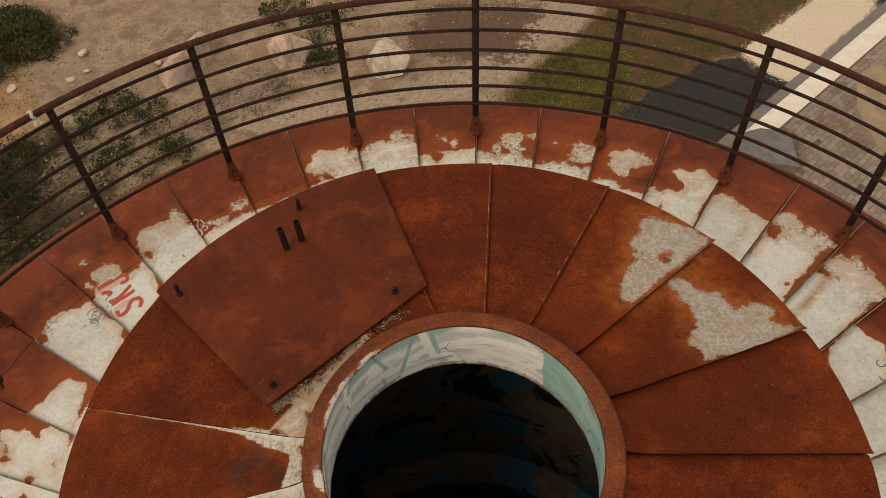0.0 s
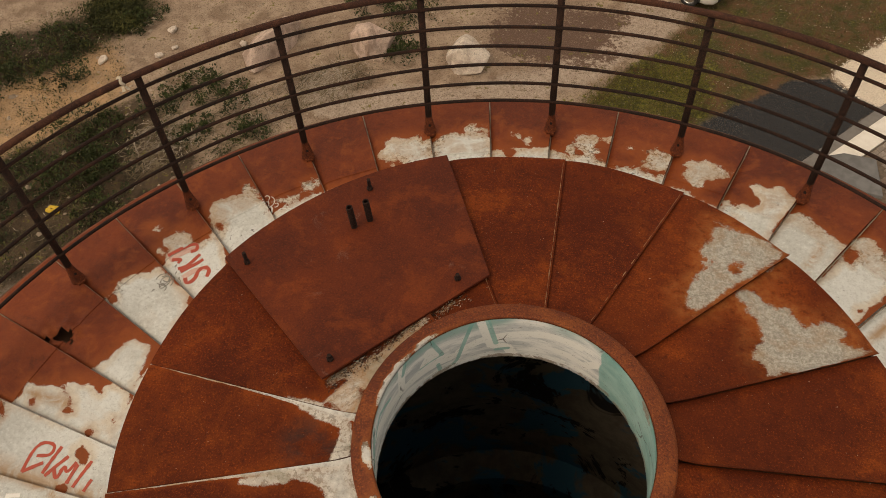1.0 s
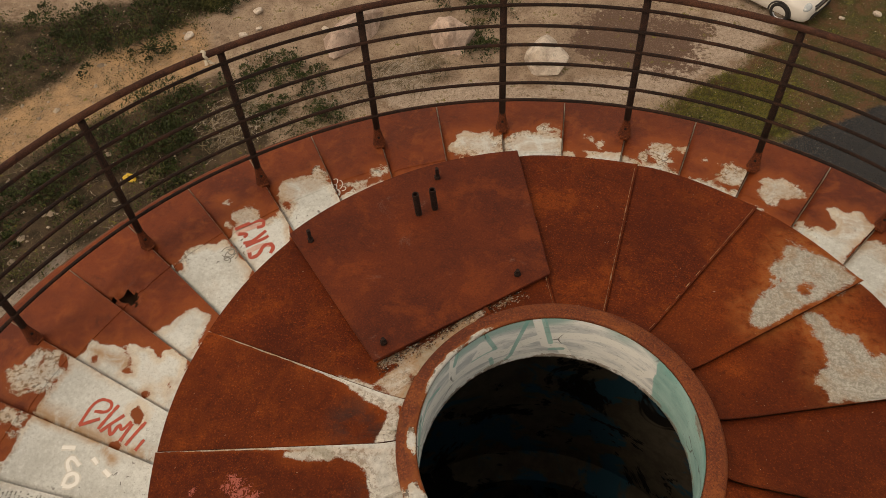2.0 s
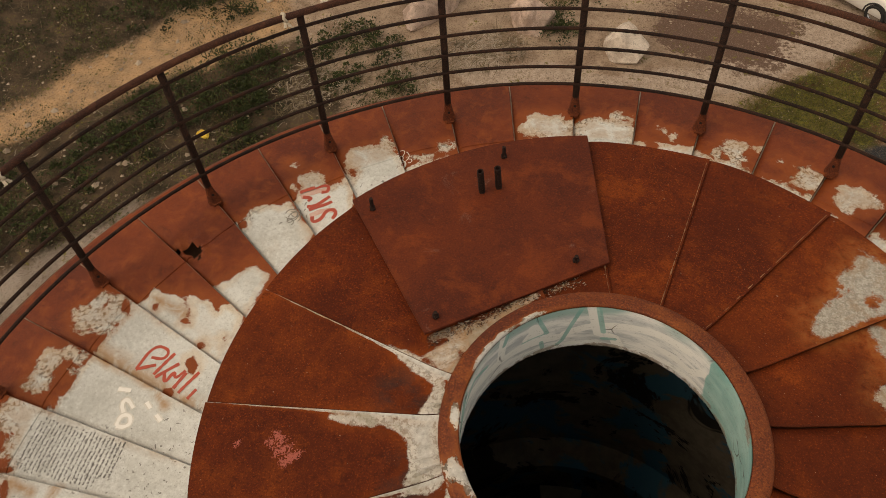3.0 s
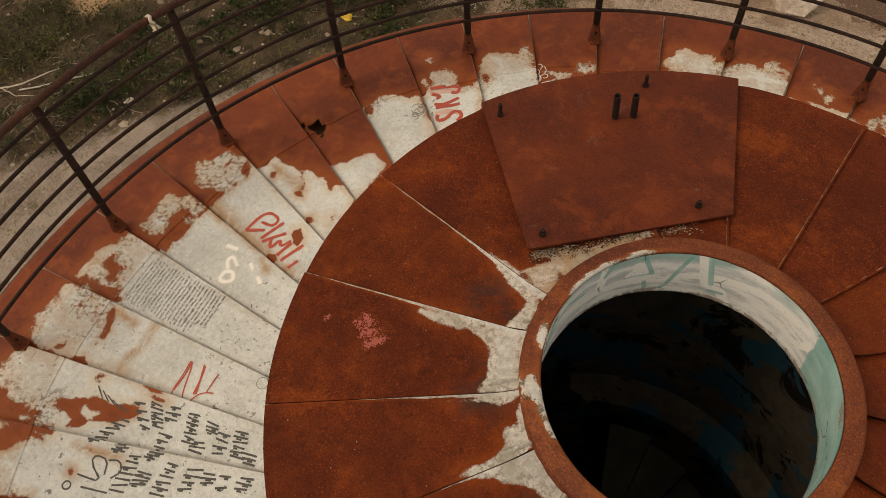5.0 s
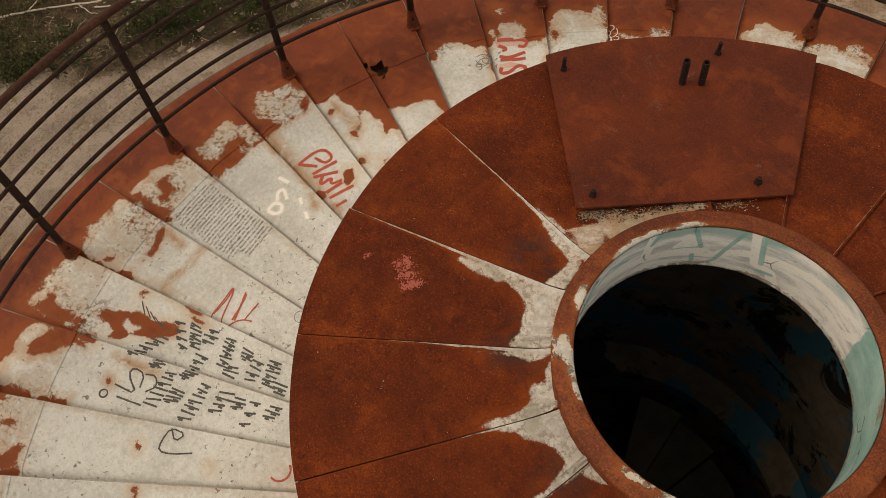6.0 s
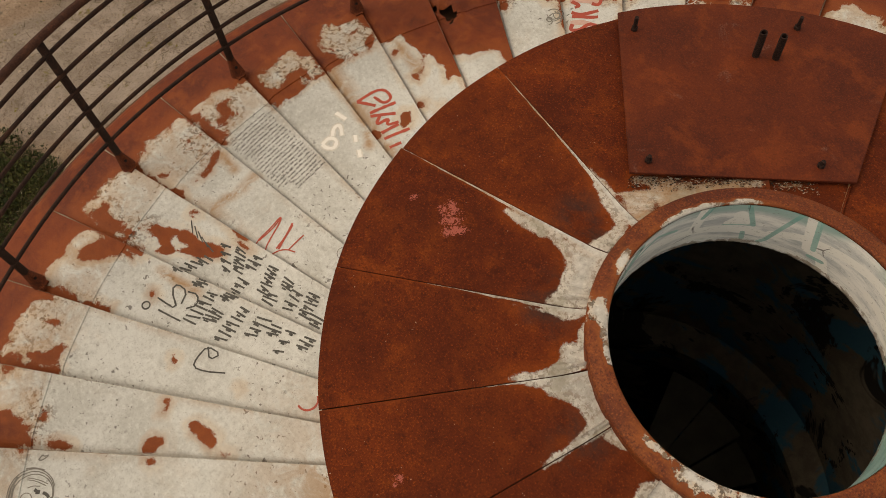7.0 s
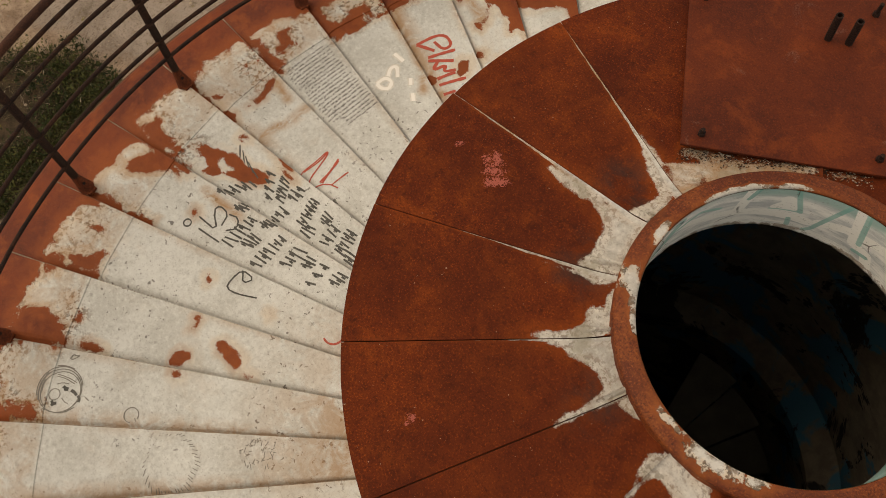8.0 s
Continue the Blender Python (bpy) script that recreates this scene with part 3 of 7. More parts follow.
paint(8, (155.5, 2.568), (154.1, 2.510), (152.3, 2.481), (150.4, 2.490), (148.6, 2.487), (148.4, 2.409), (148.4, 2.339), (150.6, 2.302), (152.6, 2.262), (153.5, 2.264), (154.8, 2.196), (155.4, 2.324), (155.5, 2.468))
paint(9, (162.6, 2.804), (161.4, 2.775), (160.2, 2.774), (159.6, 2.757), (159.3, 2.689), (158.3, 2.638), (158.6, 2.582), (159.4, 2.518), (160.1, 2.506), (159.4, 2.479), (158.5, 2.513), (158.1, 2.564), (157.3, 2.585), (156.9, 2.528), (156.3, 2.463), (156.9, 2.398), (156.9, 2.363), (155.8, 2.387), (154.8, 2.364), (154.5, 2.313), (154.4, 2.232), (160.2, 2.137), (163.1, 2.091), (162.8, 2.261), (162.8, 2.421), (162.7, 2.583))
bare(9, (161.5, 2.721), (160.5, 2.694), (161.2, 2.651), (161.7, 2.663), (161.9, 2.695))
bare(9, (160.9, 2.502), (159.8, 2.471), (160.4, 2.444), (161.0, 2.460))
bare(9, (162.1, 2.327), (161.2, 2.309), (161.2, 2.278), (162.0, 2.278), (162.4, 2.302))
bare(9, (159.1, 2.233), (158.5, 2.219), (159.2, 2.193), (159.5, 2.204))
paint(10, (167.1, 3.033), (166.2, 3.028), (164.6, 3.033), (163.8, 3.005), (163.2, 2.950), (162.5, 2.899), (162.2, 2.804), (162.3, 2.752), (165.3, 2.757), (166.7, 2.776), (167.2, 2.812), (167.3, 2.856), (168.1, 2.908), (168.1, 2.970))
bare(10, (164.0, 2.939), (163.8, 2.913), (164.3, 2.888), (164.4, 2.907))
bare(10, (163.5, 2.861), (162.7, 2.828), (163.2, 2.776), (163.8, 2.779), (163.8, 2.825))
paint(10, (162.1, 2.772), (162.2, 2.559), (161.6, 2.096), (168.3, 1.985), (170.3, 2.021), (169.6, 2.262), (170.2, 2.554), (169.7, 2.669), (169.7, 2.758), (168.0, 2.764), (165.2, 2.763))
bare(10, (165.1, 2.278), (164.1, 2.288), (163.4, 2.270), (163.8, 2.214), (165.1, 2.182), (165.8, 2.200), (165.5, 2.241))
bare(10, (169.8, 2.280), (168.7, 2.256), (168.9, 2.205), (169.8, 2.212), (170.1, 2.252))
bare(10, (169.6, 2.168), (168.9, 2.143), (169.5, 2.128), (169.9, 2.150))
paint(11, (175.5, 2.989), (174.4, 3.002), (173.1, 3.003), (172.0, 3.019), (171.0, 3.008), (171.1, 2.929), (170.6, 2.884), (170.4, 2.821), (169.6, 2.753), (171.4, 2.762), (172.5, 2.785), (173.3, 2.763), (173.3, 2.812), (172.6, 2.826), (173.0, 2.860), (174.1, 2.860), (175.0, 2.839), (175.8, 2.841), (176.0, 2.889), (175.9, 2.948))
bare(11, (173.3, 2.983), (173.0, 2.964), (173.6, 2.939), (173.8, 2.961))
bare(11, (171.7, 2.895), (171.1, 2.869), (172.0, 2.815), (172.3, 2.837))
paint(11, (169.6, 2.764), (169.2, 2.556), (168.5, 2.264), (168.7, 2.029), (179.8, 1.796), (179.7, 2.270), (178.0, 2.797), (176.4, 2.749), (170.1, 2.754))
paint(12, (184.4, 3.085), (182.4, 3.071), (181.3, 3.072), (180.0, 3.064), (179.1, 3.018), (177.7, 2.989), (176.5, 2.899), (178.7, 1.921), (182.5, 1.896), (185.6, 2.569), (185.2, 2.844))
bare(12, (184.3, 3.078), (183.1, 3.020), (183.5, 2.959), (183.7, 2.885), (183.2, 2.794), (184.6, 2.773), (184.8, 2.874))
bare(12, (182.0, 2.989), (181.2, 2.977), (180.2, 2.974), (180.8, 2.922), (181.9, 2.871), (182.7, 2.856), (183.0, 2.903), (182.2, 2.935))
paint(13, (190.9, 3.101), (189.7, 3.108), (188.6, 3.129), (187.2, 3.095), (186.1, 3.097), (185.1, 3.088), (184.9, 3.014), (184.7, 2.932), (184.5, 2.635), (183.7, 1.800), (188.9, 1.873), (192.2, 2.775), (192.2, 2.955), (191.8, 3.046))
bare(13, (186.2, 2.790), (185.1, 2.748), (185.5, 2.715), (186.4, 2.721), (187.6, 2.700), (188.7, 2.706), (189.9, 2.714), (189.9, 2.738), (188.3, 2.728), (187.1, 2.754))
bare(13, (186.6, 2.956), (185.9, 2.929), (186.2, 2.892), (186.8, 2.895))
bare(13, (192.0, 2.941), (191.1, 2.901), (190.2, 2.862), (190.8, 2.850), (191.7, 2.889))
bare(13, (191.9, 2.808), (191.3, 2.733), (192.2, 2.719), (192.4, 2.762))
paint(14, (198.6, 3.184), (197.3, 3.139), (196.2, 3.113), (194.7, 3.127), (193.6, 3.104), (192.9, 3.073), (191.9, 3.040), (191.5, 2.812), (191.6, 2.494), (190.5, 1.739), (195.1, 1.764), (199.7, 2.606), (199.3, 2.857), (199.2, 3.067))
bare(14, (198.8, 3.124), (196.6, 3.050), (196.8, 3.025), (197.7, 3.034), (197.9, 2.964), (198.1, 2.891), (198.3, 2.815), (199.2, 2.862), (199.3, 2.980))
bare(14, (197.5, 2.774), (196.2, 2.753), (195.7, 2.672), (195.6, 2.612), (195.2, 2.547), (195.5, 2.453), (194.8, 2.382), (194.8, 2.330), (196.0, 2.314), (197.1, 2.374), (197.7, 2.429), (197.7, 2.509), (198.8, 2.583), (199.1, 2.651), (198.4, 2.637), (197.8, 2.683), (197.7, 2.748))
paint(14, (197.0, 2.616), (196.5, 2.596), (196.8, 2.544), (196.8, 2.500), (197.5, 2.515), (197.7, 2.568))
bare(14, (193.3, 2.631), (192.6, 2.601), (192.7, 2.553), (193.5, 2.578))
bare(14, (191.9, 2.437), (192.0, 2.347), (191.9, 2.247), (192.5, 2.242), (192.9, 2.318))
bare(14, (193.4, 2.311), (193.3, 2.253), (193.7, 2.189), (194.0, 2.226))
paint(15, (206.6, 3.090), (204.5, 3.108), (203.1, 3.083), (201.3, 3.078), (200.5, 3.054), (200.1, 2.998), (199.7, 2.940), (198.6, 2.892), (199.4, 2.616), (199.3, 1.734), (206.1, 1.732), (206.6, 2.247), (206.7, 2.798), (206.9, 2.970))
bare(15, (200.0, 2.966), (198.7, 2.946), (198.4, 2.825), (199.0, 2.711), (199.8, 2.666), (200.7, 2.703), (200.7, 2.778), (201.7, 2.836), (202.6, 2.915), (203.3, 2.991), (202.7, 3.011), (201.6, 2.995), (200.9, 2.947), (200.2, 2.929))
bare(15, (203.7, 2.541), (203.3, 2.524), (203.7, 2.504), (204.1, 2.521))
paint(16, (206.6, 2.890), (207.4, 2.988), (208.2, 3.066), (209.5, 3.087), (210.4, 3.111), (211.4, 3.126), (212.6, 3.120), (213.9, 3.128), (214.2, 2.841), (214.5, 2.360), (217.6, 1.465), (203.9, 1.609), (205.6, 2.307))
bare(16, (209.9, 2.970), (209.4, 2.936), (209.8, 2.906), (210.2, 2.942))
bare(16, (213.8, 3.054), (213.1, 3.005), (212.8, 2.914), (211.9, 2.840), (211.5, 2.812), (212.3, 2.797), (213.4, 2.815), (214.2, 2.825), (214.0, 2.911), (214.1, 3.006))
paint(17, (213.6, 3.114), (215.2, 3.110), (216.4, 3.103), (217.3, 3.109), (218.6, 3.090), (221.6, 3.091), (222.1, 2.814), (223.1, 2.253), (225.8, 1.412), (215.3, 1.457), (214.1, 2.369))
bare(17, (219.5, 3.112), (219.0, 3.049), (218.9, 2.959), (219.3, 2.933), (219.4, 2.886), (220.1, 2.854), (220.8, 2.804), (221.9, 2.788), (222.1, 2.873), (222.0, 2.964), (222.1, 3.125))
bare(17, (215.0, 3.063), (214.4, 3.015), (215.2, 2.993), (215.5, 3.031))
bare(17, (216.9, 2.899), (216.7, 2.872), (217.7, 2.843), (217.8, 2.870))
bare(17, (218.4, 2.816), (218.2, 2.799), (218.9, 2.790), (219.0, 2.812))
bare(17, (215.3, 2.232), (216.0, 2.202), (217.2, 2.207), (217.2, 2.239), (216.5, 2.220))
bare(17, (221.6, 2.277), (220.3, 2.262), (219.7, 2.212), (220.4, 2.185), (221.2, 2.191), (221.7, 2.236))
bare(17, (218.3, 2.087), (217.3, 2.065), (218.0, 2.032), (217.8, 2.005), (218.4, 1.969), (219.6, 1.931), (220.7, 1.936), (220.3, 1.974), (220.1, 2.005), (219.3, 2.029), (219.0, 2.062))
bare(17, (221.4, 1.900), (220.9, 1.861), (221.4, 1.850), (222.2, 1.876))
paint(18, (222.1, 3.141), (221.6, 2.973), (221.7, 2.822), (222.4, 2.261), (224.6, 1.391), (232.0, 1.367), (229.8, 2.998))
bare(18, (222.1, 2.889), (221.7, 2.808), (222.3, 2.811), (222.6, 2.849))
bare(17, (221.3, 2.741), (220.9, 2.690), (221.3, 2.65), (221.7, 2.605), (222.2, 2.620), (222.1, 2.675), (221.8, 2.730))
bare(18, (222.9, 2.254), (222.6, 2.217), (223.1, 2.190), (223.6, 2.212))
bare(18, (228.3, 3.034), (228.1, 2.968), (228.2, 2.855), (228.5, 2.829), (229.4, 2.825), (229.6, 3.014))
bare(18, (222.5, 3.116), (222.1, 3.007), (222.7, 3.008), (223.1, 3.089))
bare(16, (210.2, 2.279), (209.8, 2.265), (210.3, 2.241), (210.9, 2.254))
bare(16, (211.9, 1.916), (211.4, 1.904), (212.0, 1.883), (212.4, 1.894))
INNER_PAINT = {j: min(p[2] for p in ps if p[0] < 0) + 0.05 for j, ps in PATCHES.items()}
INNER_PAINT.update({9: 2.20, 10: 2.45, 11: 2.45, 12: 2.72, 13: 2.72, 14: 2.72, 15: 2.70, 16: 2.80, 17: 2.86, 18: 2.95})


# rust water that has run over the paint
RUNS = [[(185.0, 2.48), (187.6, 2.48), (189.4, 2.515), (191.6, 2.535)], [(169.6, 2.75), (169.9, 2.60), (169.4, 2.48), (170.0, 2.30), (171.2, 2.2)], [(185.6, 2.72), (186.0, 2.60)], [(160.4, 2.75), (159.8, 2.5)], [(200.9, 2.55), (201.6, 2.3)], [(52.0, 2.8), (51.5, 2.5)], [(41.0, 2.85), (40.2, 2.5), (40.6, 2.3)], [(26.0, 2.9), (25.0, 2.5)]]


def deck_fields(a, r, j):
    """How far plate j's rust goes here: past one half the steel is bare."""
    x, y, _ = pol(a, r)
    if j not in PATCHES:
        d = r - RUST_FROM.get(j, 3.05) + 0.10 * wob(x, y, j * 3.0, 3.0) + 0.05 * wob(x, y, j * 3.0, 9.0)
        return 1.0 if r > 3.2 else clamp(0.5 + d / 0.3)
    x += 0.010 * wob(x, y, j + 0.3, 14.0) + 0.006 * wob(x, y, j + 0.6, 37.0)
    y += 0.010 * wob(x, y, j + 5.3, 14.0) + 0.006 * wob(x, y, j + 5.6, 37.0)
    d = r - INNER_PAINT[j]
    for sign, poly, lo, hi in PATCHES[j]:
        if lo - 0.13 < r < hi + 0.13:
            e = sign * inside(x, y, poly)
            d = max(d, e) if sign > 0 else min(d, e)
    return clamp(0.5 + d / 0.22)


def deck_top(j, u, r):
    """Height of plate j's upper face, u of the way across it."""
    z = DECK_Z - 0.004 + 0.014 * (1 - u) ** 3 * clamp((3.42 - r) / 0.3) - (0.008 * clamp((u - 0.6) / 0.4) ** 2 + 0.022 * clamp((u - 0.84) / 0.16) ** 2) * clamp((3.34 - r) / 0.3) - 0.02 * max(0.0, (r - 2.8) / 0.6)
    z += 0.006 * math.sin(j * 5.1) * math.sin((r - 0.98) * 2.1 + j) * math.sin(math.pi * u)
    if r > 2.8 + 0.02 * math.sin(j * 1.9):
        z += 0.005
    return z


TEAR = pol(153.4, 2.83)        # where the sheet has rusted through


def deck_plate(j, detail):
    """A lapped wedge of sheet steel: it rises a little towards its lap, and steps up at a cross joint."""
    na, nr = (44, 150) if j in (7, 8) else (26, 116) if detail else (4, 12)
    a0, a1 = POST_A + 7.5 * j, POST_A + 7.5 * (j + 1)
    r0, r1 = 0.98, DECK_R + 0.003 * math.sin(j * 2.3) + sag(POST_A + 7.5 * (j + 0.5))
    verts, rust, stain = [], [], []
    joint = 2.8 + 0.02 * math.sin(j * 1.9)
    rs = sorted([r0 + (r1 - r0) * k / (nr - 2) for k in range(nr - 1)] + [joint - 0.0015, joint + 0.0015])
    for layer in (0, 1):
        for i in range(na + 1):
            u = i / na
            for k in range(nr + 1):
                r = rs[k]
                a = a0 + (a1 - a0) * u + (0.25 if i == na else 0) 
                z = deck_top(j, u, r)
                if j in (7, 8):
                    tx, ty, _ = pol(a, r)
                    td = math.hypot(tx - TEAR[0], ty - TEAR[1])
                    z -= 0.05 * clamp(1 - td / 0.22) ** 2 * (0.6 + wob(tx, ty, 3.0, 16.0))
                if r > r1 - 0.03:
                    z -= 0.02 * (r - r1 + 0.03) / 0.03
                verts.append(pol(a, r, z - 0.004 * layer))
                if layer == 0:
                    rust.append(deck_fields(a, r, j) if detail else clamp(0.5 + (r - 3.05) / 0.5))
                    s = 0.0
                    if j in (10, 13) or j >= 18:
                        s = 0.75 * clamp(1 - abs(u - (0.97 if j != 10 else 0.9)) / 0.28) * (1 if j != 13 else clamp(1 - abs(r - 2.5) / 0.4))
                    if j in (16, 17, 18, 19):
                        s = max(s, (0.45 if j < 18 else 0.75) * clamp((1.95 - r) / 0.6))
                    s = max(s, 0.42 * clamp(1 - u / 0.14) * clamp(0.5 + 1.6 * wob(r, j * 1.7, 0, 1.8)))
                    s = max(s, (0.46 if j < 7 else 0.40) * clamp((r - joint) / 0.03 + 0.2 + 0.6 * wob(a * 0.3, r * 6, j)))
                    for run in RUNS:
                        for p0, p1 in zip(run, run[1:]):
                            if abs(p0[0] - a) < 4 and abs(p0[1] - r) < 0.35:
                                dx, dr = radians(p1[0] - p0[0]) * r, p1[1] - p0[1]
                                ex, er = radians(a - p0[0]) * r, r - p0[1]
                                t = clamp((ex * dx + er * dr) / (dx * dx + dr * dr + 1e-9))
                                s = max(s, 0.95 * clamp(1 - math.hypot(ex - t * dx, er - t * dr) / 0.045))
                    stain.append(s)
                else:
                    rust.append(1.0)
                    stain.append(0.0)
    w = nr + 1
    half = (na + 1) * w
    faces = []
    tear = TEAR if j in (7, 8) else None
    for i in range(na):
        for k in range(nr):
            q = (i * w + k, i * w + k + 1, (i + 1) * w + k + 1, (i + 1) * w + k)
            if tear:
                x, y = verts[q[0]][0] - tear[0], verts[q[0]][1] - tear[1]
                if math.hypot(x * 0.8 + y * 0.5, 1.2 * y - 0.5 * x) < 0.058 + 0.07 * wob(x, y, 5.0, 14.0) + 0.04 * wob(x, y, 2.0, 45.0):
                    continue
            faces.append(q)
            faces.append(tuple(half + n for n in reversed(q)))
    for k in range(nr):
        faces.append((k, half + k, half + k + 1, k + 1))
        faces.append((na * w + k, na * w + k + 1, half + na * w + k + 1, half + na * w + k))
    for i in range(na):
        faces.append((i * w, (i + 1) * w, half + (i + 1) * w, half + i * w))
        faces.append((i * w + nr, half + i * w + nr, half + (i + 1) * w + nr, (i + 1) * w + nr))
    pits = [clamp((math.hypot(x, y) - 2.66) / 0.15) * clamp(0.6 + 1.6 * wob(x, y, 2.0, 3.0)) for x, y, _ in verts]
    return mesh("deck_plate", verts, faces, DECK_STEEL, False, {"rust": rust, "stain": stain, "pits": pits})


deck = thing("gallery_deck", "round gallery deck of lapped steel plates, white paint peeling off rust", "deck", kind="structure")
for j in range(-14, 34):
    attach("deck_plate", deck_plate(j, -9 <= j <= 21), deck)
edge_band = lathe(bmesh.new(), [(DECK_R - 0.06, DECK_Z - 0.035), (DECK_R + 0.004, DECK_Z - 0.035), (DECK_R + 0.004, DECK_Z - 0.12), (DECK_R - 0.06, DECK_Z - 0.12)], 96)
for v in edge_band.verts:
    v.co += Vector(pol(math.degrees(math.atan2(v.co.y, v.co.x)), sag(math.degrees(math.atan2(v.co.y, v.co.x)))))
part("edge_band", edge_band, SOFFIT, deck)
part("soffit", lathe(bmesh.new(), [(1.03, DECK_Z - 0.20), (DECK_R - 0.07, DECK_Z - 0.115), (DECK_R - 0.07, DECK_Z - 0.13), (1.03, DECK_Z - 0.22)], 96), SOFFIT, deck)

# ---- railing ----
railing = thing("gallery_railing", "dark rusty steel railing of round bars round the gallery", "railing", kind="structure")
RAIL_TOP = CAP_Z - 0.673 * 1.1
GAP = 0.1441
post_me = from_bm("post", tube([(0, 0, DECK_Z + 0.06), (0, 0, RAIL_TOP - 0.01)], 0.021, 10), RAIL_RUST, True)


def bracket_mesh():
    """A foot hammered out of pipe: round at the post, flattened into a tongue on the deck."""
    bm = bmesh.new()
    rings = []
    for t in range(9):
        u = t / 8
        z = 0.125 - 0.12 * u
        rx, ry = 0.021 + 0.012 * u ** 2, 0.021 + 0.022 * u ** 1.4
        ox = -0.022 * u ** 2
        rings.append([bm.verts.new((ox + rx * math.cos(b), ry * math.sin(b), z)) for b in (2 * math.pi * i / 12 for i in range(12))])
    for p, q in zip(rings, rings[1:]):
        for i in range(12):
            bm.faces.new((p[i], q[i], q[(i + 1) % 12], p[(i + 1) % 12]))
    bm.faces.new(rings[0])
    bm.faces.new(list(reversed(rings[-1])))
    box(bm, -0.062, 0.01, -0.024, 0.024, -0.01, 0.008)
    return from_bm("bracket", bm, BRACKET_RUST, False)


bracket_me = bracket_mesh()
bolt_me = from_bm("bolt_head", lathe(bmesh.new(), [(0.001, 0.0), (0.0085, 0.0), (0.0085, 0.007), (0.001, 0.007)], 6), RAIL_RUST)
POST_SHIFT = {-1 % 24: -0.35, -2 % 24: -0.45, -3 % 24: 0.3, 1: -0.12, 2: 0.15, 5: 0.27, 6: 0.12, 7: 0.1, 8: -0.7}
for i in range(24):
    a = POST_A + 15 * i + POST_SHIFT.get(i, 0.0)
    p = attach("post", post_me, railing)
    lean = 0.55 * sag(a) / (RAIL_TOP - DECK_Z)
    p.matrix_basis = pose(*pol(a, POST_R + sag(a), DECK_Z), 0, 0, a) @ pose(0, 0, 0, 0, -math.degrees(lean), 0) @ Matrix.Translation((0, 0, -DECK_Z))
    b = attach("bracket", bracket_me, p, "rust-red flattened foot")
    b.matrix_basis = pose(0, 0, DECK_Z + 0.008, 0, 0, 0)
    attach("bolt_head", bolt_me, p, "dark bolt head").matrix_basis = pose(-0.030, 0.0, DECK_Z + 0.075, 0, -80, 0)
for i in range(7):
    z = RAIL_TOP if i == 0 else CAP_Z - 0.838 - GAP * (i - 1)
    pts = [pol(0.8 * n, RAIL_R + (0.45 + 0.09 * i) * sag(0.8 * n) + 0.002 * math.sin(n * 0.19 + i), z + 0.003 * math.sin(n * 0.11 + i * 2)) for n in range(450)]
    thick = [(0.0195 if i == 0 else 0.0106) * (1 + 0.10 * wob(n * 0.9, i * 7.0)) for n in range(450)]
    part("top_rail" if i == 0 else "rail", tube(pts, thick, 10 if i == 0 else 7, True), HANDRAIL_RUST if i == 0 else RAIL_RUST, railing, smooth=True)

# ---- cap ----
SEAMS = [(232.75, 233.2), (212.05, 211.7), (190.58, 188.9), (169.81, 172.5), (149.3, 150.0), (127.2, 124.0), (105.05, 98.8), (83.43, 80.2), (61.8, 62.8), (41.34, 41.7),
         (20.65, 20.7), (-0.4, -1.2), (-21.4, -21.4), (-42.6, -42.6), (-63.8, -63.8), (-85.0, -84.2), (-106.2, -106.8)]  # bearings at the rim and at the collar
CAP_GREY = [      # dull grey coats left on two sheets
    [(54.2, 1.022), (51.8, 1.058), (47.9, 1.079), (44.3, 1.089), (41.2, 1.096), (41.8, 0.968), (42.2, 0.879), (42.5, 0.801), (42.8, 0.723), (44.6, 0.710), (45.8, 0.745), (47.9, 0.748), (46.8, 0.780), (48.4, 0.827), (48.7, 0.866), (48.5, 0.911), (50.8, 0.912), (52.6, 0.933), (52.2, 0.966)],
    [(41.6, 0.889), (39.4, 0.920), (37.1, 0.918), (34.9, 0.929), (32.3, 0.959), (29.9, 0.945), (28.4, 0.967), (28.6, 1.014), (27.6, 1.053), (26.0, 1.065), (24.4, 1.058), (23.6, 1.026), (22.0, 1.065), (20.8, 1.096), (20.7, 0.950), (20.3, 0.832), (20.5, 0.757), (24.0, 0.759), (27.8, 0.766), (29.1, 0.812), (30.9, 0.846), (34.0, 0.832), (37.6, 0.849), (41.0, 0.855)],
]
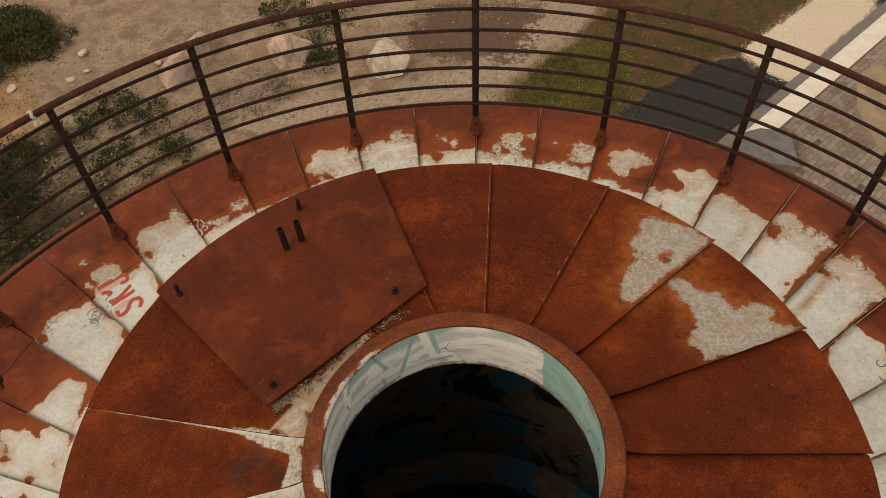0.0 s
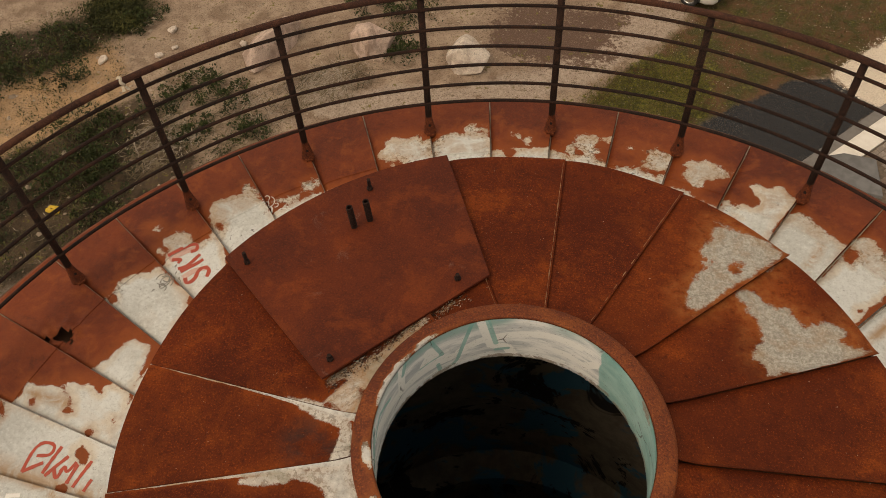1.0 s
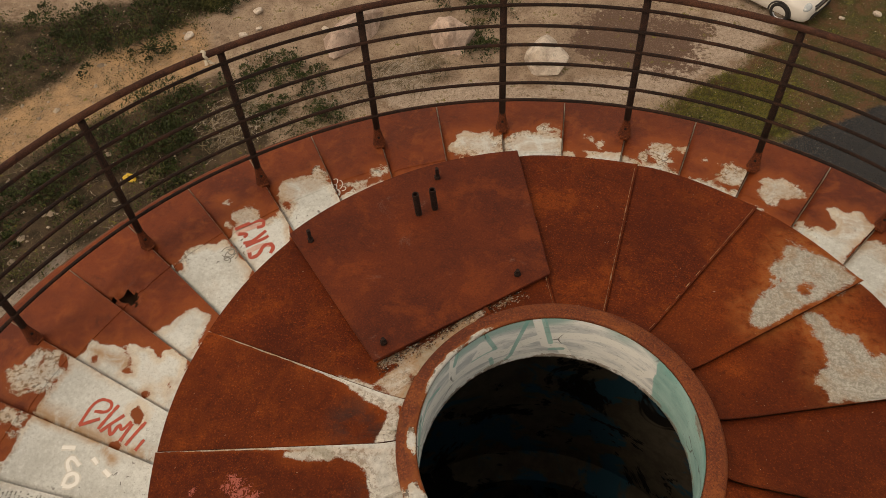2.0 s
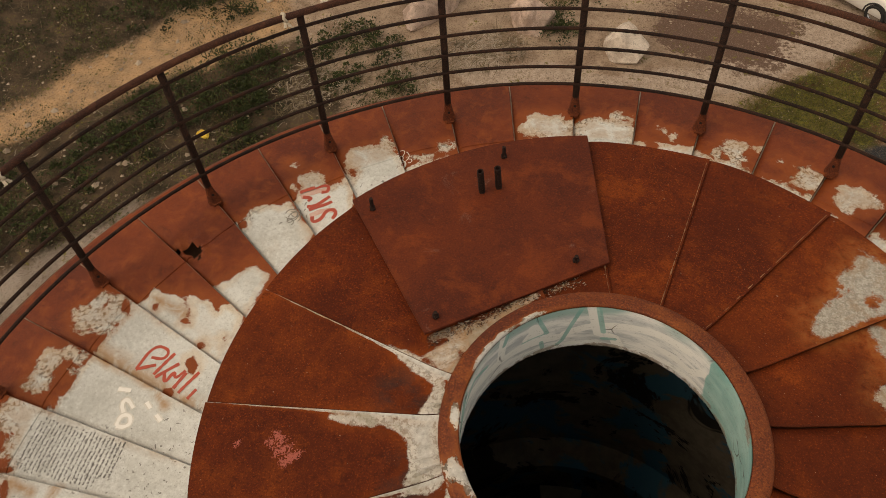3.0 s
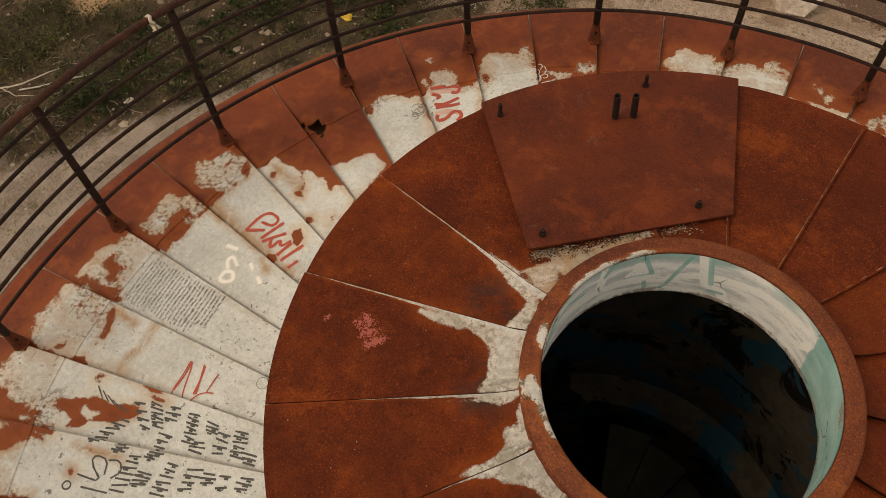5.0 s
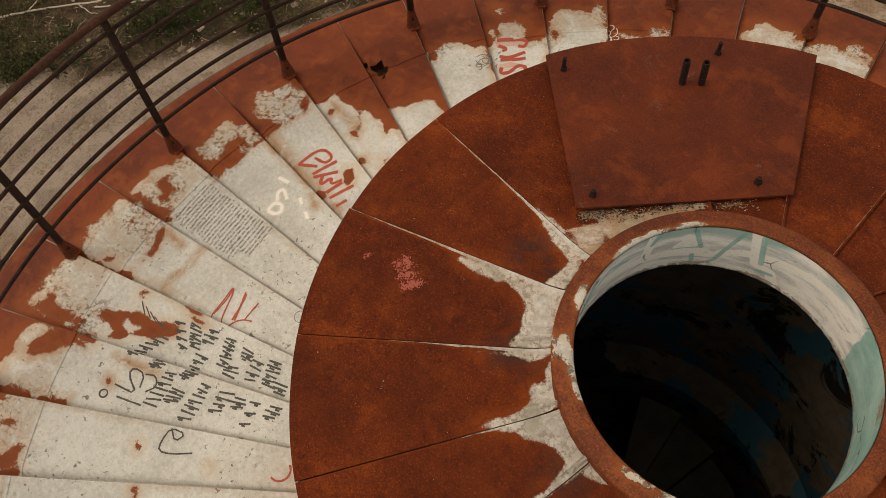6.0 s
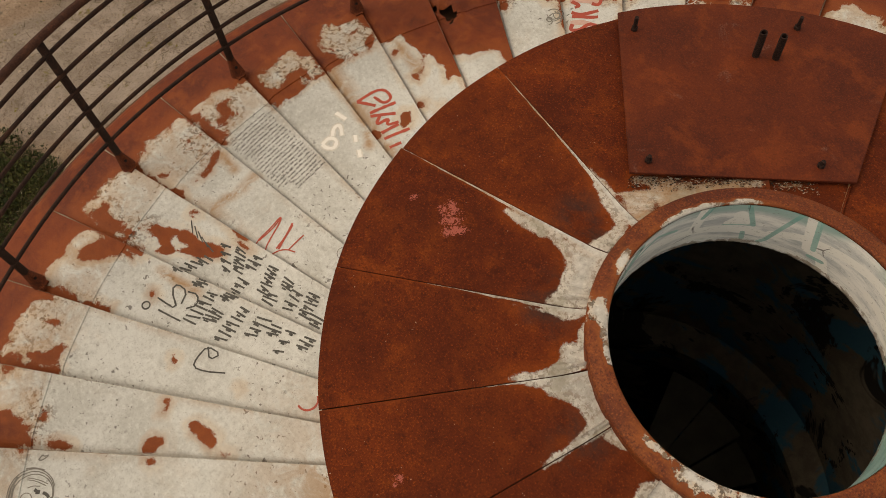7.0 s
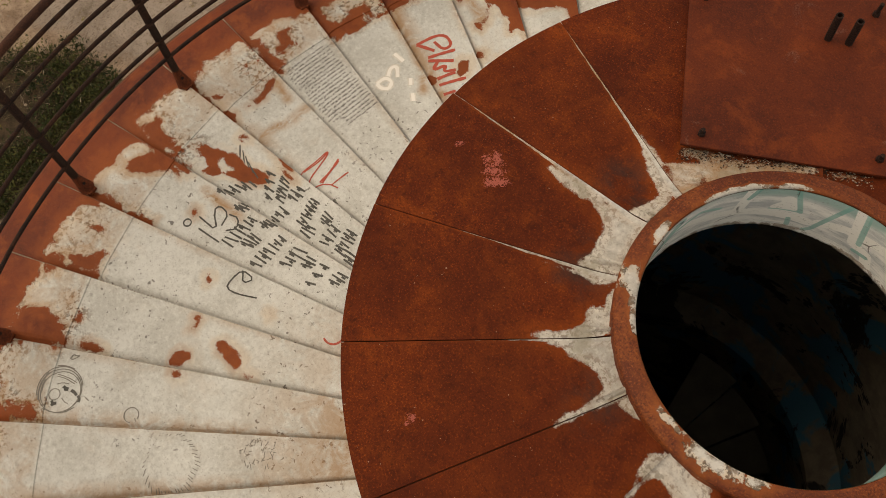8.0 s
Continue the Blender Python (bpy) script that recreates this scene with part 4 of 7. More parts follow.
CAP_WHITE = [     # white left round the collar and along laps
    [(171.2, 0.660), (172.1, 0.612), (175.2, 0.555), (176.6, 0.502), (175.9, 0.462), (173.8, 0.447), (169.6, 0.457), (170.0, 0.520), (170.4, 0.570), (170.5, 0.615), (170.3, 0.654)],
    [(189.5, 0.494), (186.5, 0.477), (184.9, 0.469), (182.6, 0.467), (177.9, 0.465), (171.5, 0.460), (173.0, 0.443), (181.0, 0.442), (189.6, 0.437), (190.5, 0.450), (190.8, 0.481)],
    [(192.1, 0.740), (191.3, 0.690), (190.7, 0.618), (191.0, 0.549), (191.6, 0.489), (189.6, 0.437), (196.3, 0.428), (205.4, 0.417), (211.2, 0.416), (212.3, 0.473), (211.5, 0.521), (211.4, 0.536), (208.9, 0.514), (205.4, 0.503), (201.8, 0.511), (199.3, 0.506), (196.1, 0.520), (194.1, 0.551), (193.5, 0.577), (193.6, 0.632), (193.2, 0.672), (192.5, 0.707)],
    [(213.3, 0.637), (213.7, 0.560), (213.6, 0.500), (210.8, 0.417), (214.8, 0.421), (216.8, 0.449), (216.1, 0.480), (214.9, 0.504), (214.0, 0.514), (214.6, 0.572)],
    [(232.8, 0.670), (232.3, 0.635), (231.7, 0.586), (231.3, 0.537), (230.7, 0.502), (228.0, 0.481), (225.4, 0.489), (223.6, 0.483), (223.7, 0.462), (225.7, 0.447), (219.8, 0.445), (216.2, 0.429), (215.6, 0.415), (225.1, 0.409), (233.7, 0.412), (233.3, 0.537)],
    [(233.6, 0.600), (233.2, 0.537), (232.9, 0.412), (239.4, 0.411), (247.4, 0.412), (254.3, 0.410), (253.8, 0.497), (253.6, 0.555), (254.1, 0.602), (254.0, 0.616), (252.7, 0.566), (251.9, 0.519), (251.0, 0.487), (249.0, 0.469), (245.7, 0.465), (242.8, 0.473), (240.0, 0.489), (237.9, 0.528), (235.0, 0.545)],
    [(254.6, 0.456), (253.9, 0.412), (261.1, 0.407), (265.2, 0.403), (262.6, 0.434), (258.8, 0.440)],
    [(275.2, 0.567), (274.7, 0.525), (274.1, 0.472), (272.3, 0.449), (275.1, 0.405), (279.3, 0.399), (282.9, 0.394), (281.7, 0.422), (282.4, 0.451), (279.4, 0.473), (276.7, 0.496), (276.4, 0.532), (276.1, 0.564)],
    [(284.0, 0.470), (284.9, 0.435), (286.8, 0.408), (291.8, 0.422), (291.4, 0.461), (285.9, 0.483)],
    [(164.7, 0.563), (158.8, 0.542), (151.6, 0.502), (148.7, 0.481), (162.4, 0.470), (167.6, 0.469), (171.2, 0.469), (168.2, 0.489), (162.0, 0.494), (159.2, 0.513)],
    [(171.3, 0.552), (165.7, 0.519), (156.9, 0.483), (141.9, 0.471), (127.6, 0.479), (115.0, 0.497), (112.5, 0.482), (131.2, 0.441), (148.7, 0.429), (160.1, 0.435), (172.7, 0.437), (178.1, 0.453), (177.2, 0.493)],
    [(274, 0.54), (276, 0.48), (286, 0.50), (290, 0.60), (294, 0.46), (290, 0.42), (270, 0.42)],
]
CAP_HOLE = [(46.4, 0.925), (45.4, 0.962), (44.0, 0.968), (44.0, 0.931), (45.2, 0.912)]


def soften(p, times=2):
    """A closed outline with its corners rounded off."""
    for _ in range(times):
        p = [q for (a, r), (b, s) in zip(p, p[1:] + p[:1]) for q in ((a * 0.75 + b * 0.25, r * 0.75 + s * 0.25), (a * 0.25 + b * 0.75, r * 0.25 + s * 0.75))]
    return p


CAP_XY = [[pol(a, r)[:2] for a, r in soften(p, 1)] for p in CAP_WHITE]
GREY_XY = [[pol(a, r)[:2] for a, r in soften(p, 1)] for p in CAP_GREY]
HOLE_XY = [pol(a, r)[:2] for a, r in soften(CAP_HOLE, 1)]


HEAT = [0.35, 0.3, 0.25, 0.15, 0.1, 0.1, 0.1, 0.1, 0.3, 0.8, 1.0, 1.0, 0.9, 0.8, 0.5, 0.3, 0.3]      # how orange each sheet's rust is
SOOT = [pol(a, r)[:2] for a, r in ((150.0, 0.52), (139.0, 0.50), (128.0, 0.49), (185.5, 0.50), (183.0, 0.56), (213.5, 0.52), (207.0, 0.50), (252.0, 0.50))]
PALE_EDGE = {16: -0.004, 0: -0.002, 1: 0.0025, 2: 0.0025}      # sheets with old paint left along the lap, and how far it reaches
FOLDS = {1: ((0.86, 0.022), (0.70, 0.014)), 2: ((0.90, 0.018), (0.78, 0.012)), 0: ((0.88, 0.016),), 16: ((0.90, 0.014),)}      # creases where sheets were beaten up against the collar
SLIT = [1.0] * 4 + [-1.1] * 11 + [0.8, 1.0]       # how far each lap stands open
LIFT = [0.003] * 4 + [0.009, 0.004, 0.003, 0.004, 0.008] + [0.009] * 6 + [0.003] * 2      # how high each lapped edge stands
BLOTS = [(*pol(a, r)[:2], w) for a, r, w in ((197.5, 0.889, 0.021), (196.0, 0.876, 0.021), (197.0, 0.855, 0.024), (199.0, 0.863, 0.023), (198.4, 0.838, 0.021), (201.0, 0.846, 0.024), (200.4, 0.830, 0.024), (199.9, 0.813, 0.021), (197.4, 0.983, 0.015), (245.0, 0.94, 0.018))]


def cap_height(r):
    return CAP_Z - 0.006 + 0.042 * (CAP_R - r) / 0.66 + 0.018 * clamp((0.52 - r) / 0.1) ** 2


def lap(ao, ai, v):
    """Bearing of a straight lap from the collar (v = 0) to the rim (v = 1)."""
    d = radians(ao - ai)
    return ai + math.degrees(math.atan2(v * CAP_R * math.sin(d), (1 - v) * 0.428 + v * CAP_R * math.cos(d)))


def roof_sheet(i):
    """A wedge of sheet steel whose clockwise edge lies on its neighbour."""
    (a1o, a1i), (a0o, a0i) = SEAMS[i], SEAMS[(i + 1) % 17]
    if a0o > a1o:
        a0o, a0i = a0o - 360, a0i - 360
    us = [0.0, 0.010, 0.020, 0.032, 0.048, 0.07] + [0.07 + 0.93 * n / 28 for n in range(1, 29)]
    na, nr = len(us) - 1, 44
    r0, r1 = 0.428, CAP_R + (0.014 if i in (4, 5) else 0.002) + 0.002 * math.sin(i * 2.7)
    verts, rust, stain, pink, heat, soot = [], [], [], [], [], []
    for layer in (0, 1):
        for m in range(na + 1):
            u = us[m]
            for k in range(nr + 1):
                r = r0 + (r1 - r0) * k / nr
                v = k / nr
                a0, a1 = lap(a0o, a0i, v), lap(a1o, a1i, v)
                a0 += math.degrees(0.0042 / r) * SLIT[i]
                a = a0 + (a1 - a0) * u
                z = cap_height(r) + LIFT[i] * (1 - u) ** 3 + (LIFT[i] if SLIT[i] < 0 else 0.0015) * clamp(1 - u / 0.07) ** 2 - (0.005 if 3 < i < 15 else 0.001) * clamp((u - 0.85) / 0.15) ** 2 + 0.002 * math.sin(u * 5 + i) * math.sin(4 * r) - 0.002
                z += 0.016 * clamp((0.50 - r) / 0.06) * wob(a * 0.22, r * 9, i) * (0.3 + abs(wob(a * 0.05, i)))
                for fu, fh in FOLDS.get(i, ()):
                    z += fh * clamp((0.535 - r) / 0.08) * clamp(1 - abs(u - fu - 0.3 * (0.48 - r)) / 0.045)
                x, y, _ = pol(a, r)
                verts.append((x, y, z - 0.004 * layer))
                if layer:
                    rust.append(1.0)
                else:
                    d = max(inside(x, y, p) for p in (GREY_XY if i in (8, 9) else CAP_XY))
                    if i in (3, 4, 5) and r < 0.56:
                        d = min(d, 0.012 + 0.03 * wob(x, y, 1.0, 22.0))
                    if i == 8:
                        d = min(d, -inside(x, y, HOLE_XY))
                    f = clamp(0.5 - d / (0.20 if i in (8, 9) else 0.10))
                    if i in PALE_EDGE:
                        strip = PALE_EDGE[i] + 0.020 * (1 - v) ** 2.5 + 0.003 * wob(v * 9, i)
                        f = min(f, clamp(0.52 + (u * radians(a1 - a0) * r - strip) / 0.022))
                    rust.append(f)
                stain.append(0.75 * clamp((v - 0.2) / 0.5) if i in PALE_EDGE and u < 0.05 else (0.15 + 0.8 * clamp((0.93 - r) / 0.14)) if i in (8, 9) else 0.65 if i in (3, 4, 5) else 0.0)
                heat.append(HEAT[i] * (0.55 + 0.45 * v) if 3 < i < 15 else HEAT[i] * (2.0 - 1.7 * v))
                soot.append(max(clamp(1.2 - math.hypot(x - bx, y - by) / 0.085) for bx, by in SOOT))
                pink.append(max((clamp(1 - math.hypot(x - bx, y - by) / bs) for bx, by, bs in BLOTS), default=0.0))
    w = nr + 1
    half = (na + 1) * w
    faces = []
    for m in range(na):
        for k in range(nr):
            q = (m * w + k, m * w + k + 1, (m + 1) * w + k + 1, (m + 1) * w + k)
            faces.append(q)
            faces.append(tuple(half + n for n in reversed(q)))
    for k in range(nr):
        faces.append((k, half + k, half + k + 1, k + 1))
        faces.append((na * w + k, na * w + k + 1, half + na * w + k + 1, half + na * w + k))
    for m in range(na):
        faces.append((m * w + nr, half + m * w + nr, half + (m + 1) * w + nr, (m + 1) * w + nr))
    return mesh("roof_sheet", verts, faces, CAP_STEEL, False, {"rust": rust, "stain": stain, "pink": pink, "heat": heat, "soot": soot, "dull": [float(i in (8, 9))] * len(verts)})


cap = thing("tower_cap", "round rusted steel cap of lapped sheets with an open manhole", "roof", kind="structure")
for i in range(17):
    attach("roof_sheet", roof_sheet(i), cap)
WELD = simple("seam_weld", (0.34, 0.19, 0.10), (0.14, 0.05, 0.02), 40, 0.8, 0.001)
for i, reach in ((5, 0.3), (6, 1.0), (7, 1.0), (8, 0.25)):
    ao, ai = SEAMS[i + 1]
    n = int(110 * reach)
    pts, thick = [], []
    for q in range(n):
        v = q / 110 * 0.97 + 0.015
        r = math.hypot((1 - v) * 0.428 + v * CAP_R * math.cos(radians(ao - ai)), v * CAP_R * math.sin(radians(ao - ai)))
        pts.append(pol(lap(ao, ai, v) + 0.12, r, cap_height(r) + 0.003))
        thick.append(max(0.0004, 0.0009 + 0.0026 * wob(v * 23, i, 0.0, 1.0) + 0.0045 * max(0.0, wob(v * 61, i, 3.0, 1.0) - 0.35)))
    part("weld_bead", tube(pts, thick, 5), WELD, cap)
rim = lathe(bmesh.new(), [(CAP_R - 0.012, CAP_Z - 0.014), (CAP_R - 0.004, CAP_Z - 0.014), (CAP_R - 0.004, CAP_Z - 0.06), (CAP_R - 0.012, CAP_Z - 0.06)], 120)
part("rim_band", rim, SOFFIT, cap)


def collar_fields(seg, prof, spots):
    verts, rust, stain = [], [], []
    for i in range(seg):
        a = 360 * i / seg
        for r, z in prof:
            verts.append(pol(a, r, CAP_Z + z))
            f = 1.0
            for sa, sr, da, dr in spots:
                g = math.hypot(((a - sa + 180) % 360 - 180) / da, (r - sr) / dr) + 0.7 * wob(a * 0.25, r * 60, sa)
                f = min(f, clamp(0.5 + (g - 1) * 0.5))
            rust.append(f)
            stain.append(0.0)
    n = len(prof)
    faces = [(i * n + k, ((i + 1) % seg) * n + k, ((i + 1) % seg) * n + k + 1, i * n + k + 1) for i in range(seg) for k in range(n - 1)]
    return verts, faces, {"rust": rust, "stain": stain, "pits": [1.0] * len(verts), "heat": [0.9 + 0.3 * wob(v[0] * 9, v[1] * 9) for v in verts]}


FLANGE_PAINT = [(214, 0.40, 5, 0.03), (219, 0.385, 9, 0.016), (228, 0.38, 6, 0.010), (268, 0.385, 7, 0.018), (284, 0.39, 10, 0.025), (300, 0.385, 8, 0.02), (192, 0.385, 5, 0.012), (160, 0.378, 16, 0.008), (133, 0.378, 8, 0.008)]
fv = collar_fields(180, [(0.3735, 0.088), (0.3740, 0.093), (0.377, 0.0955), (0.385, 0.096), (0.395, 0.094), (0.405, 0.092), (0.418, 0.088), (0.426, 0.084), (0.429, 0.078), (0.427, 0.06), (0.432, 0.035), (0.445, 0.02), (0.455, -0.02)], FLANGE_PAINT)
attach("flange", mesh("flange", fv[0], fv[1], FLANGE_STEEL, True, fv[2]), cap, "rusted rolled rim of the manhole")


def liner_material():
    """Whitewashed steel with grey grime, white and turquoise spray strokes and hairline cracks."""
    k = Kit("liner_paint", 0.6)
    n = k.noise(7, 6, 0.65, stretch=(1, 1, 4))
    fine = k.noise(70, 6, 0.75, stretch=(1, 1, 2))
    ragged = k.math("MULTIPLY_ADD", fine, 0.36, -0.18)
    c = k.mix(k.ramp(n, 0.38, 0.66), (0.93, 0.92, 0.89), (0.52, 0.55, 0.56))
    c = k.mix(k.ramp(k.attr("tint"), 0.1, 0.7), c, (0.36, 0.52, 0.49))
    c = k.mix(k.ramp(k.math("ADD", k.attr("chalky"), ragged), 0.36, 0.64), c, (0.93, 0.92, 0.88))
    teal = k.mix(k.ramp(k.noise(12, 5), 0.35, 0.65), (0.15, 0.42, 0.385), (0.27, 0.55, 0.50))
    c = k.mix(k.math("MULTIPLY", k.ramp(k.math("ADD", k.attr("spray"), ragged), 0.40, 0.62), 0.78), c, teal)
    c = k.mix(k.math("MULTIPLY", k.ramp(fine, 0.57, 0.68), 0.65), c, (0.22, 0.21, 0.19))
    edge = k.n("ShaderNodeTexVoronoi")
    edge.feature = "DISTANCE_TO_EDGE"
    warp = k.n("ShaderNodeVectorMath")
    warp.operation = "ADD"
    k.put(warp.inputs[0], k.co)
    shift = k.n("ShaderNodeTexNoise")
    shift.inputs["Scale"].default_value = 3.0
    k.put(shift.inputs["Vector"], k.co)
    k.put(warp.inputs[1], shift.outputs["Color"])
    k.put(edge.inputs["Vector"], warp.outputs[0])
    edge.inputs["Scale"].default_value = 2.6
    crack = k.math("MULTIPLY", k.ramp(edge.outputs["Distance"], 0.014, 0.004), k.ramp(k.noise(5, 3), 0.50, 0.56))
    c = k.mix(k.math("MULTIPLY", crack, 0.8), c, (0.07, 0.06, 0.05))
    worn = k.ramp(k.math("ADD", k.attr("worn"), k.math("MULTIPLY_ADD", k.noise(24, 5, 0.7), 1.2, -0.6)), 0.45, 0.60)
    c = k.mix(k.math("MULTIPLY", worn, 0.8), c, k.mix(k.ramp(fine, 0.4, 0.6), (0.42, 0.34, 0.26), (0.20, 0.12, 0.08)))
    k.bump(n, 0.004, 0.5)
    k.bump(fine, 0.002, 0.6)
    return k.done(c)


LINER = liner_material()
# spray strokes on the liner: width in metres, then bearings and heights along each
TEAL_STROKES = [(0.008, [(147, 0.09), (149, 0.03)]), (0.007, [(131.8, 0.085), (126.0, -0.033)]), (0.007, [(111.2, 0.085), (118.5, -0.105), (120.5, -0.125)]),
                (0.008, [(104.0, 0.085), (100.0, -0.06)]), (0.008, [(100.0, -0.10), (94.5, -0.094)]), (0.004, [(138.4, -0.034), (126.2, -0.033)]),
                (0.008, [(160, 0.0), (170, 0.03), (179, -0.01)]), (0.022, [(181, 0.05), (186, -0.03), (190, -0.06)]), (0.007, [(128.5, -0.08), (127.5, -0.12)])]
WHITE_STROKES = [(0.016, [(149.6, 0.085), (150.6, -0.03)]), (0.019, [(133.4, 0.03), (130.6, -0.02), (135.6, -0.022), (133.0, 0.0)]), (0.017, [(106.6, 0.085), (101.8, -0.07), (95.2, -0.082), (92.4, -0.128)]),
                 (0.020, [(178, -0.005), (164, -0.046), (141, -0.06), (122, -0.075)]), (0.018, [(117, -0.06), (107, -0.03), (93, -0.01), (76, 0.015), (62, 0.02)]), (0.014, [(72, -0.06), (58, -0.07), (52, -0.02)])]


def stroke_field(b, z, strokes):
    f = 0.0
    for wd, pts in strokes:
        for (b0, z0), (b1, z1) in zip(pts, pts[1:]):
            x0, x1, x = b0 * 0.0066, b1 * 0.0066, b * 0.0066
            if x < min(x0, x1) - 0.05 or x > max(x0, x1) + 0.05:
                continue
            dx, dz = x1 - x0, z1 - z0
            t = clamp(((x - x0) * dx + (z - z0) * dz) / (dx * dx + dz * dz + 1e-9))
            f = max(f, clamp(0.5 + (wd - math.hypot(x - x0 - t * dx, z - z0 - t * dz)) / 0.012))
    return f


def liner():
    seg, steps = 640, 34
    prof = [(0.3725 + 0.0105 * i / (steps - 1), 0.086 - 0.236 * i / (steps - 1)) for i in range(steps)] + [(0.389, -0.15), (0.389, 0.03), (0.3735, 0.086)]
    verts, spray, chalky, tint, worn = [], [], [], [], []
    for i in range(seg):
        a = 360 * i / seg
        for k, (r, z) in enumerate(prof):
            low = 0.006 * wob(a * 0.21, 3.0) + 0.004 * wob(a * 0.9, 7.0) if z < -0.14 else 0.0
            verts.append(pol(a, r, CAP_Z + z + low))
            b = a if a < 200 else a - 360
            f = stroke_field(b, z, TEAL_STROKES) if 85 < b < 200 else 0.0
            f = max(f, clamp(0.5 + (49 - abs(b - 1) + 5 * wob(z * 14, b * 0.08)) / 5), clamp(0.5 + (22 - abs(b + 100) + 8 * wob(z * 12, b * 0.1)) / 8))
            spray.append(f)
            chalky.append(stroke_field(b, z, WHITE_STROKES) if 45 < b < 200 else 0.0)
            tint.append(clamp((z - 0.02) / 0.06) * clamp(0.5 + 0.9 * wob(a * 0.05, z * 5)))
            worn.append(0.62 * clamp((z - 0.015 * wob(b * 0.1, 1.0)) / 0.05) * clamp(1 - abs(b - 18) / 22) + 0.55 * clamp((-0.112 - z) / 0.02))
    n = len(prof)
    faces = [(i * n + k, i * n + k + 1, ((i + 1) % seg) * n + k + 1, ((i + 1) % seg) * n + k) for i in range(seg) for k in range(n - 1)]
    return mesh("liner", verts, faces, LINER, True, {"spray": spray, "chalky": chalky, "tint": tint, "worn": worn})


attach("liner", liner(), cap, "white and turquoise painted liner of the manhole")

# ---- hatch cover on the cap ----
hatch = thing("hatch_cover", "thick rust-brown steel hatch plate bolted over the cap sheets", "hatch", at=(0, 0, 0))


def hatch_z(x, y):
    return CAP_Z + 0.011 + 0.036 * (1.085 - (-0.612 * x + 0.791 * y)) / 0.62 - 0.010 * (0.791 * x + 0.612 * y)


def hatch_plate():
    outline = [(-0.545, 0.150), (-0.097, 0.549)]
    outline += [pol(104.75 + (148.9 - 104.75) * i / 16, 1.104)[:2] for i in range(17)]
    outline = list(reversed(outline)) if sum(p[0] * q[1] - q[0] * p[1] for p, q in zip(outline, outline[1:] + outline[:1])) < 0 else outline
    cx, cy = sum(p[0] for p in outline) / len(outline), sum(p[1] for p in outline) / len(outline)
    # rings shrink towards the middle, so that stains can follow the plate; the plate lies in one plane along the cap's slope
    dense = []
    for p, q in zip(outline, outline[1:] + outline[:1]):
        n = max(1, int(math.hypot(q[0] - p[0], q[1] - p[1]) / 0.03))
        dense += [(p[0] + (q[0] - p[0]) * i / n, p[1] + (q[1] - p[1]) * i / n) for i in range(n)]
    n = len(dense)
    verts = [(x, y, hatch_z(x, y)) for x, y in dense]
    verts += [(x, y, hatch_z(x, y) + 0.0075) for x, y in dense]
    for s in (0.996, 0.95, 0.88, 0.8, 0.7, 0.6, 0.5, 0.4, 0.3, 0.2, 0.1):
        for x, y in dense:
            x, y = cx + (x - cx) * s, cy + (y - cy) * s
            verts.append((x, y, hatch_z(x, y) + 0.009 + 0.0015 * wob(x, y, 0, 4.0)))
    rings = len(verts) // n
    verts.append((cx, cy, hatch_z(cx, cy) + 0.009))
    faces = [(k * n + i, k * n + (i + 1) % n, (k + 1) * n + (i + 1) % n, (k + 1) * n + i) for k in range(rings - 1) for i in range(n)]
    faces += [((rings - 1) * n + i, (rings - 1) * n + (i + 1) % n, rings * n) for i in range(n)]
    faces.append(tuple(reversed(range(n))))
    heat = []
    for x, y, _ in verts:
        h = max(clamp(1.25 - math.hypot(x - px, y - py) / pr) for px, py, pr in ((-0.54, 0.68, 0.29), (-0.70, 0.56, 0.18), (-0.33, 0.60, 0.12)))
        heat.append(max(h, 0.5 * clamp(1 - (0.66 - math.hypot(x, y)) / -0.06) if math.hypot(x, y) < 0.66 else h))
    return mesh("plate", verts, faces, HATCH_RUST, False, {"heat": heat})


attach("plate", hatch_plate(), hatch)
# short legs hold the plate off the sheets along its inner edge
for x, y in ((-0.545, 0.235), (-0.235, 0.545), (-0.79, 0.52), (-0.40, 0.92), (-0.39, 0.42), (-0.62, 0.75)):
    part("spacer", lathe(bmesh.new(), [(0.001, -0.024), (0.02, -0.024), (0.02, 0.001), (0.001, 0.001)], 10), HATCH_RUST, hatch).location = (x, y, hatch_z(x, y) + 0.001)


def bolt(h, r=0.0062):
    bm = bmesh.new()
    for r0, r1, z0, z1, seg in ((r * 1.7, r * 1.7, 0, 0.012, 6), (r, r, 0.012, h, 10)):
        lo = [bm.verts.new((r0 * math.cos(2 * math.pi * i / seg), r0 * math.sin(2 * math.pi * i / seg), z0)) for i in range(seg)]
        hi = [bm.verts.new((r1 * math.cos(2 * math.pi * i / seg), r1 * math.sin(2 * math.pi * i / seg), z1)) for i in range(seg)]
        for i in range(seg):
            bm.faces.new((lo[i], lo[(i + 1) % seg], hi[(i + 1) % seg], hi[i]))
        bm.faces.new(hi)
    return bm


for (x, y), h in (((-0.533, 0.213), 0.026), ((-0.194, 0.525), 0.026), ((-0.866, 0.552), 0.055), (pol(120.5, 1.035)[:2], 0.05)):
    part("bolt", bolt(h), RAIL_RUST, hatch).location = (x, y, hatch_z(x, y) + 0.008)


def pipe_stub(h):
    """An open-ended pipe."""
    return lathe(bmesh.new(), [(0.0108, 0), (0.0108, h), (0.0076, h), (0.0076, 0)], 16)


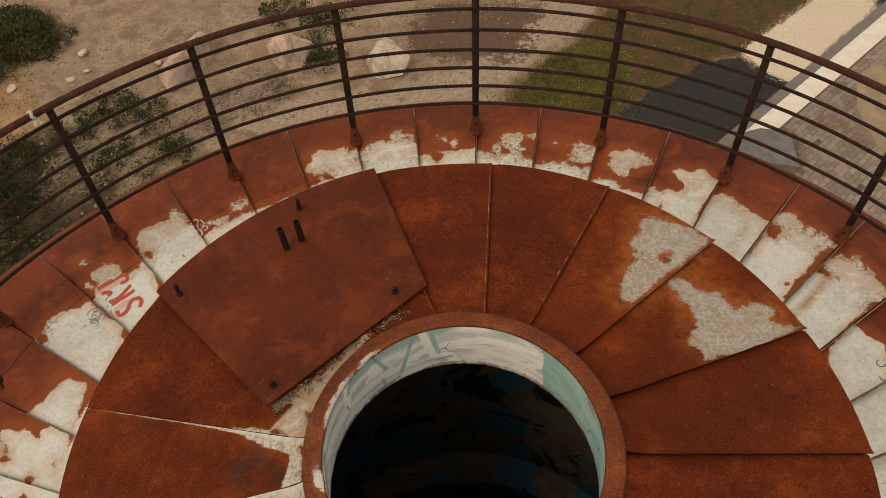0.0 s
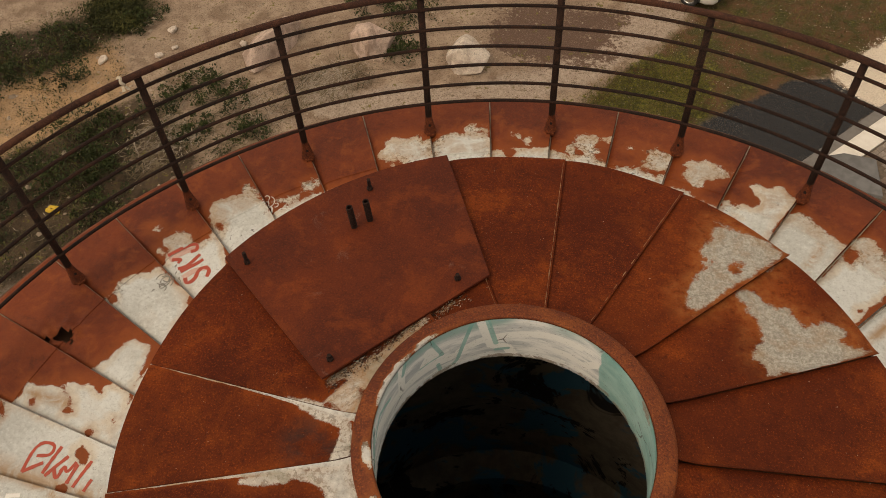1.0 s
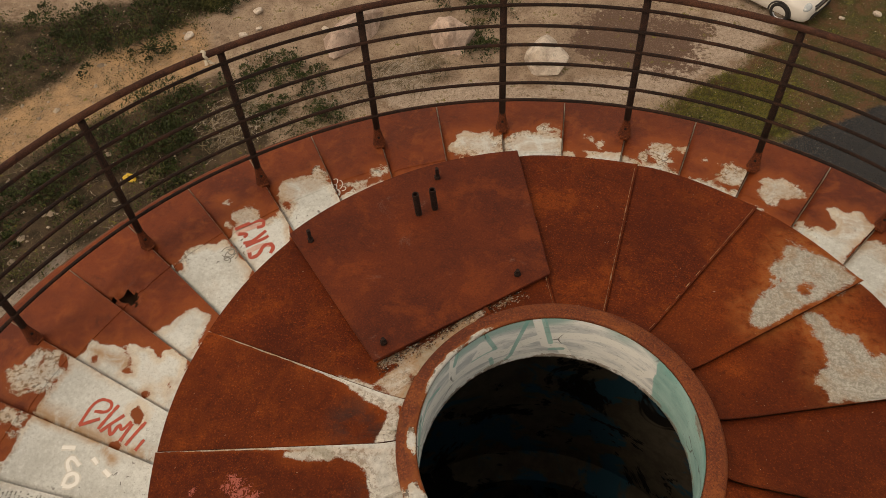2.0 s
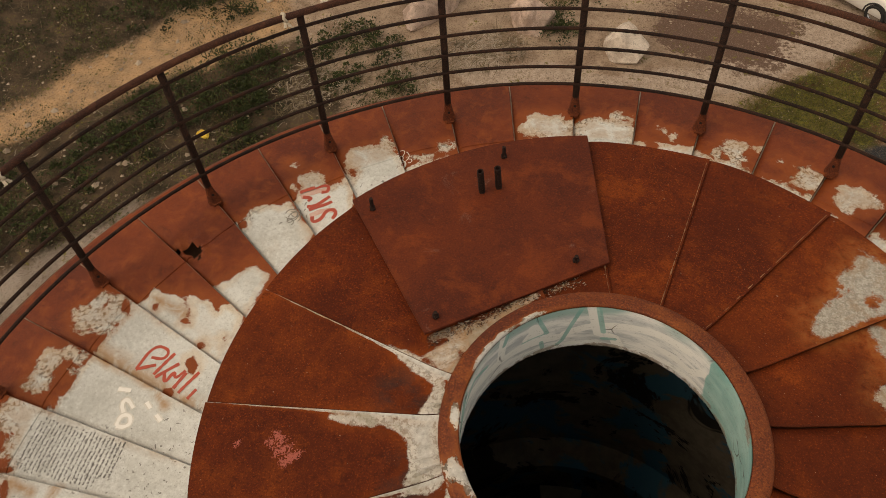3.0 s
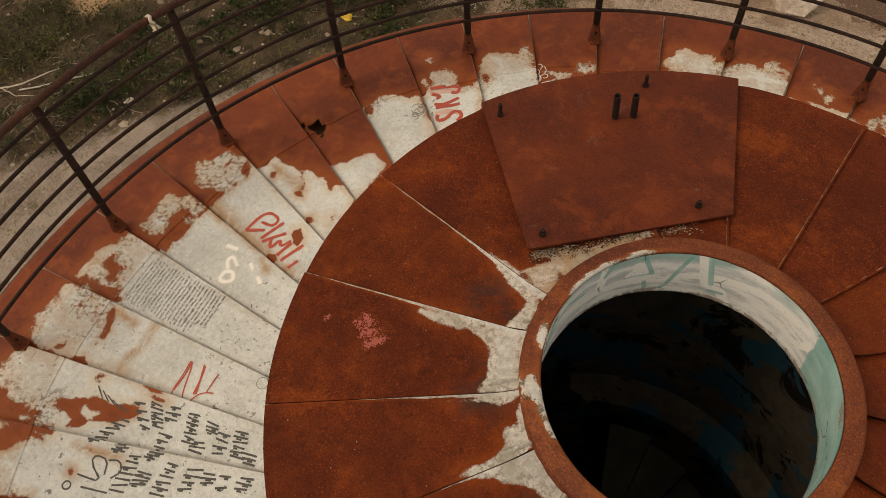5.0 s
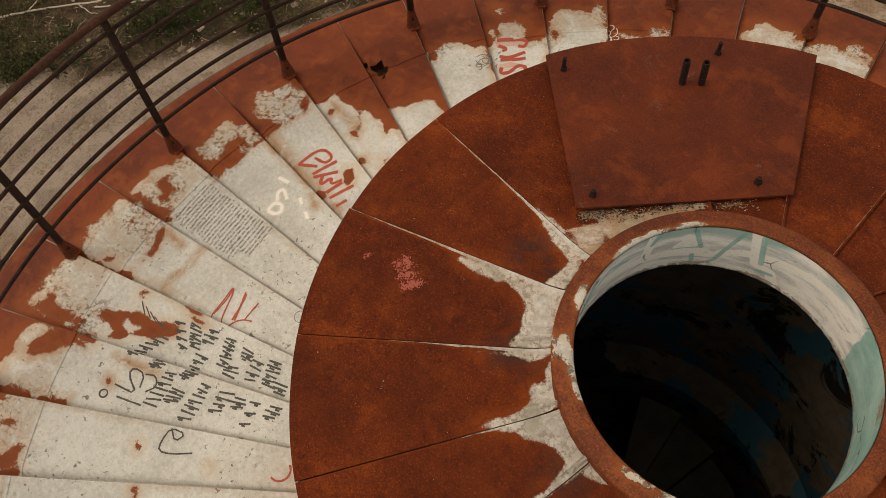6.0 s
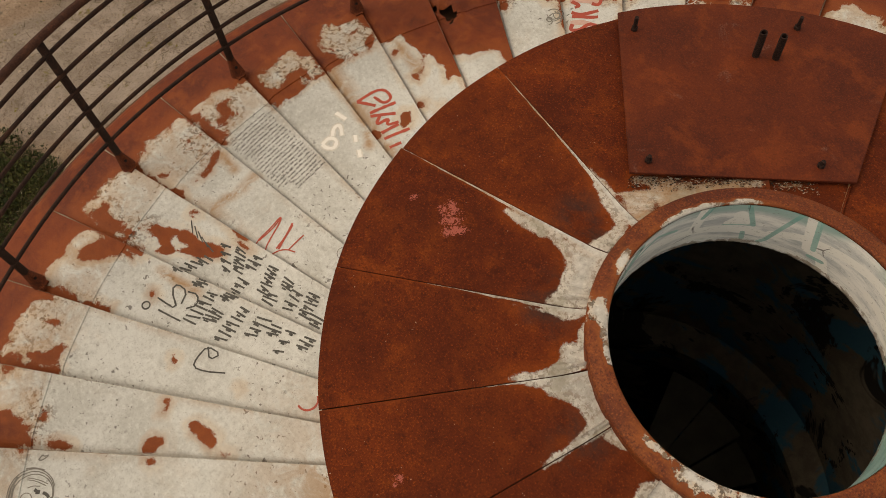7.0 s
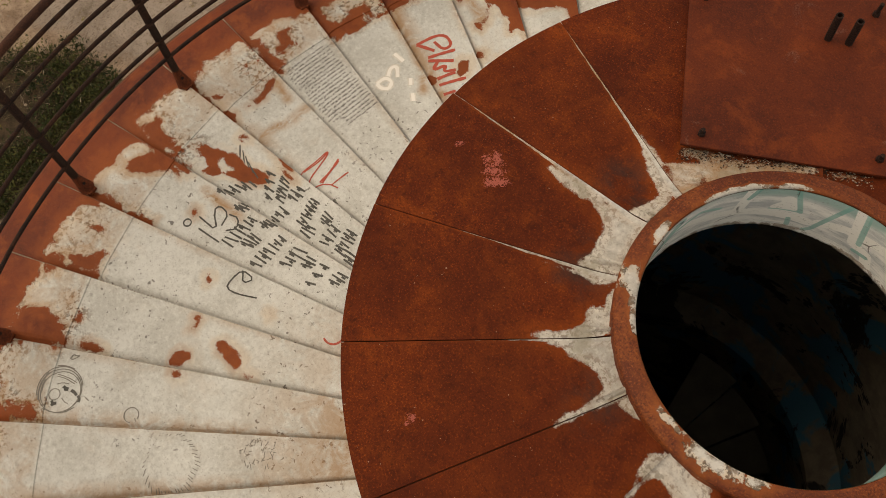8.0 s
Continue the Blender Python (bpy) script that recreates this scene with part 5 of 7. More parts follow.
for a, r, h in ((127.3, 0.907, 0.105), (123.7, 0.906, 0.10)):
    ob = part("pipe", pipe_stub(h), RAIL_RUST, hatch, "black open pipe stub", smooth=False)
    ob.matrix_basis = pose(*pol(a, r, hatch_z(*pol(a, r)[:2]) + 0.007), 2, -2, 0)

# ---- flakes of old paint under the hatch's edge ----
FLAKE = Kit("paint_flake", 0.85, spec=0.2)
FLAKE = FLAKE.done(FLAKE.mix(FLAKE.ramp(FLAKE.island(), 0.38, 0.48), (0.035, 0.026, 0.02), FLAKE.mix(FLAKE.ramp(FLAKE.island(), 0.66, 0.8), (0.20, 0.085, 0.035), (0.42, 0.38, 0.32))))
fg = random.Random(21)
fv, ff = [], []
for _ in range(900):
    u = fg.random() ** 1.2 * 0.92
    x, y = -0.535 + 0.40 * u + fg.gauss(0, 0.006), 0.150 + 0.358 * u + fg.gauss(0, 0.006)
    out = fg.random() ** 2.0 * 0.034 - 0.004
    x, y = x + 0.665 * out, y - 0.747 * out
    r = math.hypot(x, y)
    if r < 0.45:
        continue
    z, size, t = cap_height(r) + fg.uniform(0.001, 0.006), fg.uniform(0.0012, 0.0042), fg.gauss(0.73, 0.5)
    dx, dy, k = size * math.cos(t), size * math.sin(t), fg.uniform(0.2, 0.5)
    n = len(fv)
    for px, py, pz in ((dx, dy, fg.uniform(-1, 3)), (-dy * k, dx * k, fg.uniform(-1, 2)), (-dx, -dy, fg.uniform(-1, 3)), (dy * k, -dx * k, fg.uniform(-1, 2))):
        fv += [(x + px, y + py, z + 0.001 * pz), (x + px, y + py, z + 0.001 * pz - 0.0012)]
    ff += [(n, n + 2, n + 4, n + 6), (n + 7, n + 5, n + 3, n + 1)] + [(n + 2 * q, n + 2 * q + 1, n + (2 * q + 3) % 8, n + (2 * q + 2) % 8) for q in range(4)]
tagged(attach("paint_flakes", mesh("paint_flakes", fv, ff, FLAKE)), "curled flakes of old paint and rust on the cap", "flakes", kind="stuff")

# ---- pale cloth strips tied to the handrail ----
CLOTH = simple("cloth", (0.62, 0.55, 0.44), (0.42, 0.36, 0.28), 60, 0.9, 0.002)


def cloth_strip(a):
    tie = thing("cloth_strip", "pale strip of cloth knotted round the handrail", "cloth", "strips tied to the handrail")
    c = Vector(pol(a, RAIL_R, RAIL_TOP))
    out = Vector(pol(a, 1.0))
    side = Vector((-out.y, out.x, 0))
    loop = [c + 0.022 * (math.cos(t) * out + math.sin(t) * Vector((0, 0, 1))) + 0.006 * side * math.sin(3 * t) for t in (2 * math.pi * i / 14 for i in range(14))]
    part("knot", tube(loop, 0.009, 6, True), CLOTH, tie, smooth=True)
    for s in (-1, 1):
        bm = bmesh.new()
        rows = []
        for i in range(8):
            u = i / 7
            p = c - 0.035 * out + Vector((0, 0, -0.010 - 0.022 * u)) + side * s * (0.004 + 0.011 * u) + out * 0.012 * math.sin(5 * u + s)
            w = 0.005 + 0.004 * u
            rows.append([bm.verts.new(p + side * w + out * 0.004), bm.verts.new(p - side * w), bm.verts.new(p - side * w - out * 0.003), bm.verts.new(p + side * w + out * 0.001)])
        for p, q in zip(rows, rows[1:]):
            for k in range(4):
                bm.faces.new((p[k], p[(k + 1) % 4], q[(k + 1) % 4], q[k]))
        part("tail", bm, CLOTH, tie)


cloth_strip(POST_A + 15 * 3 + 1.7)
cloth_strip(POST_A + 15 * 5 + 2.5)

# ---- boulders ----


def stone_material(name, a, b, vein):
    """Rough quarry stone: patches, dark pits and pale grains."""
    k = Kit(name, 0.9, spec=0.2)
    big, mid, fine = k.noise(1.6, 5, 0.65, 0.6), k.noise(7, 6, 0.7), k.noise(45, 5, 0.75)
    c = k.mix(k.ramp(big, 0.38, 0.62), a, b)
    c = k.mix(k.math("MULTIPLY", k.ramp(mid, 0.56, 0.68), 0.6), c, vein)
    c = k.mix(k.math("MULTIPLY", k.ramp(mid, 0.44, 0.30), 0.6), c, tuple(v * 0.4 for v in b))
    c = k.mix(k.math("MULTIPLY", k.ramp(fine, 0.47, 0.34), 0.6), c, tuple(v * 0.35 for v in b))
    k.bump(mid, 0.12, 0.8)
    k.bump(fine, 0.02, 0.8)
    return k.done(c)


BOULDER = stone_material("boulder_stone", (0.80, 0.70, 0.60), (0.50, 0.41, 0.34), (0.84, 0.77, 0.69))
BOULDER_RED = stone_material("boulder_red_stone", (0.72, 0.55, 0.46), (0.40, 0.29, 0.235), (0.74, 0.63, 0.55))


def boulder(name, x, y, sx, sy, sz, turn, seed, mat, label, cuts):
    """An angular block of stone: the hull of a few scattered corners, trimmed by planes, then roughened."""
    bg = random.Random(int(seed * 7) + 3)
    bm = bmesh.new()
    for _ in range(26):
        v = Vector((bg.gauss(0, 1), bg.gauss(0, 1), bg.gauss(0, 0.8))).normalized() * bg.uniform(0.9, 1.05)
        for nx, ny, nz, d in cuts:
            n = Vector((nx, ny, nz)).normalized()
            v -= n * max(0.0, v.dot(n) - d)
        bm.verts.new(v)
    bmesh.ops.convex_hull(bm, input=bm.verts)
    bmesh.ops.delete(bm, geom=[v for v in bm.verts if not v.link_faces], context="VERTS")
    bmesh.ops.subdivide_edges(bm, edges=bm.edges[:], cuts=3, use_grid_fill=True)
    for v in bm.verts:
        c = v.co.copy()
        v.co += c.normalized() * (0.05 * wob(c.x, c.y, c.z + seed, 2.2) + 0.03 * wob(c.x, c.y, c.z - seed, 6))
        v.co = Vector((v.co.x * sx, v.co.y * sy, v.co.z * sz))
    me = from_bm(name, bm, mat)
    ob = new(name, me)
    ob.matrix_basis = pose(x, y, ground_height(x, y) + sz * 0.55, 0, 0, turn)
    return tagged(ob, label, "boulder", "boulders on the dirt")


boulder("boulder", -7.58, 18.15, 1.30, 0.62, 0.80, 58, 1.0, BOULDER_RED, "long wedge-shaped reddish boulder on bare dirt", [(0.0, -1.0, 0.25, 0.42), (0.05, 0.42, 0.9, 0.42), (-0.8, -0.3, 0.4, 0.7), (0.9, 0.2, 0.1, 0.85)])
boulder("boulder", -4.75, 18.45, 0.84, 0.76, 0.82, -10, 5.0, BOULDER_RED, "blocky reddish boulder beside a small bush", [(-0.5, -0.8, 0.25, 0.45), (0.7, -0.5, 0.35, 0.5), (0.1, 0.2, 1.0, 0.62), (-0.8, 0.5, 0.2, 0.6)])
boulder("boulder", -1.92, 17.9, 0.80, 0.64, 0.62, -20, 9.0, BOULDER, "pale flat-topped boulder on bare dirt", [(0.4, 0.2, 0.9, 0.5), (0.2, -0.9, 0.3, 0.6), (-0.8, -0.1, 0.6, 0.55), (0.9, -0.2, 0.2, 0.75)])

# ---- kerb, channel, slabs and setts beside the tower ----
KERB_WHITE = simple("kerb_concrete", (0.77, 0.73, 0.66), (0.66, 0.62, 0.55), 7, 0.85, 0.004)
KERB_GREY = simple("channel_concrete", (0.20, 0.185, 0.17), (0.14, 0.13, 0.12), 7, 0.85, 0.004)
SLAB_GREY = simple("slab_concrete", (0.185, 0.183, 0.18), (0.125, 0.123, 0.12), 5, 0.85, 0.004)
SLAB_TAN = simple("slab_tan", (0.36, 0.27, 0.19), (0.25, 0.18, 0.125), 3, 0.85, 0.006)
KD, KN = Vector((0.742, 0.670, 0)), Vector((0.670, -0.742, 0))
KO = Vector((6.8, 14.5, 0))


def kerb_at(u, v, z=0.0):
    p = KO + KD * u + KN * v
    return Vector((p.x, p.y, z))


def stone(name, u0, u1, v0, v1, z0, z1, mat, parent, bev=0.012):
    bm = bmesh.new()
    box(bm, 0, u1 - u0, 0, v1 - v0, z0, z1)
    bmesh.ops.bevel(bm, geom=[e for e in bm.edges], offset=bev, segments=1, affect="EDGES")
    me = from_bm(name, bm, mat)
    ob = attach(name, me, parent)
    ob.matrix_basis = Matrix(((KD.x, KN.x, 0, kerb_at(u0, v0).x), (KD.y, KN.y, 0, kerb_at(u0, v0).y), (0, 0, 1, 0), (0, 0, 0, 1)))
    return ob


kerb = thing("kerb", "pale concrete kerb stones in a straight row", "kerb", kind="structure")
channel = thing("kerb_channel", "grey concrete channel beside the kerb", "channel", kind="structure")
for i in range(-1, 16):
    if i >= 0:
        stone("kerb_stone", i * 1.0 + 0.52, i * 1.0 + 1.512, 0.30, 0.85, -0.15, 0.09, KERB_WHITE, kerb)
    stone("channel_stone", i * 1.0 + 0.3, i * 1.0 + 1.297, 0.0, 0.295, -0.15, 0.035, KERB_GREY, channel)
slab = bmesh.new()
sv = [(7.42, 14.75), (8.05, 14.92), (8.80, 14.75), (8.72, 13.5), (7.3, 13.9)]
hi = [slab.verts.new((x, y, 0.16)) for x, y in sv]
lo = [slab.verts.new((x, y, -0.1)) for x, y in sv]
slab.faces.new(hi)
slab.faces.new(list(reversed(lo)))
for i in range(5):
    slab.faces.new((hi[i], lo[i], lo[(i + 1) % 5], hi[(i + 1) % 5]))
bmesh.ops.bevel(slab, geom=[e for e in slab.edges], offset=0.02, segments=1, affect="EDGES")
tagged(part("concrete_slab", slab, SLAB_GREY), "grey concrete slab at the end of the kerb", "slab", kind="structure")


def sett_material():
    """Grey granite setts of uneven tone with brown dirt trodden over them."""
    k = Kit("sett_granite", 0.85, spec=0.25)
    fine, mid = k.noise(26, 6, 0.7), k.noise(5, 4)
    c = k.mix(k.ramp(fine, 0.36, 0.66), (0.24, 0.205, 0.175), (0.40, 0.335, 0.28))
    c = k.mix(k.math("MULTIPLY", k.rand(), 0.65), c, (0.15, 0.125, 0.105))
    w = k.n("ShaderNodeNewGeometry").outputs["Position"]
    dirt = k.ramp(k.noise(0.9, 6, 0.7, co=w), 0.47, 0.62)
    c = k.mix(k.math("MULTIPLY", dirt, 0.6), c, (0.17, 0.105, 0.07))
    k.bump(fine, 0.008, 0.8)
    k.bump(mid, 0.02, 0.5)
    return k.done(c)


SETT = sett_material()
JOINT = simple("joint_dirt", (0.17, 0.13, 0.095), (0.10, 0.075, 0.055), 14, 0.95, 0.006)
bed = bmesh.new()
bq = [bed.verts.new(kerb_at(u, v, z)) for z in (-0.1, 0.045) for u, v in ((-3, 0.87), (13, 0.87), (13, 9), (-3, 9))]
for f in ((3, 2, 1, 0), (4, 5, 6, 7), (0, 1, 5, 4), (1, 2, 6, 5), (2, 3, 7, 6), (3, 0, 4, 7)):
    bed.faces.new([bq[i] for i in f])
pavement = part("pavement", bed, JOINT)
tagged(pavement, "grey granite sett paving with dirty joints", "paving", kind="structure")


def tan_slab():
    bm = bmesh.new()
    pts = [(11.2, 16.9), (11.9, 17.3), (14.6, 16.0), (14.2, 12.0), (11.6, 12.6), (10.9, 14.2), (10.8, 15.6)]
    a = [bm.verts.new((x, y, 0.085)) for x, y in pts]
    b = [bm.verts.new((x, y, 0.0)) for x, y in pts]
    bm.faces.new(list(reversed(a)))
    bm.faces.new(b)
    for i in range(len(pts)):
        bm.faces.new((a[i], a[(i + 1) % len(pts)], b[(i + 1) % len(pts)], b[i]))
    return bm


tagged(part("tan_slab", tan_slab(), SLAB_TAN), "worn tan concrete apron laid over the setts", "slab", kind="structure")

# ---- white car ----
CAR_PAINT = simple("car_paint", (0.72, 0.70, 0.66), (0.66, 0.64, 0.60), 2, 0.28, 0.0, spec=0.5)
CAR_GLASS = simple("car_glass", (0.012, 0.015, 0.018), (0.02, 0.024, 0.028), 2, 0.06, 0.0, spec=0.6)
CAR_BLACK = simple("car_trim", (0.018, 0.018, 0.019), (0.03, 0.03, 0.03), 12, 0.6, 0.0)
TYRE = simple("tyre_rubber", (0.016, 0.016, 0.016), (0.028, 0.027, 0.026), 30, 0.9, 0.002)
CHROME = simple("chrome", (0.55, 0.55, 0.55), (0.42, 0.42, 0.42), 5, 0.22, 0.0, metal=1.0)
LENS = simple("lamp_lens", (0.55, 0.60, 0.62), (0.30, 0.34, 0.36), 25, 0.12, 0.0, spec=0.7)


def build_car():
    car = thing("car", "white saloon car parked on dirt, nose towards the turf", "car", at=(0, 0, 0))
    rings = []
    bm = bmesh.new()
    # stations along the length: x, half width, sill, waist, deck height
    st = [(2.15, 0.62, 0.30, 0.50, 0.58), (2.08, 0.78, 0.24, 0.56, 0.70), (1.85, 0.85, 0.20, 0.62, 0.80), (1.45, 0.87, 0.20, 0.66, 0.88), (0.85, 0.88, 0.20, 0.70, 0.95),
          (0.2, 0.88, 0.20, 0.72, 0.97), (-0.9, 0.88, 0.20, 0.74, 0.98), (-1.5, 0.87, 0.20, 0.74, 0.97), (-1.95, 0.84, 0.24, 0.72, 0.95), (-2.15, 0.70, 0.34, 0.62, 0.84)]
    for x, w, s, m, h in st:
        prof = [(0.0, s), (w * 0.9, s), (w, s + 0.08), (w * 1.01, (s + m) / 2), (w * 0.99, m), (w * 0.93, (m + h) / 2 + 0.03), (w * 0.72, h - 0.02), (w * 0.35, h), (0, h + 0.01)]
        prof = prof + [(-y, z) for y, z in reversed(prof[1:-1])]
        rings.append([bm.verts.new((x, y, z)) for y, z in prof])
    for p, q in zip(rings, rings[1:]):
        for i in range(len(p)):
            bm.faces.new((p[i], p[(i + 1) % len(p)], q[(i + 1) % len(q)], q[i]))
    bm.faces.new(rings[0])
    bm.faces.new(list(reversed(rings[-1])))
    body = part("body", bm, CAR_PAINT, car, smooth=True)
    body.data.materials.append(CAR_GLASS)
    cab = bmesh.new()
    rr = []
    for x, w, h in ((0.95, 0.74, 0.94), (0.55, 0.70, 1.20), (0.15, 0.62, 1.40), (-0.5, 0.61, 1.44), (-1.1, 0.60, 1.38), (-1.5, 0.64, 1.18), (-1.85, 0.68, 0.95)):
        prof = [(0.80, 0.93), (w + 0.02, h - 0.06), (w * 0.8, h - 0.01), (0, h + 0.01), (-w * 0.8, h - 0.01), (-w - 0.02, h - 0.06), (-0.80, 0.93)]
        rr.append([cab.verts.new((x, y, max(z, 0.92))) for y, z in prof])
    for p, q in zip(rr, rr[1:]):
        for i in range(len(p) - 1):
            cab.faces.new((p[i], p[i + 1], q[i + 1], q[i]))
    part("cabin_glass", cab, CAR_GLASS, car, "dark windscreen and side glass", smooth=True)
    roof = bmesh.new()
    rq = []
    for x, w, h in ((0.12, 0.60, 1.41), (-0.5, 0.605, 1.455), (-1.05, 0.595, 1.405)):
        rq.append([roof.verts.new((x, y, z)) for y, z in ((w, h - 0.03), (w * 0.8, h + 0.008), (0, h + 0.03), (-w * 0.8, h + 0.008), (-w, h - 0.03), (-w * 0.8, h - 0.05), (0, h - 0.02), (w * 0.8, h - 0.05))])
    for p, q in zip(rq, rq[1:]):
        for i in range(8):
            roof.faces.new((p[i], p[(i + 1) % 8], q[(i + 1) % 8], q[i]))
    part("roof", roof, CAR_PAINT, car, smooth=True)
    for s in (-1, 1):
        hl = bmesh.new()
        bmesh.ops.create_uvsphere(hl, u_segments=14, v_segments=8, radius=1.0)
        for v in hl.verts:
            v.co = Vector((v.co.x * 0.16, v.co.y * 0.20, v.co.z * 0.085))
        o = part("headlight", hl, LENS, car, "clear headlight", smooth=True)
        o.matrix_basis = pose(1.97, s * 0.60, 0.66, 0, -18, -s * 28)
        for x in (1.35, -1.35):
            wheel = new("wheel")
            wheel.parent = car
            wheel.matrix_basis = pose(x, s * 0.80, 0.31, 90, 0, 0)
            part("tyre", lathe(bmesh.new(), [(0.21, -0.09), (0.29, -0.10), (0.315, -0.06), (0.315, 0.06), (0.29, 0.10), (0.21, 0.09)], 28), TYRE, wheel, smooth=True)
            rim_bm = lathe(bmesh.new(), [(0.02, -0.05 * 1), (0.19, -0.05), (0.215, -0.085), (0.215, 0.085), (0.19, 0.05), (0.02, 0.05)], 28)
            part("rim", rim_bm, CHROME, wheel, smooth=False)
            arch = lathe(bmesh.new(), [(0.325, -0.085), (0.37, -0.085), (0.37, 0.095), (0.325, 0.095)], 20, -5, 185)
            a = part("wheel_arch", arch, CAR_BLACK, car)
            a.matrix_basis = pose(x, s * 0.80, 0.31, 90, 0, 0)
        m = bmesh.new()
        bmesh.ops.create_uvsphere(m, u_segments=10, v_segments=6, radius=0.09)
        part("mirror", m, CAR_PAINT, car, smooth=True).matrix_basis = pose(0.75, s * 0.95, 0.98) @ Matrix.Diagonal((0.7, 1.2, 0.8, 1))
    gr = bmesh.new()
    box(gr, 2.09, 2.165, -0.36, 0.36, 0.50, 0.64)
    part("grille", gr, CAR_BLACK, car)
    for i in range(3):
        b = bmesh.new()
        box(b, 2.10, 2.18, -0.38, 0.38, 0.505 + 0.05 * i, 0.525 + 0.05 * i)
        part("grille_bar", b, CHROME, car)
    b = bmesh.new()
    box(b, 2.03, 2.17, -0.55, 0.55, 0.27, 0.38)
    part("lower_intake", b, CAR_BLACK, car)
    b = bmesh.new()
    box(b, 2.14, 2.182, -0.25, 0.25, 0.40, 0.49)
    part("plate", b, KERB_WHITE, car)
    car.matrix_basis = pose(3.9, 22.38, 0.02, 0, 0, -33.5)


build_car()

# ---- bushes, weeds, straw and stones ----


def leaf_material(name, a, b):
    k = Kit(name, 0.6, spec=0.3)
    c = k.mix(k.island(), a, b)
    c = k.mix(k.math("MULTIPLY", k.ramp(k.noise(0.8, 3), 0.4, 0.65), 0.6), c, tuple(v * 0.55 for v in a))
    return k.done(c)


LEAF = leaf_material("bush_leaf", (0.022, 0.034, 0.010), (0.080, 0.100, 0.030))
WEED = leaf_material("weed_leaf", (0.022, 0.029, 0.007), (0.112, 0.108, 0.029))
DRY = leaf_material("dry_grass", (0.10, 0.072, 0.036), (0.30, 0.23, 0.14))
TURF = leaf_material("turf_blade", (0.055, 0.06, 0.012), (0.21, 0.16, 0.045))
BARK = simple("bark", (0.09, 0.065, 0.045), (0.05, 0.036, 0.026), 30, 0.9, 0.002)
TWIG = leaf_material("bleached_twig", (0.26, 0.20, 0.145), (0.60, 0.51, 0.42))
STONE = Kit("loose_stone", 0.9, spec=0.2)
STONE = STONE.done(STONE.mix(STONE.island(), (0.20, 0.15, 0.11), (0.48, 0.39, 0.30)))


class Soup:
    """Many small faces gathered into one mesh."""

    def __init__(self):
        self.v, self.f = [], []

    def leaf(self, p, d, n, size, width):
        s = d.cross(n)
        if s.length < 1e-4:
            s = Vector((1, 0, 0))
        s = s.normalized() * size * width
        i = len(self.v)
        self.v += [p, p + d * size * 0.5 + s + n * size * 0.08, p + d * size, p + d * size * 0.5 - s + n * size * 0.08]
        self.f.append((i, i + 1, i + 2, i + 3))

    def blade(self, p, d, w):
        s = d.cross(Vector((0.3, 0.2, 1))).normalized() * w
        i = len(self.v)
        self.v += [p - s, p + s, p + d]
        self.f.append((i, i + 1, i + 2))

    def pebble(self, p, r, g):
        i = len(self.v)
        q = [Vector((g.uniform(0.7, 1.3) * x, g.uniform(0.7, 1.3) * y, g.uniform(0.5, 1.0) * z)) * r for x, y, z in
             ((1, 0, 0), (0.3, 0.95, 0), (-0.8, 0.6, 0), (-0.8, -0.6, 0), (0.3, -0.95, 0), (0.1, 0.1, 0.9), (0, 0, -0.5))]
        self.v += [p + a for a in q]
        for a in range(5):
            self.f.append((i + a, i + (a + 1) % 5, i + 5))
            self.f.append((i + (a + 1) % 5, i + a, i + 6))

    def mesh(self, name, mat):
        return mesh(name, [tuple(v) for v in self.v], self.f, mat)


def rand_dir(g, up=0.3):
    t = g.uniform(0, 2 * math.pi)
    z = g.uniform(-0.3, 1) + up
    return Vector((math.cos(t), math.sin(t), z)).normalized()


def bush_meshes(seed, r, h, leaves, size):
    g = random.Random(seed)
    s = Soup()
    stems = []
    lumps = []
    for _ in range(24):
        t, q = g.uniform(0, 2 * math.pi), r * g.random() ** 0.6 * 1.45
        lumps.append((Vector((q * math.cos(t), q * math.sin(t), h * g.uniform(0.25, 0.75) * (1 - 0.5 * q / r))), r * g.uniform(0.14, 0.42)))
        stems.append(lumps[-1][0])
    for _ in range(leaves):
        c, lr = g.choice(lumps)
        d = rand_dir(g)
        s.leaf(c + d * lr * (0.55 + 0.55 * g.random()) * Vector((1, 1, 0.8)).length / 1.7, (d + rand_dir(g) * 0.8).normalized(), rand_dir(g, 0.8), size * g.uniform(0.6, 1.4), g.uniform(0.25, 0.45))
    bm = bmesh.new()
    for e in stems:
        t = tube([(0, 0, -0.03), tuple(e * 0.5 + Vector((0, 0, 0.03))), tuple(e)], [0.012, 0.009, 0.004], 5)
        tmp = bpy.data.meshes.new("t")
        t.to_mesh(tmp)
        t.free()
        bm.from_mesh(tmp)
        bpy.data.meshes.remove(tmp)
    return s, bm


def bush(x, y, r, h, seed, leaves=420, mat=LEAF, label="low dark green leafy bush among dry weeds"):
    b = thing("bush", label, "bush", "bushes among the weeds", at=(x, y, ground_height(x, y)))
    s, bm = bush_meshes(seed, r * 1.05, h * 0.75, leaves, 0.062)
    attach("foliage", s.mesh("foliage", mat), b)
    part("stem", bm, BARK, b, "thin brown stems")
    return b


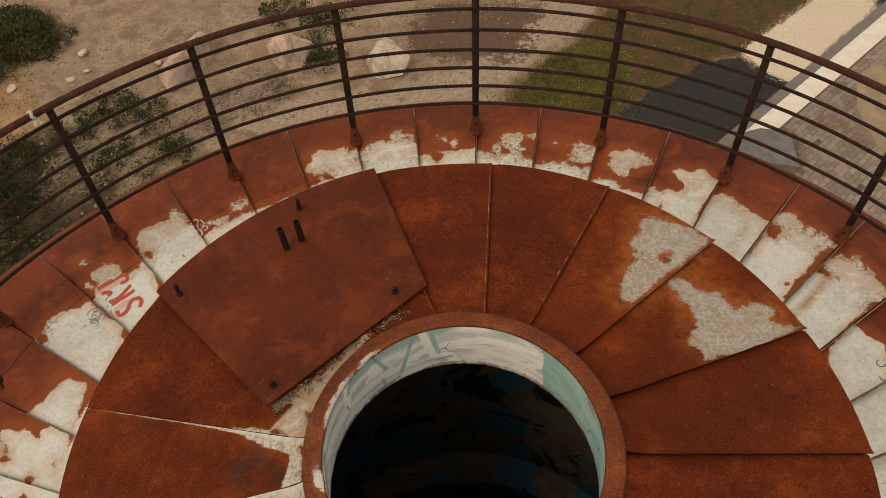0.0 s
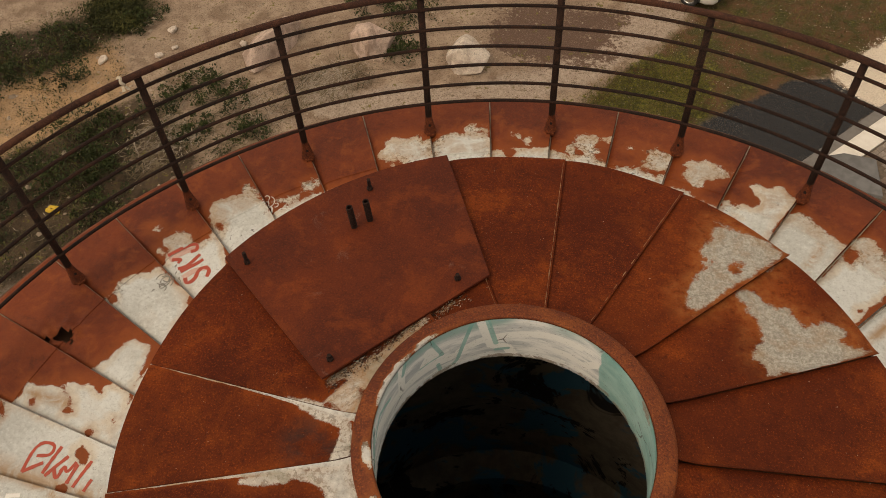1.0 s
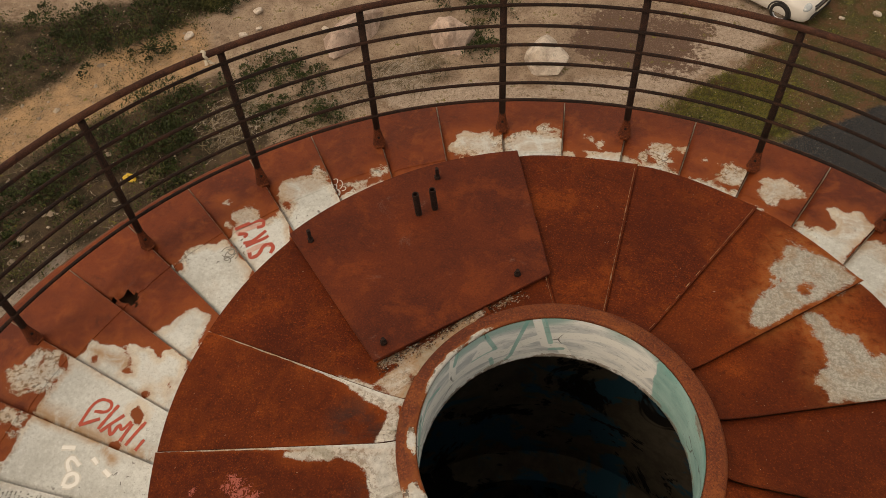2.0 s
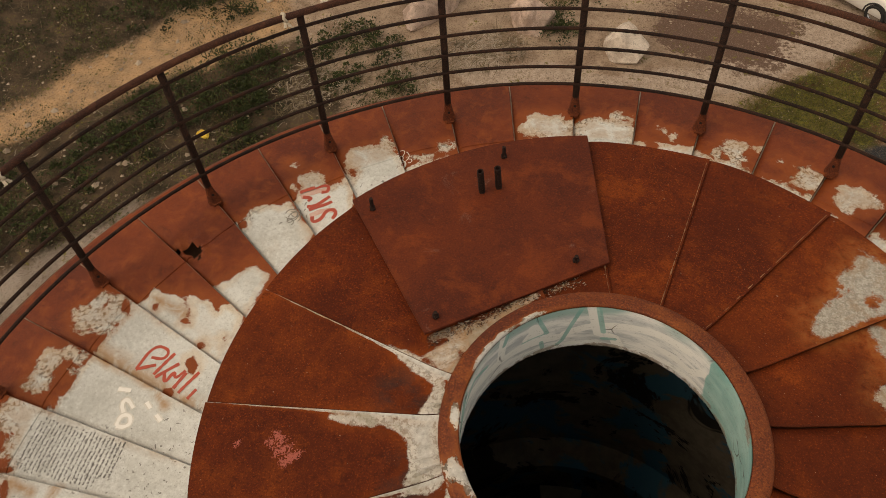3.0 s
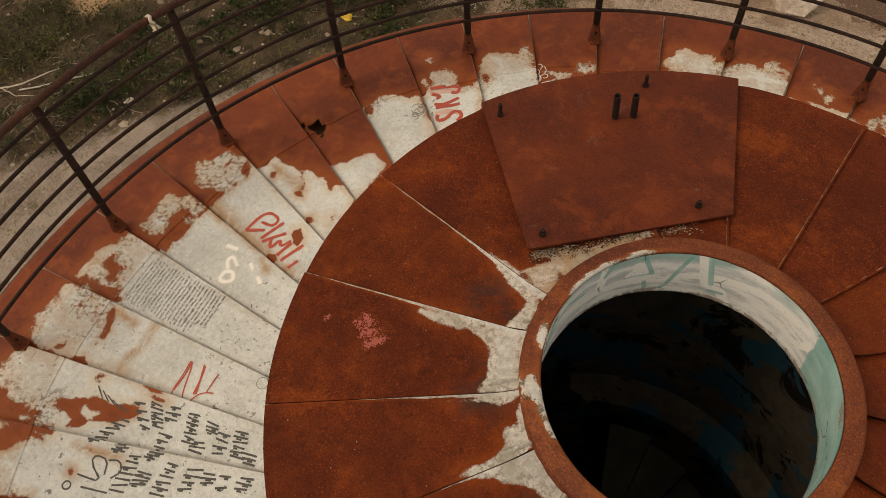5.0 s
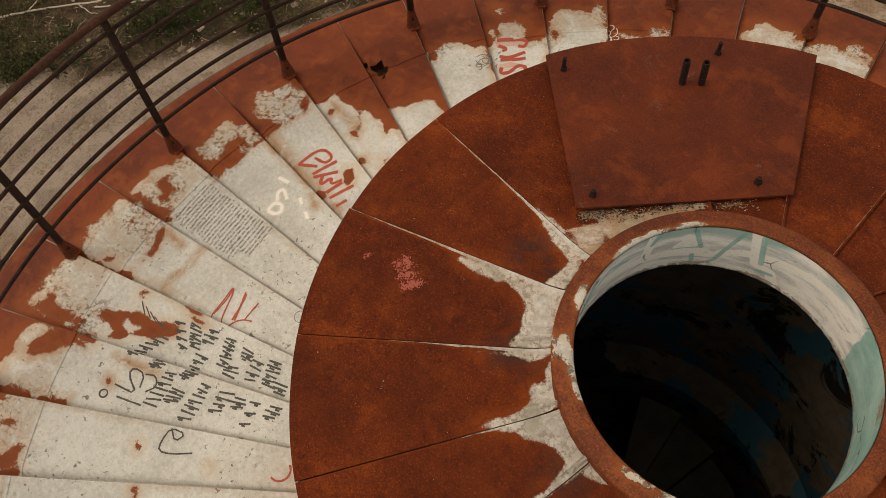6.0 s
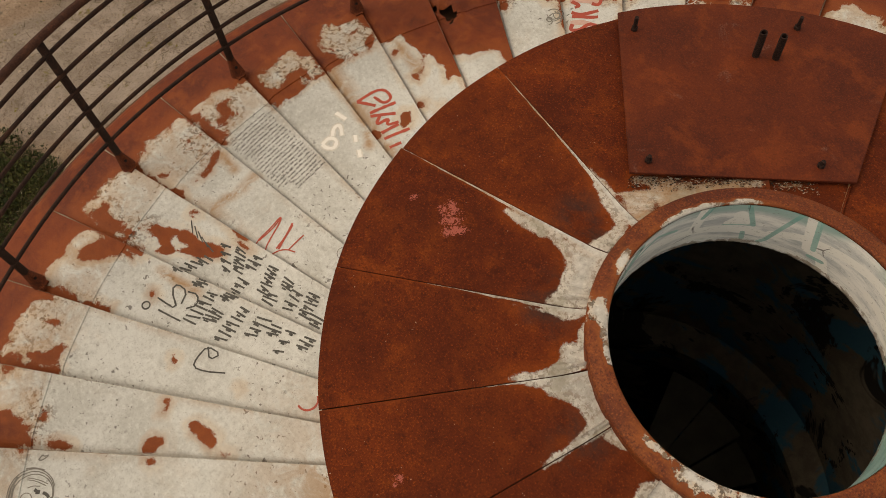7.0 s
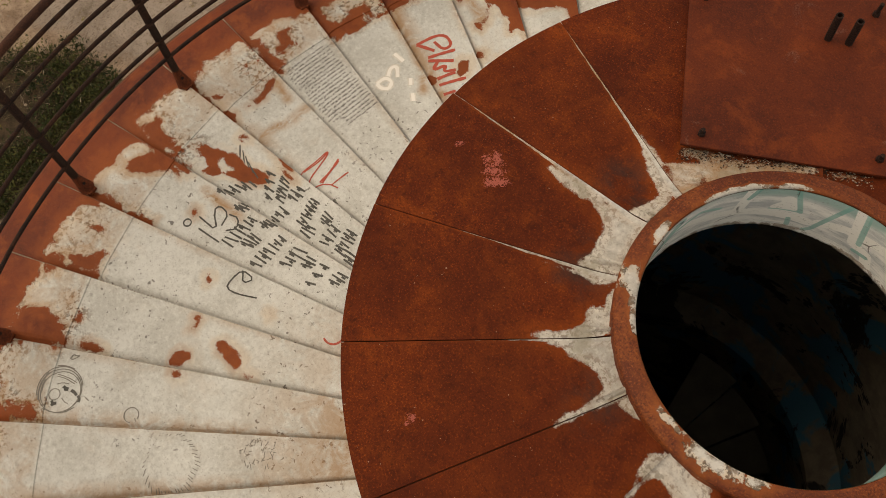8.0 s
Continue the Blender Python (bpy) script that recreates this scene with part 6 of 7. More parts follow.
BUSHES = [(-13.2, 20.2, 0.6, 0.5), (-12.1, 19.4, 0.55, 0.5), (-10.3, 15.8, 0.45, 0.35), (-9.3, 16.6, 0.42, 0.3), (-8.6, 16.1, 0.5, 0.3), (-7.5, 14.8, 0.42, 0.25), (-9.1, 14.8, 0.4, 0.25), (-12.2, 14.0, 1.0, 0.9), (-12.1, 12.9, 0.8, 0.6),
          (-13.4, 12.2, 0.7, 0.55), (-11.2, 13.4, 0.5, 0.4), (-10.7, 12.0, 0.5, 0.35), (-13.6, 11.0, 0.6, 0.45), (-14.4, 10.6, 0.55, 0.4), (-15.1, 7.6, 0.75, 0.5), (-16.6, 6.5, 0.7, 0.5), (-16.2, 8.5, 0.65, 0.5), (-14.5, 9.4, 0.5, 0.35),
          (-15.1, 17.3, 0.9, 0.7), (-13.7, 16.8, 0.6, 0.5), (-16.0, 15.9, 0.8, 0.6), (-14.0, 18.3, 0.7, 0.5), (-16.8, 17.2, 0.8, 0.6), (-3.9, 18.4, 0.5, 0.4), (-5.2, 20.6, 0.5, 0.45), (-3.9, 20.3, 0.45, 0.35), (-17.3, 4.0, 0.6, 0.4),
          (-16.2, 5.8, 0.6, 0.4), (-15.6, 6.7, 0.45, 0.35), (-18.0, 3.0, 0.45, 0.3), (-11.5, 14.7, 0.5, 0.4), (-14.9, -1.9, 0.6, 0.35), (-13.9, -1.6, 0.5, 0.3), (-13.5, -2.7, 0.6, 0.35), (-13.0, -3.9, 0.6, 0.35)]
for n, (x, y, r, h) in enumerate(BUSHES):
    bush(x, y, r, h, 100 + n, leaves=int(1250 * r / 0.7) + 150)


def pick(polys, g):
    while True:
        p = g.choice(polys)
        x, y = g.uniform(min(q[0] for q in p), max(q[0] for q in p)), g.uniform(min(q[1] for q in p), max(q[1] for q in p))
        if inside(x, y, p) > -0.25 * g.random():
            return x, y


def stuff(name, soup, mat, label, category):
    return tagged(new(name, soup.mesh(name, mat)), label, category, kind="stuff")


g = random.Random(11)
weeds, dry, turf, stones = Soup(), Soup(), Soup(), Soup()
for _ in range(11500):
    x, y = pick(ZONES["weeds"], g)
    if wob(x, y, 4.0, 0.55) < -0.22 + 0.3 * g.random():
        continue
    base = Vector((x, y, ground_height(x, y)))
    for _ in range(g.randint(8, 16)):
        d = rand_dir(g, 0.5)
        weeds.leaf(base + Vector((g.gauss(0, 0.15), g.gauss(0, 0.15), g.uniform(0, 0.26))), d, rand_dir(g, 0.9), g.uniform(0.04, 0.10), g.uniform(0.16, 0.36))
SPARSE = [[(-10.4, 16.9), (-8.4, 17.2), (-7.3, 15.0), (-8.4, 12.8), (-10.2, 14.6)], [(-13.4, 18.9), (-11.9, 17.4), (-13.0, 14.6), (-15.6, 15.6)], [(-5.6, 19.6), (-3.2, 21.0), (-2.6, 20.2), (-4.4, 18.9)]]
for _ in range(900):
    x, y = pick(SPARSE, g)
    if wob(x, y, 44.0, 1.1) < g.uniform(-0.15, 0.35):
        continue
    base = Vector((x, y, ground_height(x, y)))
    for _ in range(g.randint(6, 14)):
        weeds.leaf(base + Vector((g.gauss(0, 0.10), g.gauss(0, 0.10), g.uniform(0, 0.12))), rand_dir(g, 0.5), rand_dir(g, 0.9), g.uniform(0.04, 0.09), g.uniform(0.16, 0.36))
for _ in range(5200):
    x, y = pick(ZONES["weeds"], g)
    if wob(x, y, 14.0, 0.8) < -0.1:
        continue
    base = Vector((x, y, ground_height(x, y)))
    for _ in range(g.randint(2, 6)):
        dry.blade(base + Vector((g.gauss(0, 0.1), g.gauss(0, 0.1), 0)), rand_dir(g, 0.05) * g.uniform(0.12, 0.4), g.uniform(0.004, 0.008))
STRAW = [[(-11.0, 14.3), (-9.9, 15.5), (-8.9, 14.2), (-10.2, 12.9)], [(-9.0, 15.0), (-6.4, 17.2), (-6.0, 16.0), (-8.0, 13.8)], [(-6.6, 16.8), (-5.4, 17.9), (-4.4, 17.4), (-5.6, 16.0)]]
for _ in range(900):
    x, y = pick(STRAW, g)
    d = rand_dir(g, -0.2)
    d.z = abs(d.z) * 0.25
    dry.blade(Vector((x, y, ground_height(x, y) + g.uniform(0, 0.05))), d * g.uniform(0.2, 0.75), g.uniform(0.009, 0.018))
for _ in range(700):
    x, y = g.uniform(-14, 3), g.uniform(11, 22)
    if wob(x, y, 21.0, 0.45) < 0.05:
        continue
    d = rand_dir(g, -0.2)
    d.z = abs(d.z) * 0.1
    dry.blade(Vector((x, y, ground_height(x, y) + 0.015)), d * g.uniform(0.08, 0.4), g.uniform(0.005, 0.012))
for _ in range(5200):
    x, y = pick(ZONES["turf"] * 2 + ZONES["moss"], g)
    if inside(x, y, ZONES["slag"][0]) > -0.1 or inside(x, y, ZONES["chalk"][0]) > -0.1:
        continue
    base = Vector((x, y, ground_height(x, y)))
    for _ in range(g.randint(2, 5)):
        turf.blade(base + Vector((g.gauss(0, 0.06), g.gauss(0, 0.06), 0)), rand_dir(g, 0.4) * g.uniform(0.05, 0.16), g.uniform(0.006, 0.012))
for _ in range(11000):
    x, y = g.uniform(-20, 8), g.uniform(-4, 23)
    if math.hypot(x, y) < 3 or x > 3.2 or inside(x, y, ZONES["turf"][0]) > -0.3 or wob(x, y, 2.0, 0.5) < g.uniform(-0.7, 0.25):
        continue
    r = g.choice((0.012, 0.015, 0.015, 0.02, 0.02, 0.03, 0.045))
    stones.pebble(Vector((x, y, ground_height(x, y) + r * 0.2)), r, g)
for _ in range(150):
    x, y = pick(ZONES["ochre"] + ZONES["weeds"][:2], g)
    r = g.choice((0.04, 0.05, 0.06, 0.08, 0.12))
    stones.pebble(Vector((x, y, ground_height(x, y) + r * 0.15)), r, g)
for _ in range(1500):
    x, y = pick(ZONES["track"], g)
    if wob(x, y, 31.0, 0.5) < g.uniform(-0.3, 0.3):
        continue
    d = rand_dir(g, -0.2)
    d.z = abs(d.z) * 0.1
    dry.blade(Vector((x, y, ground_height(x, y) + 0.012)), d * g.uniform(0.06, 0.28), g.uniform(0.004, 0.010))
for _ in range(5000):
    x, y = pick(ZONES["track"], g)
    if wob(x, y, 37.0, 0.6) < g.uniform(-0.1, 0.6):
        continue
    r = g.choice((0.010, 0.012, 0.016, 0.022))
    stones.pebble(Vector((x, y, ground_height(x, y) + r * 0.2)), r, g)
for _ in range(900):
    x, y = pick(ZONES["turf"], g)
    if inside(x, y, ZONES["slag"][0]) < -0.1 and inside(x, y, ZONES["chalk"][0]) < -0.1:
        r = g.choice((0.010, 0.012, 0.015, 0.022))
        stones.pebble(Vector((x, y, ground_height(x, y) + 0.02)), r, g)
twigs = Soup()
for _ in range(2600):
    x, y = pick(STRAW * 2 + ZONES["weeds"][1:2] + SPARSE[:1] + ZONES["weeds"], g)
    if wob(x, y, 51.0, 0.7) < g.uniform(-0.4, 0.3):
        continue
    t = g.uniform(0, 2 * math.pi)
    p = Vector((x, y, ground_height(x, y) + g.uniform(0.02, 0.16)))
    d = Vector((math.cos(t), math.sin(t), g.uniform(-0.05, 0.25))) * g.uniform(0.12, 0.5)
    w = g.uniform(0.005, 0.011)
    bend = Vector((-d.y, d.x, 0)) * g.uniform(-0.25, 0.25)
    twigs.blade(p, d * 0.6 + bend, w)
    twigs.blade(p + d * 0.4 + bend * 0.6, d * 0.6 - bend * 0.4, w * 0.8)
for _ in range(1500):
    x, y = pick(ZONES["ochre"], g)
    if wob(x, y, 61.0, 0.9) < g.uniform(-0.3, 0.4):
        continue
    base = Vector((x, y, ground_height(x, y)))
    for _ in range(g.randint(2, 5)):
        weeds.leaf(base + Vector((g.gauss(0, 0.07), g.gauss(0, 0.07), g.uniform(0, 0.05))), rand_dir(g, 0.2), rand_dir(g, 0.9), g.uniform(0.03, 0.07), g.uniform(0.16, 0.36))
    if g.random() < 0.4:
        d = rand_dir(g, -0.1)
        dry.blade(base + Vector((0, 0, 0.02)), Vector((d.x, d.y, abs(d.z) * 0.3)) * g.uniform(0.1, 0.3), g.uniform(0.005, 0.010))
stuff("dead_twigs", twigs, TWIG, "pale bleached dead twigs lying among weeds", "twigs")
stuff("weeds", weeds, WEED, "low green and olive weeds growing in patches", "weeds")
stuff("dry_grass", dry, DRY, "dry straw and dead stalks lying on dirt", "dry grass")
stuff("turf_grass", turf, TURF, "short brown and green turf grass", "grass")
stuff("loose_stones", stones, STONE, "loose pale stones scattered on dirt", "stones")
chips = Soup()
for _ in range(5200):
    x, y = pick(ZONES["chalk"], g)
    chips.pebble(Vector((x, y, 0.004)), g.uniform(0.008, 0.018), g)
CHIP = Kit("chalk_chip", 0.9, spec=0.2)
CHIP = CHIP.done(CHIP.mix(CHIP.island(), (0.74, 0.64, 0.52), (0.90, 0.82, 0.69)))
stuff("white_gravel", chips, CHIP, "spread of pale cream gravel chips", "gravel")
chips = Soup()
for _ in range(2600):
    x, y = pick(ZONES["slag"], g)
    chips.pebble(Vector((x, y, 0.006)), g.uniform(0.008, 0.016), g)
CHIP2 = Kit("slag_chip", 0.85, spec=0.3)
CHIP2 = CHIP2.done(CHIP2.mix(CHIP2.math("POWER", CHIP2.island(), 6.0), (0.022, 0.024, 0.027), (0.22, 0.215, 0.21)))
stuff("dark_gravel", chips, CHIP2, "spread of blue-black gravel chips", "gravel")

# ---- litter ----
BAG = simple("yellow_plastic", (0.62, 0.38, 0.03), (0.75, 0.52, 0.08), 12, 0.5, 0.0)
bm = bmesh.new()
bmesh.ops.create_icosphere(bm, subdivisions=3, radius=0.145)
for v in bm.verts:
    c = v.co.copy()
    v.co = Vector((c.x * 1.25, c.y * 0.75, c.z * 0.5)) + c.normalized() * (0.06 * wob(c.x, c.y, c.z, 9) + 0.03 * wob(c.x, c.y, c.z, 25))
bag = part("plastic_bag", bm, BAG)
bag.location = (-11.9, 11.7, ground_height(-11.9, 11.7) + 0.08)
tagged(bag, "crumpled yellow plastic bag lying among weeds", "bag")
DEADWOOD = simple("bleached_wood", (0.62, 0.55, 0.47), (0.40, 0.34, 0.28), 18, 0.9, 0.004)
branch = thing("dead_branch", "bleached dead branch lying among dark weeds", "branch")
for line, r in (([(-20.6, 2.9), (-19.6, 3.7), (-18.9, 4.6), (-18.0, 5.6), (-17.4, 6.6)], 0.035), ([(-19.2, 4.2), (-19.4, 4.9), (-19.2, 5.6)], 0.018), ([(-18.4, 5.2), (-17.8, 5.2), (-17.3, 5.5)], 0.016)):
    pts = []
    for (x0, y0), (x1, y1) in zip(line, line[1:]):
        pts += [(x0 + (x1 - x0) * i / 5 + 0.05 * wob(x0 + i, y0), y0 + (y1 - y0) * i / 5 + 0.05 * wob(y0, x0 + i), ground_height(x0, y0) + 0.16 + 0.03 * wob(i, x0)) for i in range(5)]
    part("limb", tube(pts, [r * (1 - 0.6 * i / len(pts)) for i in range(len(pts))], 6), DEADWOOD, branch, smooth=True)
ROPE = simple("rope_white", (0.60, 0.56, 0.50), (0.45, 0.42, 0.37), 40, 0.9, 0.0)
pts = []
for i in range(24):
    u = i / 23
    x, y = -18.0 + 1.5 * u + 0.06 * math.sin(9 * u), 5.4 + 1.6 * u + 0.05 * math.sin(7 * u + 1)
    pts.append((x, y, ground_height(x, y) + 0.05))
tagged(part("rope", tube(pts, 0.022, 6), ROPE, smooth=True), "frayed white rope lying over weeds", "rope")
for n, (x, y, r) in enumerate(((-11.0, 17.75, 0.16), (-10.6, 18.1, 0.12), (-10.9, 18.9, 0.2), (-8.6, 18.4, 0.15), (-15.9, 7.9, 0.13), (-15.2, 6.6, 0.16), (-12.7, 17.5, 0.2), (5.0, 21.9, 0.16), (7.4, 21.6, 0.14), (6.4, 21.3, 0.1))):
    boulder("stone", x, y, r, r * 0.8, r * 0.6, 40 * n, 20 + n, BOULDER, "small pale stone lying on the dirt", [(0.3, 0.2, 0.9, 0.5), (0.6, -0.7, 0.2, 0.6)])

# ---- setts ----


def sett_mesh():
    bm = bmesh.new()
    box(bm, 0.005, 0.225, 0.005, 0.140, 0.0, 0.062)
    top = [v for v in bm.verts if v.co.z > 0.05]
    bmesh.ops.bevel(bm, geom=[e for e in bm.edges if e.verts[0] in top and e.verts[1] in top], offset=0.014, segments=1, affect="EDGES")
    return from_bm("sett", bm, SETT)


sett_me = sett_mesh()
sett_rest = Soup()
sg = random.Random(3)
count = 0
for row in range(30):
    for col in range(42):
        u, v = -1.2 + col * 0.23 + (0.115 if row % 2 else 0.0), 0.89 + row * 0.145
        p = kerb_at(u + 0.115, v + 0.07)
        if inside(p.x, p.y, sv) > -0.14 or sg.random() < 0.015:
            continue
        m = Matrix(((KD.x, KN.x, 0, kerb_at(u, v).x), (KD.y, KN.y, 0, kerb_at(u, v).y), (0, 0, 1, 0.0), (0, 0, 0, 1))) @ pose(0, 0, 0.008 * sg.random(), sg.gauss(0, 1.0), sg.gauss(0, 1.0), sg.gauss(0, 0.8))
        if count < 300 and row < 14 and 0 <= col < 24:
            ob = attach("sett", sett_me, pavement)
            ob.matrix_basis = m
            count += 1
        else:
            i = len(sett_rest.v)
            sett_rest.v += [m @ w.co for w in sett_me.vertices]
            sett_rest.f += [tuple(i + k for k in f.vertices) for f in sett_me.polygons]
SETT2 = Kit("sett_granite_rest", 0.85)
c = SETT2.mix(SETT2.ramp(SETT2.noise(22, 6), 0.38, 0.7), (0.38, 0.315, 0.26), (0.22, 0.185, 0.155))
SETT2 = SETT2.done(SETT2.mix(SETT2.math("MULTIPLY", SETT2.island(), 0.75), c, (0.15, 0.13, 0.11)))
rest = attach("setts", sett_rest.mesh("setts", SETT2), pavement, "grey granite setts")
tagged(rest, kind="stuff")

# ---- marks on the deck: spray paint, marker and scratches, all without letters ----
RED_SPRAY = simple("red_spray", (0.52, 0.085, 0.05), (0.42, 0.085, 0.06), 40, 0.6, 0.0)
WHITE_SPRAY = simple("white_spray", (0.93, 0.92, 0.87), (0.88, 0.87, 0.82), 40, 0.3, 0.0)
OVERSPRAY = simple("white_overspray", (0.76, 0.75, 0.70), (0.62, 0.605, 0.55), 90, 0.5, 0.0)
MARKER = simple("black_marker", (0.055, 0.055, 0.05), (0.10, 0.10, 0.09), 60, 0.6, 0.0)
INK = simple("faded_ink", (0.19, 0.19, 0.18), (0.12, 0.12, 0.115), 60, 0.6, 0.0)
PENCIL = simple("grey_pencil", (0.26, 0.25, 0.22), (0.20, 0.19, 0.17), 60, 0.7, 0.0)


def deck_point(a, r, lift):
    q = (a - POST_A) / 7.5
    j = math.floor(q)
    return Vector(pol(a, r, deck_top(j, q - j, r) + lift))


def ribbon(soup, pts, width, lift=0.0022, fine=0.012):
    """A thin painted stroke through places given as (bearing, distance)."""
    path = []
    for (a0, r0), (a1, r1) in zip(pts, pts[1:]):
        n = max(1, int(math.hypot(math.radians(a1 - a0) * r0, r1 - r0) / fine))
        path += [(a0 + (a1 - a0) * i / n, r0 + (r1 - r0) * i / n) for i in range(n)]
    path.append(pts[-1])
    ws = [deck_point(a, r, lift) for a, r in path]
    rows = []
    for i, p in enumerate(ws):
        d = ws[min(i + 1, len(ws) - 1)] - ws[max(i - 1, 0)]
        if d.length < 1e-6:
            d = Vector((1, 0, 0))
        s = d.cross(Vector((0, 0, 1))).normalized() * width * 0.5 * (0.85 + 0.3 * wob(p.x, p.y, 0, 40))
        k = len(soup.v)
        soup.v += [p + s, p - s, p - s - Vector((0, 0, 0.0012)), p + s - Vector((0, 0, 0.0012))]
        rows.append(k)
    for p, q in zip(rows, rows[1:]):
        soup.f += [(p, p + 1, q + 1, q), (p + 1, p + 2, q + 2, q + 1), (p + 3, p, q, q + 3)]
    soup.f += [(rows[0], rows[0] + 3, rows[0] + 2, rows[0] + 1), (rows[-1], rows[-1] + 1, rows[-1] + 2, rows[-1] + 3)]


def rounded(pts, times=2):
    """Corners cut off, as a hand would draw them."""
    for _ in range(times if len(pts) > 2 else 0):
        out = [pts[0]]
        for (a, r), (b, q) in zip(pts, pts[1:]):
            out += [(a * 0.75 + b * 0.25, r * 0.75 + q * 0.25), (a * 0.25 + b * 0.75, r * 0.25 + q * 0.75)]
        pts = out + [pts[-1]]
    return pts


def mark(label, mat, strokes, width, name="paint_mark"):
    s = Soup()
    for pts in strokes:
        ribbon(s, rounded(pts, 2 if name == "paint_mark" else 1), width)
    return attach(name, s.mesh(name, mat), deck, label)


def arc(a, r, rad, t0, t1, n=16, squash=1.0):
    """A curve of that radius in metres round a place on the deck."""
    return [(a + math.degrees(rad * math.cos(t0 + (t1 - t0) * i / n) / r), r + squash * rad * math.sin(t0 + (t1 - t0) * i / n)) for i in range(n + 1)]


TAU = 2 * math.pi
# red tags, unreadable: plain strokes
for strokes in ([[(168.8, 2.486), (165.1, 2.496), (164.5, 2.402), (166.0, 2.386), (166.6, 2.46)], [(168.8, 2.486), (167.1, 2.405)]], [[(168.3, 2.38), (164.6, 2.363)], [(168.5, 2.361), (165.4, 2.30)]],
                [[(167.4, 2.334), (168.7, 2.292), (166.4, 2.294), (167.5, 2.26), (165.7, 2.243)]], [[(168.6, 2.233), (165.9, 2.23)], [(168.8, 2.193), (164.9, 2.172)], [(168.9, 2.129), (167.1, 2.12)]]):
    mark("red sprayed strokes", RED_SPRAY, strokes, 0.021)
for strokes in ([[(138.4, 2.796), (137.2, 2.788), (134.7, 2.766), (135.2, 2.712), (136.0, 2.73)], [(138.4, 2.756), (137.4, 2.72), (138.1, 2.71)]], [[(138.6, 2.676), (137.4, 2.651), (135.3, 2.675)], [(138.6, 2.648), (136.4, 2.629), (135.4, 2.63)]],
                [[(138.7, 2.591), (139.1, 2.55), (137.9, 2.54), (136.7, 2.584), (135.8, 2.575), (135.6, 2.538), (136.5, 2.508)]]):
    mark("red sprayed strokes", RED_SPRAY, strokes, 0.026)
PINK_SPRAY = simple("red_overspray", (0.66, 0.47, 0.41), (0.60, 0.36, 0.30), 55, 0.7, 0.0)
s = Soup()
for pts in ([(138.6, 2.765), (136.4, 2.755), (135.0, 2.72)], [(138.9, 2.60), (137.2, 2.60), (135.6, 2.56)]):
    ribbon(s, rounded(pts), 0.040, lift=0.0014)
attach("paint_mark", s.mesh("paint_mark", PINK_SPRAY), deck, "faint red overspray round the strokes")
mark("red scratchy strokes", RED_SPRAY, [[(192.1, 2.214), (189.5, 2.199), (187.1, 2.203), (187.8, 2.182), (190.4, 2.162), (192.4, 2.15)], [(191.6, 2.205), (189.4, 2.188), (187.5, 2.194)]], 0.008)
mark("red scratchy strokes", RED_SPRAY, [[(187.0, 2.125), (189.2, 2.101), (191.3, 2.10)], [(187.2, 2.117), (191.2, 2.088)]], 0.011)
mark("red scratchy strokes", RED_SPRAY, [[(187.4, 2.031), (189.3, 2.039), (190.5, 2.042)], [(192.3, 2.111), (190.6, 2.059), (190.2, 2.005)]], 0.008)
mark("red sprayed arc", RED_SPRAY, [arc(211.2, 1.56, 0.05, -2.2, 0.8)], 0.011)
# white spray on the clean plate, each stroke with its fainter overspray
WHITE_MARKS = [[(176.0, 2.374), (174.6, 2.386), (174.1, 2.34), (175.1, 2.309), (175.9, 2.337), (176.0, 2.374)], [(174.2, 2.382), (173.3, 2.423), (172.4, 2.413), (173.2, 2.348)], [(171.9, 2.491), (171.4, 2.421)],
               [(171.8, 2.304), (172.3, 2.264)], [(172.7, 2.215), (173.2, 2.171)]]
s = Soup()
for pts in WHITE_MARKS:
    ribbon(s, rounded(pts), 0.040, lift=0.0014)
attach("paint_mark", s.mesh("paint_mark", OVERSPRAY), deck, "pale overspray round the white strokes")
mark("white sprayed ring and dashes", WHITE_SPRAY, WHITE_MARKS, 0.022)
# black marker: rows of plain bars where names stand
WORDS = [(194.1, 2.345, 197.6, 2.243, 3), (193.8, 2.251, 197.0, 2.188, 4), (193.4, 2.144, 195.8, 2.146, 2), (197.1, 2.135, 199.6, 2.149, 2), (193.6, 2.043, 198.1, 2.01, 5), (197.1, 1.959, 199.1, 1.966, 2),
         (194.1, 1.934, 195.8, 1.918, 2), (194.9, 1.856, 198.8, 1.853, 3), (194.0, 1.776, 198.6, 1.751, 4)]
WORDS += [(196.7, 2.36, 200.3, 2.48, 4), (200.6, 2.235, 205.6, 2.28, 5), (202.5, 2.165, 204.4, 2.188, 3), (199.9, 2.131, 201.0, 2.175, 2), (200.7, 2.04, 206.4, 2.09, 5), (200.8, 1.923, 204.5, 1.96, 3),
          (201.2, 1.855, 203.1, 1.857, 2), (200.6, 1.773, 205.8, 1.793, 2), (197.0, 1.704, 199.2, 1.685, 2), (200.8, 1.665, 203.4, 1.693, 2), (199.7, 2.294, 200.8, 2.339, 2)]
wg = random.Random(8)
